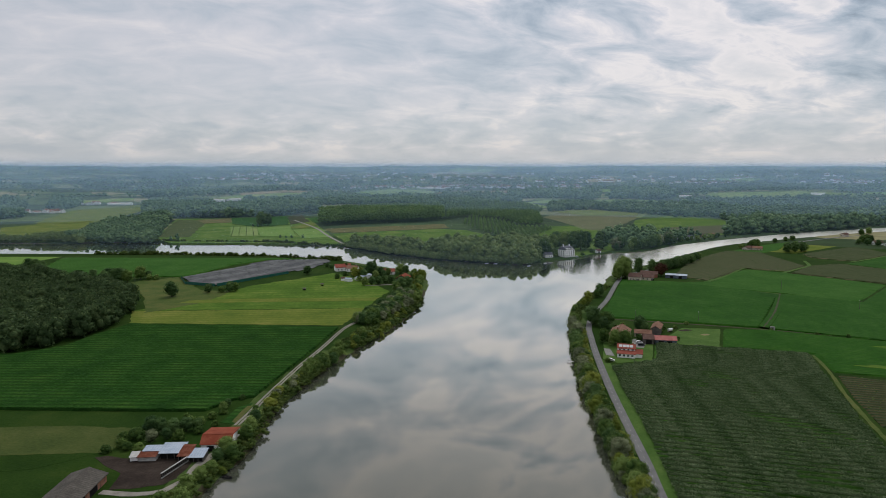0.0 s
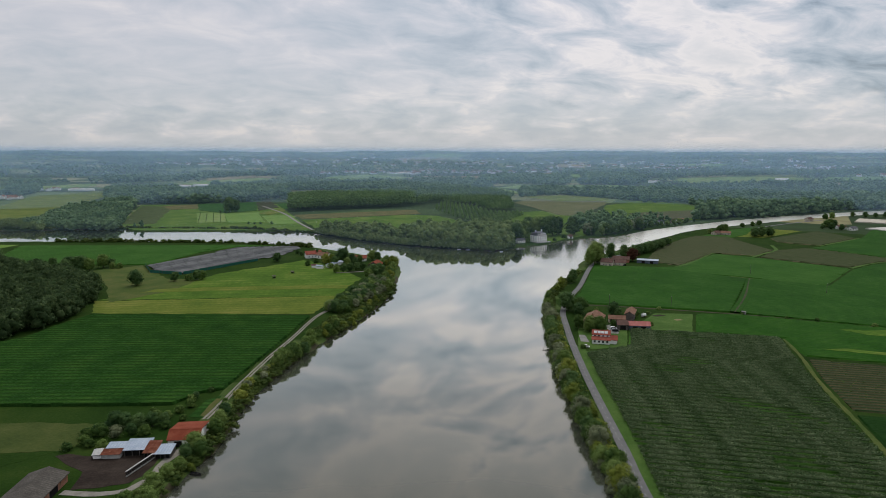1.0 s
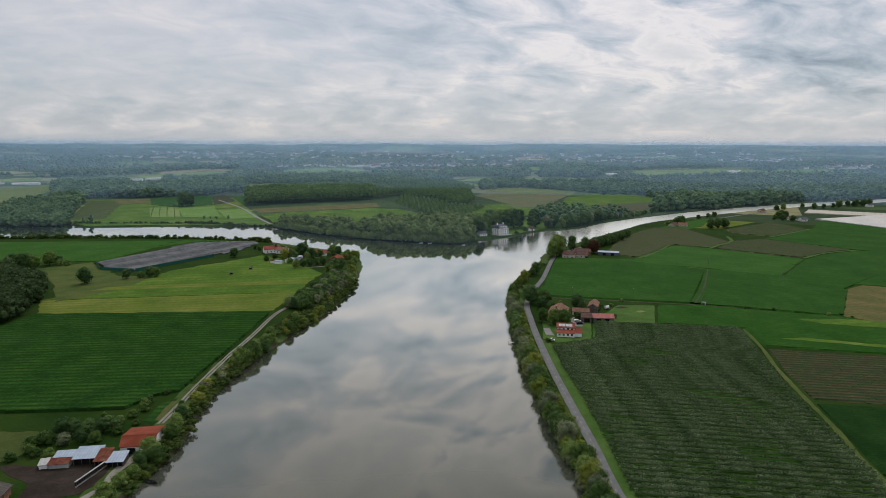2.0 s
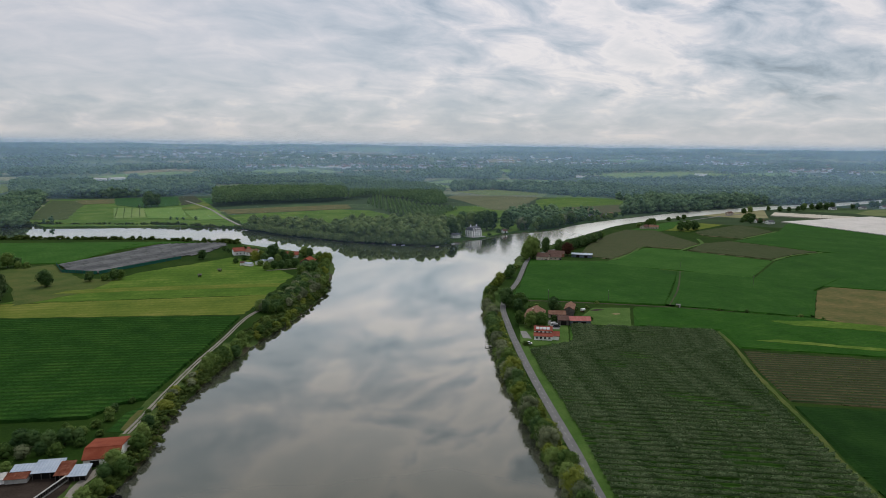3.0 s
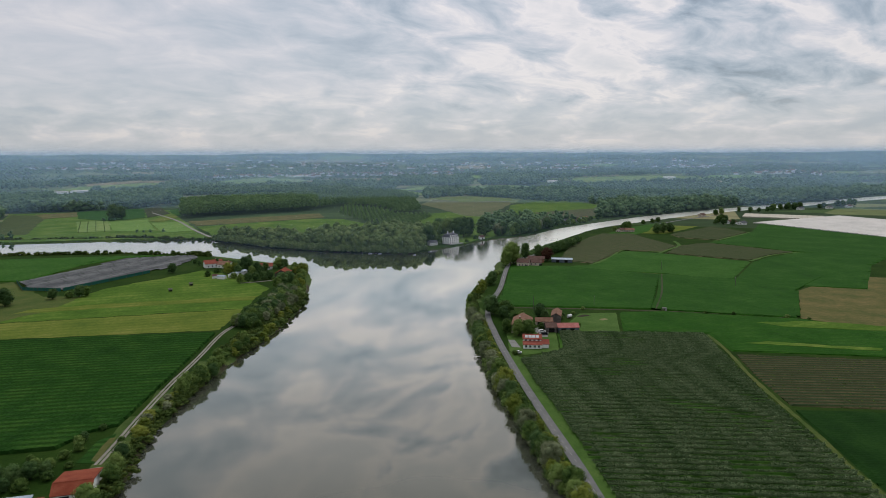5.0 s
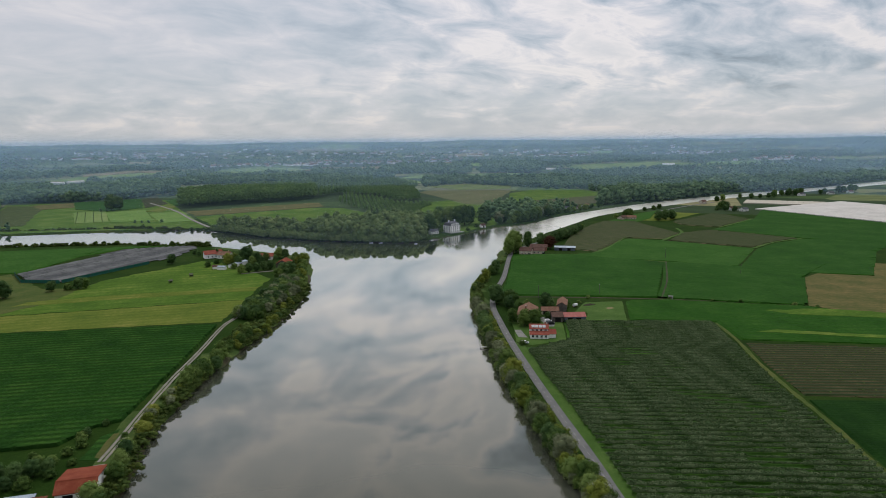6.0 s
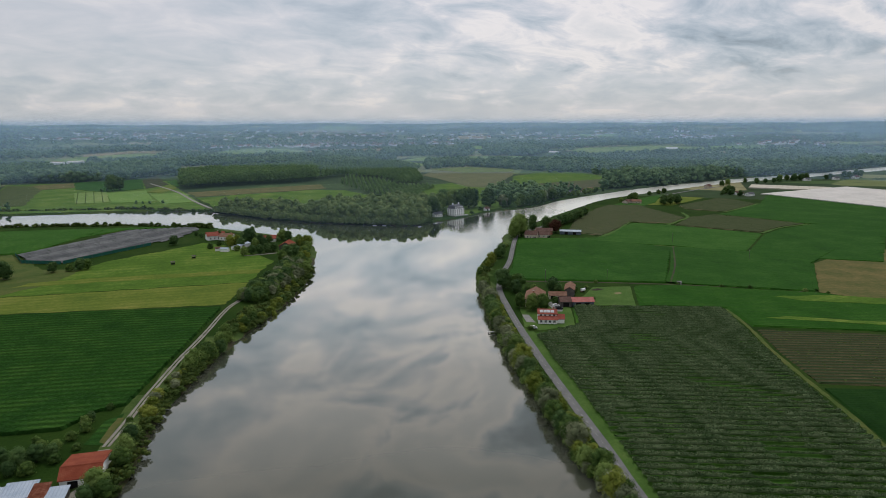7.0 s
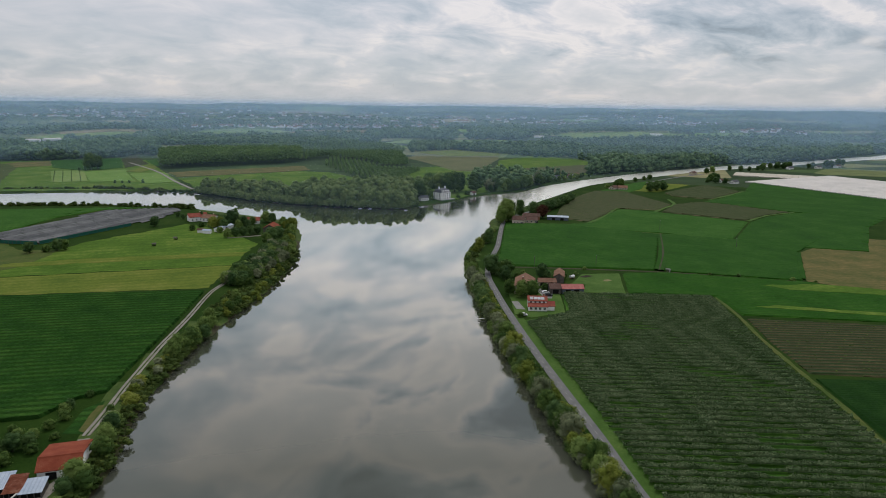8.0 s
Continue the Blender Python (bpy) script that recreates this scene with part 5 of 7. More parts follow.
LT = [crown(260 + s, 10, 46, 0.036, 0.35, 0.02, "round", ICO2, 0.84) for s in range(5)]
woods("waterside_wood", "dense green wood on the far bank of the river", scatter([(-130, 912), (-66, 850), (-14, 804), (0, 872), (-62, 910), (-112, 938)], 9.5, 5), 9, 17, wood_bank, LT, 5, 1.1)
woods("waterside_wood", "tall green wood on the point of the far bank", scatter([(-14, 802), (58, 764), (92, 750), (116, 778), (130, 812), (140, 870), (110, 890), (60, 875), (0, 872)], 10.5, 25), 13, 24, wood_bank, LT, 25, 1.05)
woods("waterside_trees", "tall trees overhanging the far bank", scatter([(-8, 790), (58, 757), (92, 743), (110, 762), (94, 756), (60, 768), (0, 802)], 7.5, 55), 13, 20, wood_bank, LT, 55, 0.95)
woods("waterside_shrubs", "green shrubs overhanging the far bank", scatter([(-138, 902), (-77, 833), (-9, 777.5), (56, 747.5), (92, 734.5), (114, 758), (60, 764), (0, 794), (-66, 848), (-120, 910)], 3.4, 6), 3, 8, wood_bank, MT, 6, 1.2)



def in_rows(poly, dx, dy, lean=0.05):
    """Trees planted in straight rows within an outline."""
    p = np.array(poly, float)
    x, y = np.meshgrid(np.arange(p[:, 0].min() - 60, p[:, 0].max() + 60, dx), np.arange(p[:, 1].min(), p[:, 1].max(), dy))
    x, y = (x + lean * (y - p[0, 1]))[...], y + 0.12 * (x - p[0, 0])
    k = in_poly(x, y, poly)
    return np.stack([x[k], y[k]], -1)


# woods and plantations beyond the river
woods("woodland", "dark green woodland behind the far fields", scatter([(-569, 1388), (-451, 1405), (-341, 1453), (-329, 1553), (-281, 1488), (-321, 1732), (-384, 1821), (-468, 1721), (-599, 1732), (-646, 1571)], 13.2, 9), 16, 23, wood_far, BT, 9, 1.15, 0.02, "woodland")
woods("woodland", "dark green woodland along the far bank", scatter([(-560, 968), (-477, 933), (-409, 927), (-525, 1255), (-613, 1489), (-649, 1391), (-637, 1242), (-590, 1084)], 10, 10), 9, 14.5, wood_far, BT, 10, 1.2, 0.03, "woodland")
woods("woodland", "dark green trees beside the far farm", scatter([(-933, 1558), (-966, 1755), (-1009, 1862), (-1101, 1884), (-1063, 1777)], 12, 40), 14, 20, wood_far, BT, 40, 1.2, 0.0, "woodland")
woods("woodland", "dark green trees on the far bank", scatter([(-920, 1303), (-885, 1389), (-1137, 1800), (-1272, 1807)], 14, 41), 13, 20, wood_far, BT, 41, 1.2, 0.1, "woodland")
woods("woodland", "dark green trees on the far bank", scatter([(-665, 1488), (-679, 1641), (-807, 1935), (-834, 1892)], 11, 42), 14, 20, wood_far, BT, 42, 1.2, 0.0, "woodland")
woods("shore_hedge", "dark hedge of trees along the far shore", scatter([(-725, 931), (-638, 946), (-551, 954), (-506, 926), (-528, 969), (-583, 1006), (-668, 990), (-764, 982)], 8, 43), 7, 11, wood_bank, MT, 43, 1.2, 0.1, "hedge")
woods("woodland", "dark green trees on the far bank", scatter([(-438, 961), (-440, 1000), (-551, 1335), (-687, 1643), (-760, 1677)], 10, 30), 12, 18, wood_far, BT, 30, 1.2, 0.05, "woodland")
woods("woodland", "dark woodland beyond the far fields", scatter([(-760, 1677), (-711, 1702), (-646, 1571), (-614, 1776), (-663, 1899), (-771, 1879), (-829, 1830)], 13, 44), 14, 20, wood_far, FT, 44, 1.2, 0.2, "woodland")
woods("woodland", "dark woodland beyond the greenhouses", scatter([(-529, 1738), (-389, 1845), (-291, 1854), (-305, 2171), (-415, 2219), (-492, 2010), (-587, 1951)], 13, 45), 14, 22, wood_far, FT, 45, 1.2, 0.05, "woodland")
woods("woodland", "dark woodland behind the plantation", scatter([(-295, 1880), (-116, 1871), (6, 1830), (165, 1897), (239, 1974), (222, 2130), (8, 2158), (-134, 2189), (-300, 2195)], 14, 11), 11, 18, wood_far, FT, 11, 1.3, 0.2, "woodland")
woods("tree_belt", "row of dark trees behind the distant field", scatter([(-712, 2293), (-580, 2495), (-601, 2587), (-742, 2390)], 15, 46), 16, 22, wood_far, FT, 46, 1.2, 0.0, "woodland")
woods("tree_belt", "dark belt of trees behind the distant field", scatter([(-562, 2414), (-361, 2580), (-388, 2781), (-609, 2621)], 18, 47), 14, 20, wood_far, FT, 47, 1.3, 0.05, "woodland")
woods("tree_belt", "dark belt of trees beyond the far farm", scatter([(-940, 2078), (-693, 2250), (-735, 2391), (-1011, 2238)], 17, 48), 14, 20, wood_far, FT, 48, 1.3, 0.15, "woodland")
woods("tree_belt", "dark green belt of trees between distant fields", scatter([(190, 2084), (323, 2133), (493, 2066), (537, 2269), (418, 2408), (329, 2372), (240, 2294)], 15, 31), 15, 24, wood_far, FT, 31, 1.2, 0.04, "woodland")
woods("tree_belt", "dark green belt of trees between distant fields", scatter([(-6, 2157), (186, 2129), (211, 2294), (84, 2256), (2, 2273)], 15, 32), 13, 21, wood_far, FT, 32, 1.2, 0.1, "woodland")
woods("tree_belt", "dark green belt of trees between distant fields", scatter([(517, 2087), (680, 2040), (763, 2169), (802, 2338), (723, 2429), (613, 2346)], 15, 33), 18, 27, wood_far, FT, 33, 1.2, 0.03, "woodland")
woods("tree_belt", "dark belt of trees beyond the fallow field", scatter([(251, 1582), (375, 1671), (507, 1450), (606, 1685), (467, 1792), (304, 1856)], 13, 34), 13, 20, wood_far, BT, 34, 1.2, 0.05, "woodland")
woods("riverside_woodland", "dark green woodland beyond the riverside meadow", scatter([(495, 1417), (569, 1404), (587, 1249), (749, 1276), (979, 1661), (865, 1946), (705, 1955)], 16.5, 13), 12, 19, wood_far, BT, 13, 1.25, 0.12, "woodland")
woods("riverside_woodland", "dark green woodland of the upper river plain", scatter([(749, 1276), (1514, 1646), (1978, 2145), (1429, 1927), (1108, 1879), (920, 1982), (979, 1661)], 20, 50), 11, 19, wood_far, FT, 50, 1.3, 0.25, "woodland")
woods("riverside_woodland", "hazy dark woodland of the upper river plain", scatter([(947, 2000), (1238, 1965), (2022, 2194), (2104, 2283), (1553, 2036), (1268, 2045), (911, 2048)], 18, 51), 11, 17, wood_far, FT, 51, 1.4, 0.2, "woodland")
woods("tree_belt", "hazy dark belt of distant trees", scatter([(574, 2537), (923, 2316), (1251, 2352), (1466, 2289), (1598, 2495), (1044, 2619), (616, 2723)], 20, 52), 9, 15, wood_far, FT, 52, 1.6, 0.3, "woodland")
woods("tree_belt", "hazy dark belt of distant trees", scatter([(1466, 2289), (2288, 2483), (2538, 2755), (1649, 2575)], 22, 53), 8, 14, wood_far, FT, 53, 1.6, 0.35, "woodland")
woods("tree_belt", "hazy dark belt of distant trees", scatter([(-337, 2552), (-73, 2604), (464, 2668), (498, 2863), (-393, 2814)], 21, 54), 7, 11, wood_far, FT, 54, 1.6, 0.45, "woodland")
# plantations in straight rows
woods("poplar_plantation", "dark green poplar plantation in straight rows", in_rows([(-225, 1201), (-159, 1245), (-41, 1294), (2, 1333), (-1, 1569), (-123, 1564), (-230, 1458), (-260, 1397)], 8, 11), 23, 27, wood_poplar, PT, 7, 1.1)
woods("poplar_plantation", "dark green poplar plantation in straight rows", in_rows([(4, 1346), (50, 1436), (114, 1349), (140, 1201), (184, 1223), (206, 1441), (162, 1578), (57, 1611), (9, 1570)], 8, 11), 14, 19, wood_poplar, PT, 17, 1.2)
woods("poplar_plantation", "paler poplar plantation in straight rows", in_rows([(4, 1608), (185, 1599), (216, 1474), (245, 1622), (223, 1848), (6, 1805)], 10, 13), 12, 16, wood_poplar, PT, 37, 1.3)
woods("young_plantation", "paler young poplar plantation in straight rows", in_rows([(35, 1257), (61, 1405), (111, 1309), (138, 1169), (194, 1148), (147, 1029), (101, 999), (85, 1031), (57, 1139)], 7.5, 9), 7, 9, wood_poplar, PT, 8, 1.8)
woods("young_orchard", "rows of young orchard trees on pale grass", in_rows([(-381, 1180), (-338, 1191), (-289, 1033), (-332, 1026)], 11, 4, -0.29), 1.6, 2.4, wood_bank, FT, 20, 0.9)
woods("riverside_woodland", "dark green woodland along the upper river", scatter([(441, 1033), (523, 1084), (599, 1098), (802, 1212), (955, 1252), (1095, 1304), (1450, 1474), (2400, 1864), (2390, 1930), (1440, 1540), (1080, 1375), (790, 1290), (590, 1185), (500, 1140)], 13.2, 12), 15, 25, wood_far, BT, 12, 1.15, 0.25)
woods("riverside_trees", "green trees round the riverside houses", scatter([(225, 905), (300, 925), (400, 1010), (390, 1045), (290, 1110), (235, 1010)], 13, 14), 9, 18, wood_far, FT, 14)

# distant woods in belts that lie across the view, ever denser towards the hills
r_far = np.random.default_rng(15)
pts = []
for _ in range(300):
    a_, q_ = r_far.uniform(-0.76, 0.92), r_far.uniform(0, 1) ** 0.8
    d_, n_ = 2250 + 2250 * q_, int(r_far.integers(12, 34))
    along_, deep_ = r_far.normal(0, r_far.uniform(60, 210), n_), r_far.normal(0, r_far.uniform(8, 34), n_)
    pts.append(np.c_[np.sin(a_) * (d_ + deep_) + np.cos(a_) * along_, np.cos(a_) * (d_ + deep_) - np.sin(a_) * along_])
pts = np.vstack(pts)
for ob in [o for o in scene.objects if o.get("category") in ("crop field", "pond") and o.data and len(o.data.vertices)]:
    co = np.array([v.co[:2] for v in ob.data.vertices])
    if co[:, 1].max() > 1800:
        line = co[:len(co) // 2]
        for back in (0, 70, 140):
            pts = pts[~in_poly(pts[:, 0], pts[:, 1] + back, line)]
rad_ = np.hypot(pts[:, 0], pts[:, 1])
pts = pts[(rad_ > 2150) & (rad_ < 4560) & ((np.arctan2(pts[:, 0], pts[:, 1]) < 0.6) | (rad_ > 2700))]
rad_ = np.hypot(pts[:, 0], pts[:, 1])
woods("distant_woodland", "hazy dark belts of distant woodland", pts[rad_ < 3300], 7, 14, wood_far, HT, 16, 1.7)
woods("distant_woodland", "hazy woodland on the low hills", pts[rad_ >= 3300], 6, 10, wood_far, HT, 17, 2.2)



# ---- vines ----
def rows_at(poly, angle, row, gap, seed):
    """Plants in straight rows at an angle, with small gaps and shifts."""
    r = np.random.default_rng(seed)
    c, s = math.cos(radians(angle)), math.sin(radians(angle))
    p = np.array(poly, float)
    u, v = p @ (c, s), p @ (-s, c)
    U, V = np.meshgrid(np.arange(u.min(), u.max(), gap), np.arange(v.min(), v.max(), row))
    U, V = U + r.normal(0, gap * 0.16, U.shape), V + r.normal(0, 0.15, U.shape)
    x, y = U * c - V * s, U * s + V * c
    k = in_poly(x, y, poly) & (r.uniform(0, 1, U.shape) > 0.15)
    return np.stack([x[k], y[k]], -1)


VT = [crown(250 + s, 1, 12, 0.30, 0.8, 0.0, "bush") for s in range(4)]
for poly, angle, row, gap, hmax, seed in (
        ([(209, 337), (275, 313), (358, 283), (300, 226), (216, 259), (188, 268), (198, 307)], -15, 3.6, 2.2, 1.5, 41),
        ([(235, 657), (256, 629), (323, 702), (357, 682), (398, 722), (402, 836), (365, 846), (330, 810), (270, 729)], -32, 5.0, 3.6, 2.1, 42),
        ([(360, 672), (414, 612), (454, 635), (494, 650), (447, 732), (405, 719)], -32, 5.0, 3.6, 2.2, 43),
        ([(445, 787), (475, 756), (561, 820), (558, 893), (451, 819)], -32, 5.0, 3.6, 2.2, 44)):
    woods("vines", "rows of small green vines on bare soil", rows_at(poly, angle, row, gap * 0.55, seed), 0.7, hmax * 0.72, leaf_scrub, VT, seed, 1.2, 0.0, "vines")


# ---- the orchard ----
def orchard():
    """Rows of trained fruit bushes, each row one thing: a hedge-like canopy with loose sprays over it."""
    a = radians(-15.5)
    u, v = np.array([math.cos(a), math.sin(a)]), np.array([-math.sin(a), math.cos(a)])
    poly = [(76, 130), (77.5, 205), (81.5, 235), (86, 280), (88.5, 315), (92.5, 352), (121, 364), (132, 399), (214, 377), (178, 265), (163, 205), (143, 130)]
    p = np.array(poly, float)
    ang = np.radians(np.linspace(-50, 230, 9))
    k = 0
    for w in np.arange((p @ v).min() + 2, (p @ v).max(), 4.1):
        s = np.arange((p @ u).min(), (p @ u).max(), 0.6)
        pos = s[:, None] * u + w * v
        s = s[in_poly(pos[:, 0], pos[:, 1], poly)]
        if len(s) < 6:
            continue
        r = np.random.default_rng(500 + k)
        x0, y0 = s[0] * u + w * v
        n = len(s)
        cx = s[:, None] * u + w * v
        size = (0.82 + 0.20 * r.normal(0, 1, n).clip(-1.6, 1.6) + 0.22 * wob(cx[:, 0], cx[:, 1], 0.16, 1.0)).clip(0.3, 1.4)
        size *= np.where(wob(cx[:, 0], cx[:, 1], 0.085, 2.0) > 0.66, 0.4, 1.0) * np.where(r.uniform(0, 1, n) < 0.05, 0.4, 1.0)
        size = np.convolve(np.pad(size, 2, "edge"), (0.1, 0.2, 0.4, 0.2, 0.1), "valid")
        rad = size[:, None] * (1 + r.normal(0, 0.12, (n, 9)))
        rad = rad * 0.80
        across, up = np.cos(ang) * 1.12 * rad + r.normal(0, 0.05, (n, 1)), np.sin(ang) * 0.85 * rad + 1.0 * (0.5 + 0.6 * size[:, None])
        X = (s[:, None] + r.normal(0, 0.12, (n, 9))) * u[0] + (w + across) * v[0] - x0
        Y = (s[:, None] + r.normal(0, 0.12, (n, 9))) * u[1] + (w + across) * v[1] - y0
        core = np.stack([X, Y, up], -1).reshape(-1, 3)
        i = np.arange(n * 9).reshape(n, 9)
        F = np.stack([i[:-1, :-1], i[:-1, 1:], i[1:, 1:], i[1:, :-1]], -1).reshape(-1, 4)
        # loose shoots standing out of the canopy
        m = n * 22
        j = r.integers(0, n, m)
        th = np.radians(r.uniform(25, 155, m))
        rr = size[j] * r.uniform(0.75, 1.4, m)
        q0 = np.stack([s[j] + r.uniform(-0.35, 0.35, m), w + np.cos(th) * 1.0 * rr, np.sin(th) * 0.9 * rr + 1.0 * (0.5 + 0.6 * size[j])], -1)
        d1, d2 = r.normal(0, 0.20, (m, 3)), r.normal(0, 0.14, (m, 3)) + (0, 0, 0.07)
        Q = np.stack([q0 + d1 * 1.2, q0 + d2 * 1.2, q0 - d1 - d2 * 0.5], 1).reshape(-1, 3)
        Q = np.c_[Q[:, 0] * u[0] + Q[:, 1] * v[0] - x0, Q[:, 0] * u[1] + Q[:, 1] * v[1] - y0, Q[:, 2]]
        row = thing("orchard_row", "row of grey-green trained fruit bushes", "orchard row", float(x0), float(y0), 0, 0, "rows of the orchard")
        new("canopy", np_mesh("canopy", core, F, bush_leaf, True)).parent = row
        new("foliage", np_mesh("foliage", Q, np.arange(m * 3).reshape(m, 3), bush_leaf)).parent = row
        k += 1


orchard()


# ---- buildings ----
def window(parent, face, u, z, w, h, out, frame_mat=None):
    """A window on a wall: frame, pane and sill. face: the wall's outward axis in the house's own directions."""
    axis_, sgn = face[1], 1 if face[0] == "+" else -1

    def b(u0, u1, d0, d1, z0, z1):
        d0, d1 = sorted((out + sgn * d0, out + sgn * d1))
        return (u0, u1, d0, d1, z0, z1) if axis_ == "y" else (d0, d1, u0, u1, z0, z1)

    fr = part("window", boxes(b(u - w / 2 - 0.09, u - w / 2, -0.05, 0.06, z, z + h), b(u + w / 2, u + w / 2 + 0.09, -0.05, 0.06, z, z + h),
                              b(u - w / 2 - 0.09, u + w / 2 + 0.09, -0.05, 0.06, z + h, z + h + 0.1), b(u - 0.03, u + 0.03, -0.03, 0.05, z, z + h)), frame_mat or white_paint, parent)
    part("pane", boxes(b(u - w / 2, u + w / 2, -0.04, 0.02, z, z + h)), dark_glass, fr)
    part("sill", boxes(b(u - w / 2 - 0.15, u + w / 2 + 0.15, -0.05, 0.16, z - 0.1, z)), concrete, fr)


def gable(name, label, x, y, rz, w, d, eave, ridge, wall, roof, category="house", over=0.6, win=(), doors=(), chimney=None, group="", ridge_along="x", off=0.0, back_wall=True):
    """A house with its ridge along x: four walls, two thick roof slopes, a ridge cap, and openings. win: (face, u, z, width, height); off: the ridge's shift in y."""
    h = thing(name, label, category, x, y, 0, rz, group)
    W, D, t = w / 2, d / 2, 0.3
    for sy, ez in ((-1, eave), (1, eave)):
        y0, y1 = sorted((sy * D, sy * (D - t)))
        part("wall", boxes((-W, W, y0, y1, -0.3, ez)), wall, h)
    for sx in (-1, 1):
        x0, x1 = sorted((sx * W, sx * (W - t)))
        part("wall", prism([(-D + t, -0.3), (D - t, -0.3), (D - t, eave), (off, ridge - 0.1), (-D + t, eave)], "x", x0, x1), wall, h)
    th = 0.22
    for sy in (-1, 1):
        run = D - sy * off
        slope = (ridge - eave) / run
        ey, ez = sy * (D + over), eave - slope * over
        part("roof_slope", prism([(off, ridge), (ey, ez), (ey, ez + th), (off, ridge + th)], "x", -W - over, W + over), roof, h)
    part("ridge_cap", prism([(off - 0.25, ridge + th - 0.08), (off, ridge + th + 0.12), (off + 0.25, ridge + th - 0.08)], "x", -W - over, W + over), roof, h)
    for face, u, z, ww, hh in win:
        window(h, face, u, z, ww, hh, {"+x": W, "-x": -W, "+y": D, "-y": -D}[face])
    # a door in dark_in is a flat near-black panel painting the shade of an opening
    for face, u, ww, hh, mat in doors:
        o = {"+x": W, "-x": -W, "+y": D, "-y": -D}[face]
        s = 1 if face[0] == "+" else -1
        lo, hi = sorted((o - s * 0.05, o + s * 0.05))
        dr = part("door", boxes((u - ww / 2, u + ww / 2, lo, hi, 0, hh) if face[1] == "y" else (lo, hi, u - ww / 2, u + ww / 2, 0, hh)), mat, h)
        lo2, hi2 = sorted((o, o + s * 0.08))
        for a, b_ in ((-ww / 2 - 0.12, -ww / 2), (ww / 2, ww / 2 + 0.12)):
            part("door_jamb", boxes((u + a, u + b_, lo2, hi2, 0, hh) if face[1] == "y" else (lo2, hi2, u + a, u + b_, 0, hh)), plank, dr)
    if chimney:
        cx, cy = chimney
        ch = part("chimney", boxes((cx - 0.4, cx + 0.4, cy - 0.4, cy + 0.4, eave, ridge + 1.0)), brick_wall, h)
        part("chimney_cap", boxes((cx - 0.5, cx + 0.5, cy - 0.5, cy + 0.5, ridge + 1.0, ridge + 1.15)), concrete, ch)
    return h


def facade(face, w, n, z, ww=1.0, hh=1.3):
    """A row of n windows spread over a wall w metres long."""
    return [(face, -w / 2 + w * (i + 0.5) / n, z, ww, hh) for i in range(n)]


# the riverside farm on the left bank
red_barn = gable("barn", "barn with a bright orange-red tiled roof and pale walls", -88.6, 252.4, 4, 11.2, 16, 3.0, 5.2, white_wall, roof_red, "barn", 0.4,
                 win=[("-y", 3.5, 1.0, 1.0, 1.0)], doors=[("-y", -2.0, 2.6, 2.3, dark_in), ("+y", 0, 3, 2.4, plank)], off=-4.2)


def lean_to(label, x, y, rz, w, d, hf, hb, roof, wall, open_front=True):
    """A shed with a single sloping roof, on posts in front."""
    s = thing("shed", label, "shed", x, y, 0, rz, "farm sheds")
    W, D = w / 2, d / 2
    part("back_wall", boxes((-W, W, D - 0.15, D, -0.2, hb - 0.1)), wall, s)
    for sx in (-1, 1):
        x0, x1 = sorted((sx * W, sx * (W - 0.15)))
        part("side_wall", prism([(-D + 0.2, -0.2), (D - 0.15, -0.2), (D - 0.15, hb - 0.1), (-D + 0.2, hf - 0.1)], "x", x0, x1), wall, s)
    if open_front:
        for i in range(4):
            u = -W + 0.2 + (w - 0.4) * i / 3
            part("post", boxes((u - 0.1, u + 0.1, -D, -D + 0.18, -0.2, hf - 0.05)), plank, s)
        # a near-black sheet behind the posts replaces the shade of the shed's inside
        part("shade_board", boxes((-W + 0.1, W - 0.1, -D + 0.5, -D + 0.6, 0, hf - 0.4)), dark_in, s, "near-black board standing for the shade in the open front")
    else:
        part("front_wall", boxes((-W, W, -D, -D + 0.15, -0.2, hf - 0.1)), wall, s)
    bm, n, prev = bmesh.new(), 2 * int(w / 0.9), None
    for i in range(n + 1):
        u, up = -W - 0.3 + (w + 0.6) * i / n, 0.07 * (i % 2)
        ring = [bm.verts.new(c) for c in ((u, -D - 0.5, hf + up), (u, D + 0.3, hb + up), (u, D + 0.3, hb + up - 0.1), (u, -D - 0.5, hf + up - 0.1))]
        if prev:
            for k in range(4):
                bm.faces.new((prev[k], prev[(k + 1) % 4], ring[(k + 1) % 4], ring[k]))
        else:
            bm.faces.new(ring)
        prev = ring
    bm.faces.new(prev[::-1])
    part("sheet_roof", bm, roof, s)
    return s


lean_to("low shed with a rusty sheet roof", -111.0, 237.4, 3, 6.4, 3.6, 1.8, 2.3, rust, concrete, False)
lean_to("shed with a pale metal sheet roof", -110.3, 241.6, 3, 7.4, 3.8, 2.4, 2.9, zinc, concrete, False)
lean_to("open shed with a broad pale metal roof", -102.9, 241.0, 3, 8.2, 7.0, 2.5, 3.6, zinc, blue_sheet)
lean_to("open shed with a rusty sheet roof", -97.2, 239.2, 2, 4.2, 7.4, 2.2, 3.4, rust, plank)
lean_to("open shed with a pale metal roof", -92.3, 237.8, 2, 5.4, 6.2, 2.1, 2.9, zinc, plank)
lean_to("small white shed at the end of the row", -116.2, 237.6, 12, 2.6, 4.0, 1.7, 2.1, concrete, white_wall, False)
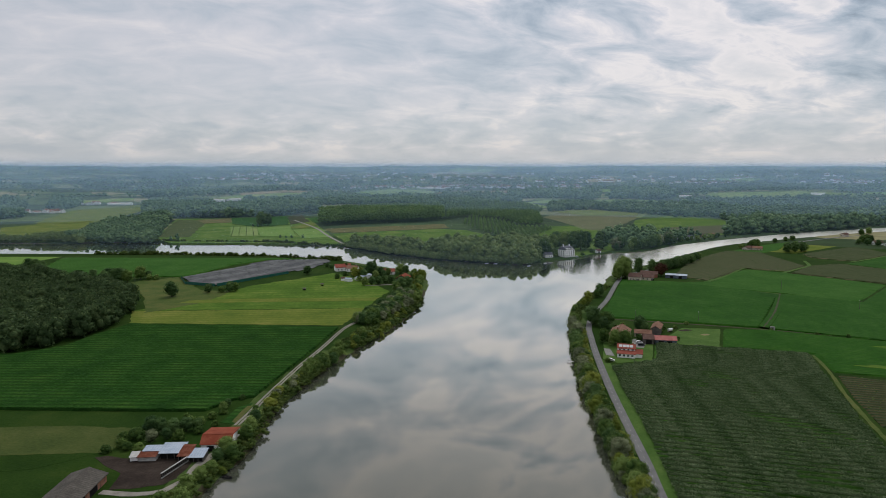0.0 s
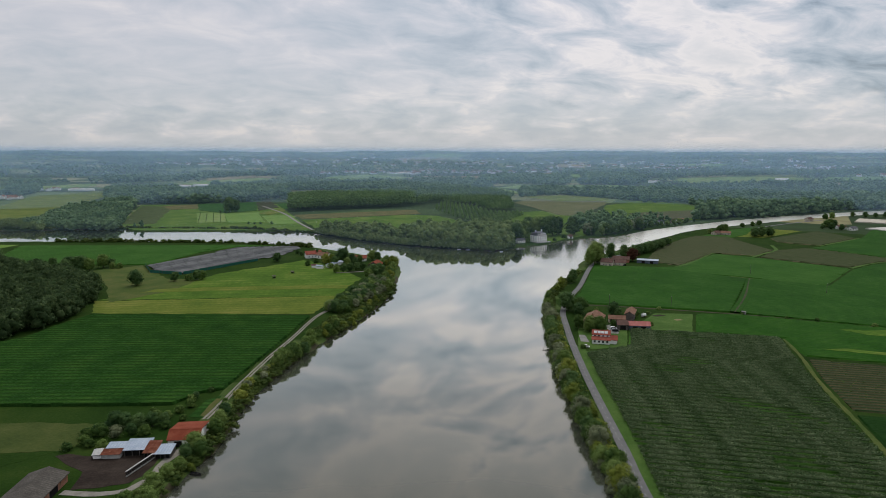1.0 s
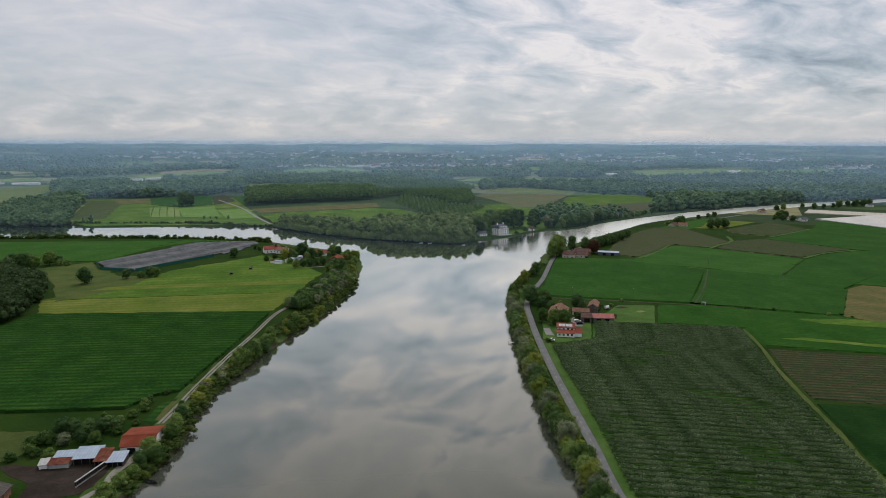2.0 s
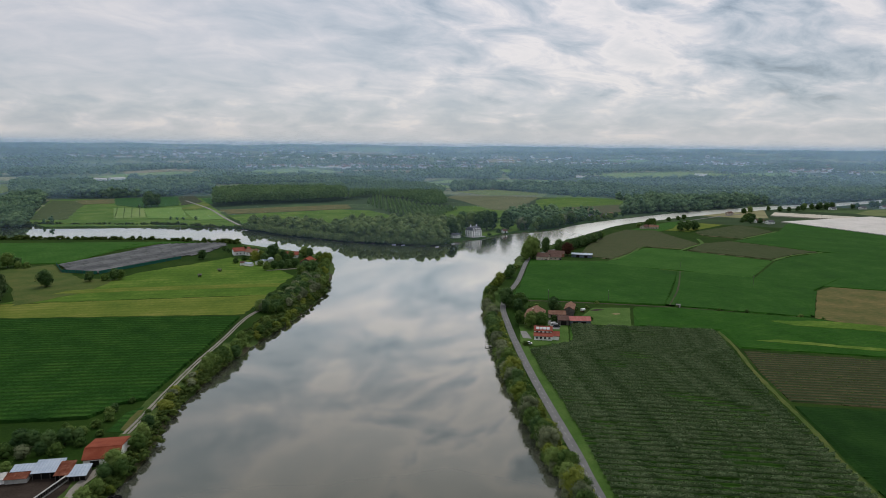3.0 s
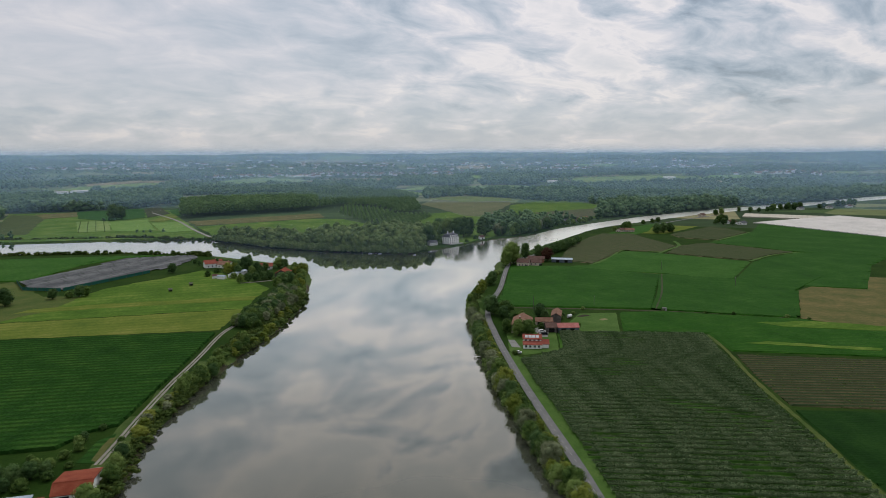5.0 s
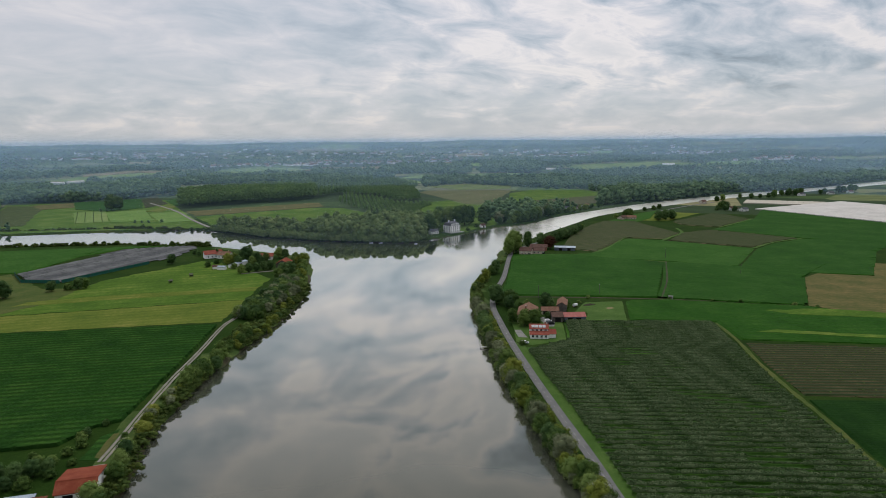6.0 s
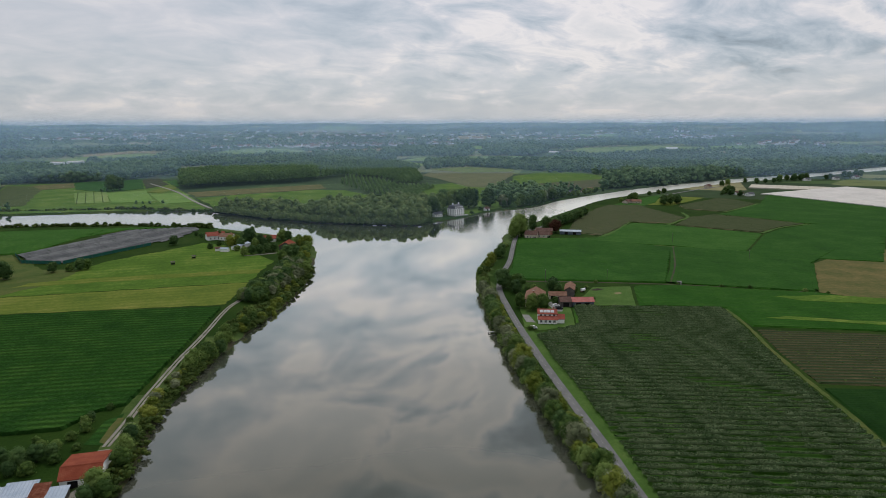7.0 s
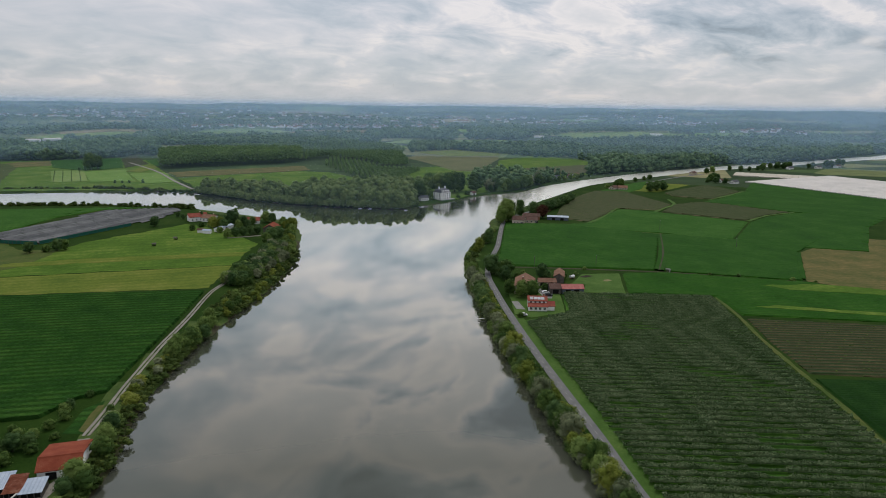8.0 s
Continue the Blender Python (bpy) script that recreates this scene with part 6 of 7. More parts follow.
long_barn = gable("barn", "long open-sided barn with a weathered grey roof", -123.5, 202.5, 91, 34, 12, 3.0, 5.0, brick_wall, fibro, "barn", 0.6,
                  doors=[("-y", 14, 3, 2.4, brick_wall), ("-y", 8, 5, 2.6, dark_in), ("-y", 0, 5, 2.6, dark_in), ("-y", -8, 5, 2.6, dark_in), ("+x", 0, 3, 2.5, plank)])


def feed_fence(x0, y0, x1, y1, n=14):
    ln = math.hypot(x1 - x0, y1 - y0)
    f = thing("feed_fence", "long feed fence with a pale top rail and wooden bars", "fence", x0, y0, 0, math.degrees(math.atan2(y1 - y0, x1 - x0)))
    part("top_rail", boxes((0, ln, -0.25, 0.25, 2.0, 2.18)), concrete, f, "pale top rail")
    part("base_wall", boxes((0, ln, -0.12, 0.12, -0.1, 0.5)), concrete, f)
    # added near-black sheet: paints the shade seen between the bars
    part("dark_boards", boxes((0.1, ln - 0.1, 0.13, 0.18, 0.5, 1.9)), dark_in, f)
    for i in range(n):
        u = ln * (i + 0.5) / n
        part("bar", boxes((u - 0.1, u + 0.1, -0.14, 0.12, 0.5, 2.0)), plank, f)


feed_fence(-99.5, 221.5, -95.2, 236)


def rowing_boat(x, y, rz, label, mat):
    b = thing("rowing_boat", label, "boat", x, y, WATER, rz)
    n, secs = 9, []
    bm = bmesh.new()
    for i in range(n):
        t = i / (n - 1)
        wd, s = 0.75 * math.sin(math.pi * min(1, 0.18 + t * 0.82)) ** 0.7 + 0.02, (t - 0.5) * 4.2
        sheer = 0.45 + 0.25 * t * t
        secs.append([bm.verts.new(c) for c in ((s, -wd, sheer), (s, -wd * 0.7, -0.05), (s, wd * 0.7, -0.05), (s, wd, sheer), (s, wd - 0.08, sheer), (s, wd * 0.6, 0.08), (s, -wd * 0.6, 0.08), (s, -wd + 0.08, sheer))])
    for a, c in zip(secs, secs[1:]):
        for k in range(8):
            bm.faces.new((a[k], a[(k + 1) % 8], c[(k + 1) % 8], c[k]))
    bm.faces.new(secs[0])
    bm.faces.new(secs[-1][::-1])
    part("hull", bm, mat, b)
    for u in (-0.9, 0.5):
        part("thwart", boxes((u - 0.12, u + 0.12, -0.55, 0.55, 0.3, 0.35)), plank, b)


rowing_boat(-77.5, 225.5, -20, "small dark rowing boat moored at the bank", black_paint)

# the farm beside the lane on the right
gable("house", "old farmhouse with a weathered clay-tiled roof", 113.0, 412, 68, 21, 11, 4.6, 7.4, cream_wall, roof_old, "house", 0.6,
      win=facade("-x", 9, 2, 1.0) + facade("+y", 19, 4, 1.0) + facade("-y", 19, 4, 1.0), doors=[("+y", 5.5, 1.1, 2.1, plank)], chimney=(-3, 1))
gable("outbuilding", "low outbuilding with a brown tiled roof", 130, 419.5, -14, 10.5, 6, 2.6, 4.2, cream_wall, roof_old, "outbuilding", 0.4, doors=[("-y", -3, 2.4, 2.2, dark_in), ("-y", 2, 2.4, 2.2, dark_in)])
gable("outbuilding", "tall narrow barn with a pink tiled roof", 142, 429, 66, 15, 6, 4.2, 6.0, plank, roof_old, "barn", 0.4, doors=[("+y", 0, 3, 3, dark_in)])
gable("barn", "blue-grey sheet barn with a red tiled roof", 138.5, 401.5, -10, 12.5, 8, 3.2, 4.8, blue_sheet, roof_pink, "barn", 0.4, doors=[("-y", -3, 3, 2.6, dark_in), ("-y", 2, 3, 2.6, dark_in)])
gable("barn", "grey lean barn with a faded red roof", 128.6, 404, -10, 6.4, 8.5, 3.2, 5.0, plank, roof_brown, "barn", 0.4, doors=[("-y", 0, 3.4, 2.6, dark_in)])
white_house = gable("house", "white house with a red tiled roof over a low front", 107.4, 376.6, -16, 10, 6.4, 4.7, 6.4, white_wall, roof_house, "house", 0.4,
                    win=facade("-y", 9.4, 4, 3.55, 1.0, 0.8) + facade("+x", 5, 2, 1.0), doors=[], chimney=(3.6, 1.2))
part("front_roof", prism([(-3.25, 3.45), (-7.2, 2.35), (-7.2, 2.55), (-3.25, 3.65)], "x", -5.4, 5.4), roof_house, white_house)
part("front_wall", boxes((-5, 5, -6.8, -6.5, -0.3, 2.4)), white_wall, white_house)
for sx in (-1, 1):
    x0, x1 = sorted((sx * 5, sx * 4.7))
    part("side_wall", prism([(-6.5, -0.3), (-3.2, -0.3), (-3.2, 3.3), (-6.5, 2.4)], "x", x0, x1), white_wall, white_house)
for _, u, zz, ww, hh in facade("-y", 9.4, 4, 0.95, 1.1, 1.1):
    window(white_house, "-y", u, zz, ww, hh, -6.8)
gable("house", "low white wing of the house with a red tiled roof", 113.6, 372.9, -16, 4.0, 6.6, 2.5, 4.1, white_wall, roof_house, "house wing", 0.4, win=facade("+x", 5, 2, 0.9))
for i in range(4):
    u, sl = -3.2 + i * 2.0, 1.7 / 3.2
    m = Matrix.Translation((u, -1.75, 6.4 - 1.75 * sl + 0.30)) @ pose(0, 0, 0, math.degrees(math.atan(sl)))
    bm = bmesh.new()
    box(bm, -0.85, 0.85, -1.0, 1.0, -0.04, 0.05, m)
    part("solar_panel", bm, panel_grey, white_house, "pale reflecting roof panel")
field("courtyard", "grey gravelled courtyard of the farm", "courtyard", [(118, 392), (120, 410), (124, 413), (126, 400), (122, 391)], concrete_pad, 0.12, 0.3)
field("parking_pad", "grey concrete pad beside the white house", "pad", [(95.5, 376), (97.5, 390), (101, 389), (100, 374)], concrete_pad, 0.12, 0.2)


def car(x, y, rz, paint, label):
    c = thing("car", label, "car", x, y, 0.14, rz, "parked cars")
    part("body", prism([(-2.1, 0.35), (2.1, 0.35), (2.15, 0.7), (1.4, 0.92), (0.7, 1.42), (-1.2, 1.46), (-2.05, 1.0)], "y", -0.85, 0.85), paint, c)
    part("windscreen", prism([(1.36, 0.96), (0.74, 1.38), (0.80, 1.42), (1.44, 0.98)], "y", -0.7, 0.7), dark_glass, c)
    for s in (-1, 1):
        y0, y1 = sorted((s * 0.84, s * 0.87))
        part("side_window", prism([(-1.5, 0.95), (1.1, 0.95), (0.6, 1.34), (-1.15, 1.36)], "y", y0, y1), dark_glass, c)
        for u in (-1.3, 1.3):
            bm = bmesh.new()
            bmesh.ops.create_cone(bm, cap_ends=True, segments=14, radius1=0.32, radius2=0.32, depth=0.22, matrix=Matrix.Translation((u, s * 0.78, 0.32)) @ pose(0, 0, 0, 90))
            wh = part("wheel", bm, rubber, c)
            bm = bmesh.new()
            bmesh.ops.create_cone(bm, cap_ends=True, segments=10, radius1=0.18, radius2=0.18, depth=0.06, matrix=Matrix.Translation((u, s * 0.88, 0.32)) @ pose(0, 0, 0, 90))
            part("rim", bm, zinc, wh)
    return c


car(122.5, 402.0, -10, white_paint, "white car parked in the farm courtyard")
car(122.0, 396.0, -10, black_paint, "dark car parked in the farm courtyard")
car(95.2, 364.0, -16, white_paint, "white car parked beside the lane")


def jetty(x, y, rz):
    j = thing("jetty", "short pale wooden jetty on the bank", "jetty", x, y, WATER, rz)
    for i in range(8):
        part("deck_board", boxes((-3 + i * 0.5, -2.55 + i * 0.5, -0.8, 0.8, 0.7, 0.78)), concrete, j)
    for u in (-2.8, 0.6):
        for s in (-0.7, 0.7):
            part("post", boxes((u - 0.08, u + 0.08, s - 0.08, s + 0.08, -2.5, 1.1)), plank, j)


jetty(72, 366, 170)

# the farm at the bend
gable("house", "farmhouse with a brown tiled roof at the river bend", 186, 631, -30, 11, 10, 4.2, 6.8, cream_wall, roof_brown, "house", 0.6, win=facade("-y", 9, 3, 1.0) + facade("-x", 8, 2, 1.0), doors=[("-y", 4.4, 1.1, 2.1, plank)], chimney=(3, 1))
gable("house", "low wing with a brown tiled roof", 199, 633, -20, 11, 9, 3.2, 5.4, cream_wall, roof_brown, "outbuilding", 0.5, win=facade("-y", 12, 3, 1.0), doors=[("-y", 4.5, 2.5, 2.3, dark_in)])
gable("outbuilding", "brown-roofed outbuilding behind the farmhouse", 206, 652, -20, 16, 9, 3.4, 5.6, brick_wall, roof_brown, "outbuilding", 0.5)
gable("shed", "long low shed with a pale blue-white roof", 230.5, 645, -22, 20, 8, 3.0, 3.9, blue_sheet, zinc, "shed", 0.4, doors=[("-y", -4, 3, 2.4, dark_in), ("-y", 4, 3, 2.4, dark_in)])

# the hamlet on the spit
gable("house", "white house with a red tiled roof in the hamlet", -106, 690, 20, 16, 10, 4.2, 6.8, white_wall, roof_house, "house", 0.6, win=facade("-y", 14, 4, 1.0) + facade("+x", 9, 2, 1.0), chimney=(3, 1))
gable("house", "white house with a reddish tiled roof in the hamlet", -94, 684, -30, 13, 9, 3.6, 6.0, white_wall, roof_old, "house", 0.6, win=facade("-y", 11, 3, 1.0) + facade("+x", 8, 2, 1.0), chimney=(3, 1))
gable("house", "low white house with a dull red tiled roof", -57, 668, 0, 15, 9, 3.2, 5.4, white_wall, roof_house, "house", 0.6, win=facade("-y", 13, 4, 1.0))
gable("barn", "barn with an orange-red tiled roof by the water", -38, 624, 78, 14, 11, 4.0, 7.0, plank, roof_red, "barn", 0.6, doors=[("-x", 0, 3, 3, dark_in)])
gable("shed", "long shed with a pale metal roof in the hamlet", -78, 638, 62, 22, 5, 2.8, 3.6, white_wall, zinc, "shed", 0.4, doors=[("-y", 0, 3, 2.3, dark_in)])
gable("shed", "small white shed beside the hedge", -90, 624, -20, 7, 4, 2.4, 3.2, white_wall, zinc, "shed", 0.3)
gable("shed", "small brown-roofed shed in the hamlet", -96, 629, 10, 5, 4, 2.3, 3.2, white_wall, roof_brown, "shed", 0.3)


def manor(x, y, rz):
    """A white three-storey manor with a slate mansard roof and dormers."""
    h = thing("manor_house", "large white manor house with a grey slate mansard roof", "manor house", x, y, 0, rz)
    W, D, E = 7.9, 6.3, 7.7
    for s in (-1, 1):
        y0, y1 = sorted((s * D, s * (D - 0.4)))
        part("wall", boxes((-W, W, y0, y1, -0.5, E)), white_wall, h)
        x0, x1 = sorted((s * W, s * (W - 0.4)))
        part("wall", boxes((x0, x1, -D + 0.4, D - 0.4, -0.5, E)), white_wall, h)
    part("cornice", boxes((-W - 0.35, W + 0.35, -D - 0.35, D + 0.35, E, E + 0.35)), white_wall, h)
    bm = bmesh.new()
    rings = [[bm.verts.new((sx * a, sy * b_, z)) for sx, sy in ((-1, -1), (1, -1), (1, 1), (-1, 1))] for a, b_, z in ((W, D, E + 0.35), (W - 1.4, D - 1.4, E + 3.6), (W - 4.5, 0.5, E + 5.2))]
    for a, c in zip(rings, rings[1:]):
        for k in range(4):
            bm.faces.new((a[k], a[(k + 1) % 4], c[(k + 1) % 4], c[k]))
    bm.faces.new(rings[-1])
    bm.faces.new(rings[0][::-1])
    part("roof", bm, slate, h)
    for fl, z in enumerate((0.9, 3.5, 5.8)):
        for face, wd, n in (("-y", 15.5, 5), ("-x", 12, 3), ("+x", 12, 3)):
            for _, u, zz, ww, hh in facade(face, wd, n, z, 1.1, 1.7):
                window(h, face, u, zz, ww, hh, {"-y": -D, "-x": -W, "+x": W}[face])
    for i in range(5):
        u = -5.4 + 2.7 * i
        dm = part("dormer", prism([(u - 0.8, E + 0.6), (u + 0.8, E + 0.6), (u + 0.8, E + 2.4), (u, E + 3.0), (u - 0.8, E + 2.4)], "y", -D + 0.1, -D + 2.4), white_wall, h)
        part("pane", boxes((u - 0.45, u + 0.45, -D + 0.06, -D + 0.12, E + 0.9, E + 2.2)), dark_glass, dm)
    for s in (-1, 1):
        part("chimney", boxes((s * 4.8 - 0.6, s * 4.8 + 0.6, -0.5, 0.7, E + 3, E + 7)), white_wall, h)
    part("terrace", boxes((-W - 3, W + 3, -D - 4, -D - 0.05, -1.0, 0.6)), concrete, h)


manor(151, 803, 32)
gable("house", "white cottage beside the manor with a grey roof", 127, 793, 20, 10, 7, 3.4, 5.6, white_wall, slate, "house", 0.4, win=facade("-y", 9, 3, 1.0))
gable("boathouse", "small white boathouse by the water", 197, 833, 20, 6, 5, 2.8, 4.6, white_wall, roof_brown, "boathouse", 0.4, doors=[("-y", 0, 2, 2.2, dark_in)])
for bx, by, brz in ((60, 747, 20), (50, 750, 10), (118, 752, 50), (96, 731, 30)):
    rowing_boat(bx, by, brz, "small pale boat moored under the trees", white_paint)

# houses on the far bank and the upper right bank
for hx, hy, hr, lab, wl, rf in ((300, 940, 40, "white riverside house with a brown roof", white_wall, roof_brown), (318, 965, 40, "cream riverside house with a red roof", cream_wall, roof_old), (350, 985, 40, "white riverside house with a brown roof", white_wall, roof_brown),
                            (375, 1000, 35, "white riverside house with a grey roof", white_wall, slate), (400, 1016, 35, "cream riverside house with a brown roof", cream_wall, roof_brown), (420, 1030, 35, "white riverside house with a red roof", white_wall, roof_old),
                            (400, 862, 35, "cream farmhouse with a brown roof by the river road", cream_wall, roof_brown), (412, 860, -20, "small cream farm building", cream_wall, roof_old), (632, 1035, 30, "brown-roofed farm building by the river", cream_wall, roof_brown),
                            (612, 925, 0, "white house among trees", white_wall, roof_brown), (885, 1112, 10, "pale farm shed by the river", white_wall, slate), (1012, 1136, 15, "pale farm building by the upper river", white_wall, roof_brown), (1030, 1172, 30, "long farm building by the upper river", cream_wall, slate), (956, 1122, 10, "white shed by the upper river", white_wall, slate), (618, 908, 20, "white cottage beside the film tunnels", white_wall, slate)):
    gable("house", lab, hx, hy, hr, 12, 8, 3.2, 5.4, wl, rf, "house", 0.5, win=facade("-y", 10, 3, 1.0) + facade("-x", 6, 2, 1.0))
for hx, hy, hr, w_, lab in ((-669, 1978, 8, 32, "long pale greenhouse in the distance"), (-635, 2013, 42, 42, "long pale greenhouse in the distance"), (781, 2135, -20, 36, "white shed in the distance"), (1221, 2159, -25, 40, "white shed in the distance"), (-890, 1824, 12, 62, "long pale farm shed in the distance"), (1189, 2090, -25, 34, "white shed in the distance"), (-41, 2577, 5, 40, "white shed in the distance")):
    far_shed = gable("shed", lab, hx, hy, hr, w_, 16, 4.0, 6.0, white_wall, plastic_film, "shed", 0.3)
    far_shed.location.z = float(far_height(hx, hy))


# ---- film tunnels and nets ----
def tunnels(label, origin, rz, n, wide, length, mat, shear=0.0, rise=0.9):
    g = thing("film_tunnels", label, "greenhouse", origin[0], origin[1], 0, rz)
    for i in range(n):
        L_ = length(i) if callable(length) else length
        arc = [(i * wide + wide / 2 - wide * 0.49 * math.cos(a), 1.3 + rise * math.sin(a)) for a in np.linspace(0, math.pi, 7)]
        out = [(arc[0][0], -0.2)] + arc + [(arc[-1][0], -0.2)]
        s0 = shear * i
        part("tunnel", prism(out, "y", s0, s0 + L_), mat, g)


tunnels("broad field of white plastic film tunnels", (646, 921), -73, 46, 6.5, 215, plastic_film, -0.35, 0.6)
tunnels("straw-coloured film tunnels by the river road", (690, 1010), -40, 15, 8.0, 62, straw_film, 0.2, 0.3)


def net_field():
    """Hail nets stretched over rows of low trees: each bay a flat gable of net on posts."""
    g = thing("crop_net", "dark grey net stretched over rows of fruit trees", "crop net", 0, 0, 0, 0)
    poly = [(-256, 641), (-200, 762), (-138, 770), (-130, 752), (-140, 705), (-178, 645), (-208, 598), (-238, 611)]
    a = radians(62)
    u, v = np.array([math.cos(a), math.sin(a)]), np.array([-math.sin(a), math.cos(a)])
    p = np.array(poly, float)
    for w in np.arange((p @ v).min() + 2, (p @ v).max(), 5.4):
        s = np.arange((p @ u).min(), (p @ u).max(), 1.0)
        pos = s[:, None] * u + w * v
        ins = s[in_poly(pos[:, 0], pos[:, 1], poly)]
        if len(ins) < 6:
            continue
        s0, s1 = ins[0], ins[-1]
        bm = bmesh.new()
        n = max(2, int((s1 - s0) / 6))
        prev = None
        for i in range(n + 1):
            t = s0 + (s1 - s0) * i / n
            sag = 0.12 * math.sin(i * 2.1 + w)
            ring = [bm.verts.new((t * u[0] + (w + o) * v[0], t * u[1] + (w + o) * v[1], z)) for o, z in ((-2.5, 0.7 + sag), (0, 1.2 + sag), (2.5, 0.7 + sag), (2.5, 0.64 + sag), (0, 1.14 + sag), (-2.5, 0.64 + sag))]
            if prev:
                for k in range(6):
                    bm.faces.new((prev[k], prev[(k + 1) % 6], ring[(k + 1) % 6], ring[k]))
            prev = ring
        bay = part("net_bay", bm, net_grey, g)
        bm = bmesh.new()
        for i in range(0, n + 1, 2):
            t = s0 + (s1 - s0) * i / n
            c = t * u + w * v
            box(bm, c[0] - 0.08, c[0] + 0.08, c[1] - 0.08, c[1] + 0.08, -0.1, 1.0)
        part("posts", bm, plank, bay)


net_field()
fn = thing("windbreak_net", "green windbreak net on posts beside the pasture", "fence", 0, 0, 0)
for (ax, ay), (bx, by) in (((-258, 642), (-240, 606)), ((-240, 606), (-208, 595)), ((-207, 596), (-158, 668))):
    n_ = 10
    for i in range(n_):
        p0, p1 = np.array((ax, ay)) + (np.array((bx, by)) - (ax, ay)) * i / n_, np.array((ax, ay)) + (np.array((bx, by)) - (ax, ay)) * (i + 1) / n_
        m = Matrix.Translation((p0[0], p0[1], 0)) @ pose(0, 0, 0, 0, 0, math.degrees(math.atan2(p1[1] - p0[1], p1[0] - p0[0])))
        bm = bmesh.new()
        box(bm, 0.1, float(np.linalg.norm(p1 - p0)) - 0.1, -0.03, 0.03, 0.2, 2.8, m)
        part("net_panel", bm, net_green, fn)
        bm = bmesh.new()
        box(bm, -0.07, 0.07, -0.07, 0.07, -0.1, 3.0, m)
        part("post", bm, plank, fn)


# ---- the distant town ----
def town():
    r = np.random.default_rng(31)
    Vs, Fs, S, n = [], [], [], 0
    base = np.array([(-1, -1, -0.3), (1, -1, -0.3), (1, 1, -0.3), (-1, 1, -0.3), (-1, -1, 1), (1, -1, 1), (1, 1, 1), (-1, 1, 1), (-1.08, 0, 1.75), (1.08, 0, 1.75)])
    quads = np.array([(0, 1, 5, 4), (1, 2, 6, 5), (2, 3, 7, 6), (3, 0, 4, 7), (4, 5, 9, 8), (6, 7, 8, 9), (4, 8, 7, 7), (5, 6, 9, 9)])
    for cx, cy, sx, sy, cnt in ((-202, 2640, 90, 25, 40), (-41, 2590, 60, 18, 26), (124, 2690, 110, 35, 46), (290, 2650, 70, 25, 30), (528, 2690, 90, 25, 24), (-838, 3452, 130, 60, 34), (-1017, 3030, 90, 25, 16),
                                (-816, 3115, 140, 50, 20), (1711, 2671, 110, 40, 26), (1914, 2578, 120, 40, 34), (1883, 2300, 100, 30, 14), (1088, 2792, 120, 40, 20), (708, 2898, 150, 40, 24), (1640, 2240, 70, 20, 10),
                                (300, 3200, 400, 90, 44), (-300, 3500, 400, 120, 36), (1300, 3100, 300, 120, 36), (-958, 1832, 22, 8, 6), (-927, 1539, 30, 10, 9), (-321, 2584, 30, 12, 5)):
        for x, y in r.normal((cx, cy), (sx, sy), (cnt, 2)):
            w, d, h, a = r.uniform(5, 12), r.uniform(4, 7), r.uniform(3, 5.5), r.uniform(0, 3.14)
            c, s = math.cos(a), math.sin(a)
            V = base * (w, d, h)
            z = float(far_height(np.array(x), np.array(y)))
            Vs.append(np.stack([V[:, 0] * c - V[:, 1] * s + x, V[:, 0] * s + V[:, 1] * c + y, V[:, 2] + z], -1))
            Fs.append(quads + n)
            S += [0, 0, 0, 0, 1, 1, 0, 0]
            n += 10
    tri = np.vstack(Fs)
    F3 = np.vstack([tri[:, (0, 1, 2)], tri[:, (0, 2, 3)]])
    S2 = np.r_[S, S]
    ok = (F3[:, 0] != F3[:, 1]) & (F3[:, 1] != F3[:, 2]) & (F3[:, 0] != F3[:, 2])
    tagged(new("distant_town", np_mesh("distant_town", np.vstack(Vs), F3[ok], [white_wall, roof_old], False, S2[ok])), "scattered pale houses of a distant town", "town", kind="stuff")


town()

# broken centre line of the lane
dash_line = smooth_line(ROAD, 1.0)
lane = bpy.data.objects["road"]
bm = bmesh.new()
box(bm, -0.09, 0.09, -0.9, 0.9, 0.0, 0.006)
dash_me = bpy.data.meshes.new("lane_dash")
bm.to_mesh(dash_me)
bm.free()
dash_me.materials.append(line_paint)
seg = np.r_[0, np.cumsum(np.linalg.norm(np.diff(dash_line, axis=0), axis=1))]
for s in np.arange(60, 620, 5.2):
    p, q = [np.array([np.interp(s + e, seg, dash_line[:, k]) for k in (0, 1)]) for e in (-0.5, 0.5)]
    ob = new("lane_dash", dash_me)
    ob.parent = lane
    ob.matrix_world = pose(*((p + q) / 2), 0.163, 0, 0, math.degrees(math.atan2(q[1] - p[1], q[0] - p[0])) - 90)


# ---- hay feeders in the meadow ----
def hay_feeder(x, y, rz):
    f = thing("hay_feeder", "small grey wooden hay feeder standing in the meadow", "feeder", x, y, 0, rz, "hay feeders")
    for sx in (-1.1, 1.1):
        for sy in (-0.9, 0.9):
            part("leg", boxes((sx - 0.07, sx + 0.07, sy - 0.07, sy + 0.07, -0.1, 1.9)), plank, f)
    part("trough", boxes((-1.2, 1.2, -1.0, 1.0, 0.5, 1.0)), dark_in, f)
    for s in (-1, 1):
        part("roof_slope", prism([(0, 2.5), (s * 1.5, 1.85), (s * 1.5, 1.95), (0, 2.6)], "x", -1.6, 1.6), plank, f)


hay_feeder(-123, 577, 20)
hay_feeder(-111, 599, -15)


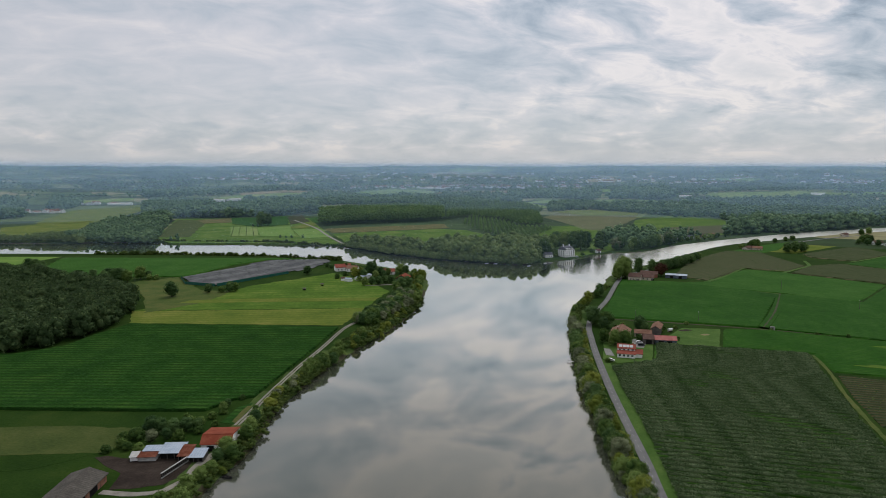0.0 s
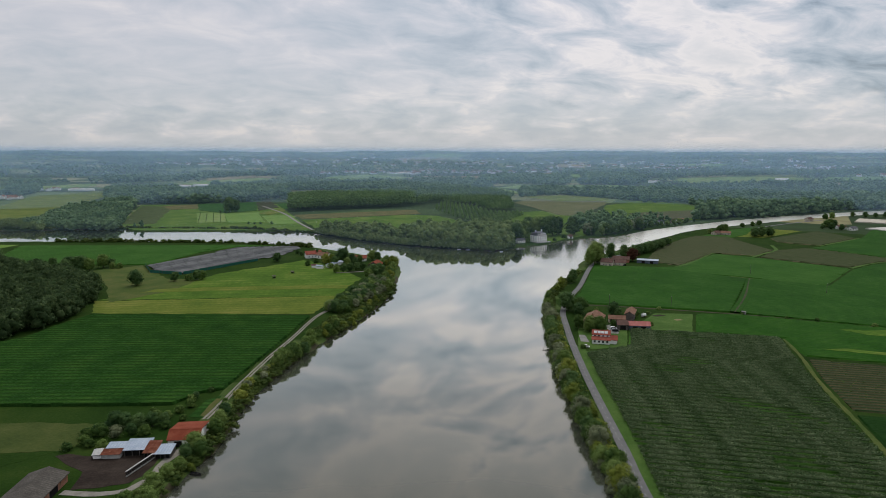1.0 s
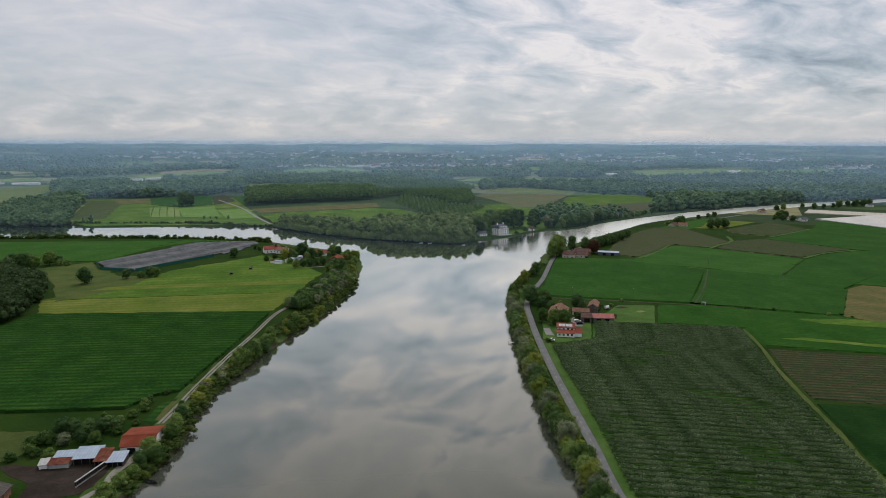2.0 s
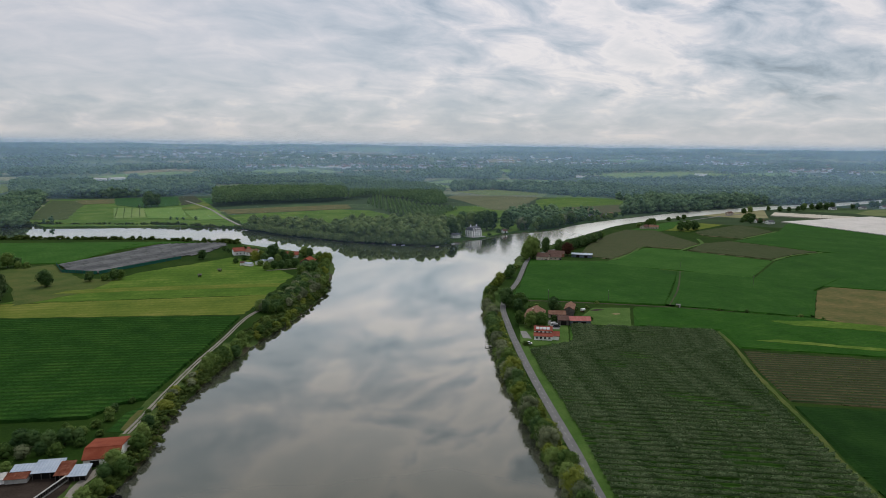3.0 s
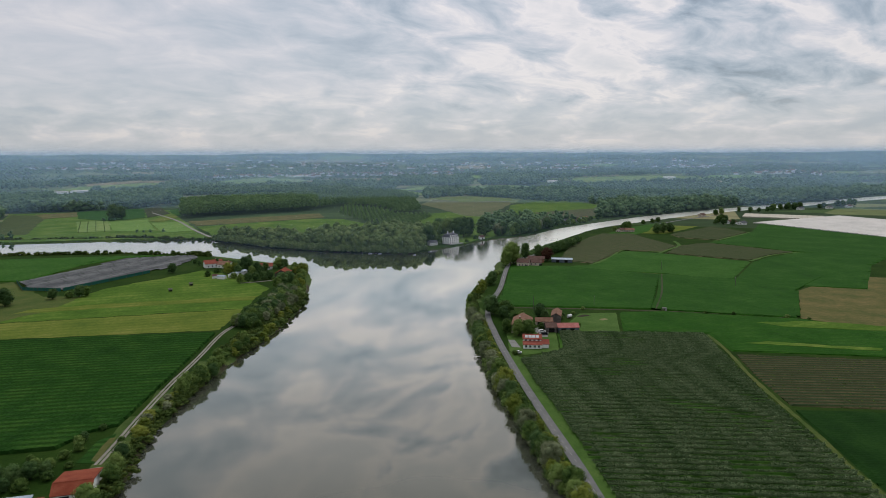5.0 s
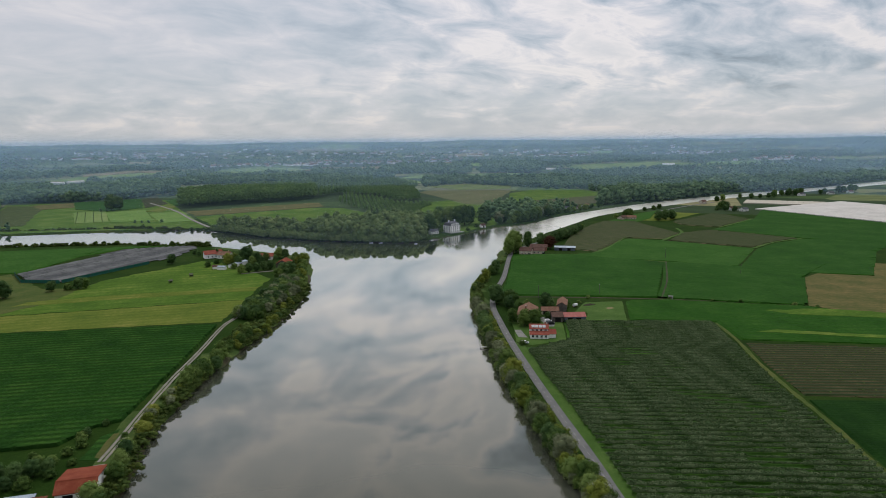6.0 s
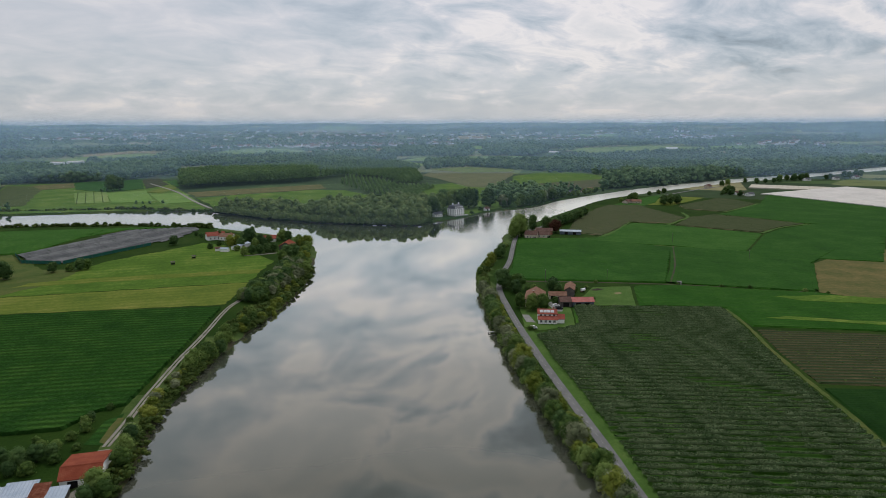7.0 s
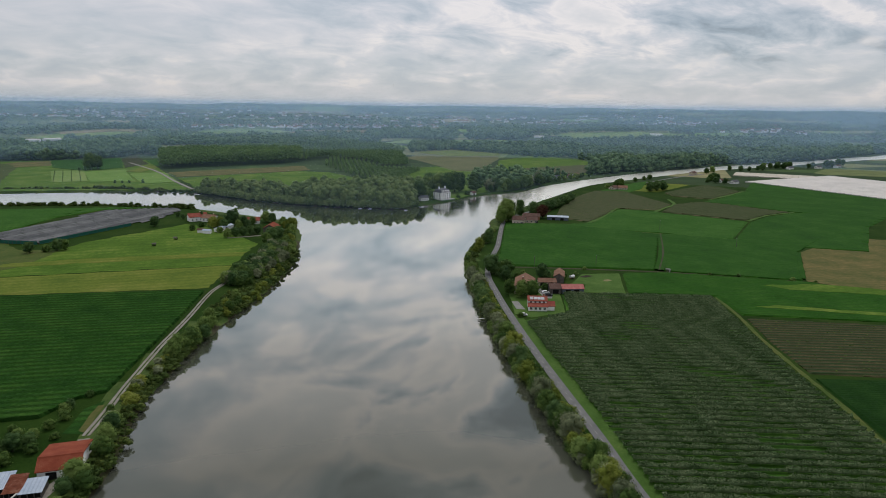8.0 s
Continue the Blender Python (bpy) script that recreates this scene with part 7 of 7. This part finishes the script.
# ---- poles, tank and pump in the fields ----
def utility_pole(x, y, h, rz):
    p = thing("utility_pole", "grey wooden utility pole with a short crossarm", "utility pole", x, y, 0, rz, "utility poles")
    bm = bmesh.new()
    bmesh.ops.create_cone(bm, cap_ends=True, segments=8, radius1=0.17, radius2=0.11, depth=h + 0.4, matrix=Matrix.Translation((0, 0, h / 2 - 0.2)))
    part("pole", bm, plank, p)
    arm = part("crossarm", boxes((-0.9, 0.9, 0.12, 0.22, h - 0.6, h - 0.46)), plank, p)
    for u in (-0.8, 0, 0.8):
        part("insulator", boxes((u - 0.06, u + 0.06, 0.11, 0.23, h - 0.46, h - 0.24)), white_paint, arm)


for px_, py_, ph_, pr_ in ((137, 460, 9, 70), (181, 458, 8, 70), (301, 579, 9, 50), (320, 498, 8, 50)):
    utility_pole(px_, py_, ph_, pr_)


def water_tank(x, y, rz):
    t = thing("water_tank", "white plastic tank on a trailer in the paddock", "tank", x, y, 0, rz)
    bm = bmesh.new()
    bmesh.ops.create_cone(bm, cap_ends=True, segments=16, radius1=0.95, radius2=0.95, depth=3.0, matrix=Matrix.Translation((0, 0, 1.6)) @ pose(0, 0, 0, 0, 90))
    part("vessel", bm, white_paint, t)
    part("frame", boxes((-1.8, 2.4, -0.6, -0.45, 0.5, 0.66), (-1.8, 2.4, 0.45, 0.6, 0.5, 0.66), (-1.8, -1.6, -0.45, 0.45, 0.5, 0.66)), rust, t)
    for s_ in (-0.8, 0.8):
        bm = bmesh.new()
        bmesh.ops.create_cone(bm, cap_ends=True, segments=14, radius1=0.42, radius2=0.42, depth=0.25, matrix=Matrix.Translation((0, s_, 0.42)) @ pose(0, 0, 0, 90))
        part("wheel", bm, rubber, t)


water_tank(151.6, 430.7, 20)
pump = thing("pump_house", "small pale concrete pump house beside the ditch", "pump house", 222.8, 436.4, 0, -18)
part("walls", boxes((-1.3, 1.3, -1.1, 1.1, -0.3, 1.9)), concrete, pump)
part("roof", boxes((-1.5, 1.5, -1.3, 1.3, 1.9, 2.06)), concrete_pad, pump)
part("door", boxes((-0.45, 0.45, -1.16, -1.1, 0.0, 1.7)), plank, pump)
field("bare_patch", "bare trampled patch in the paddock", "bare patch", [(158, 434), (164, 438), (168, 435), (162, 432)], yard_dirt, 0.13, 0.6, 2.0)
field("bare_patch", "bare trampled patch in the paddock", "bare patch", [(169, 424), (174, 425), (175, 422), (170, 421)], straw_soil, 0.13, 0.5, 2.0)
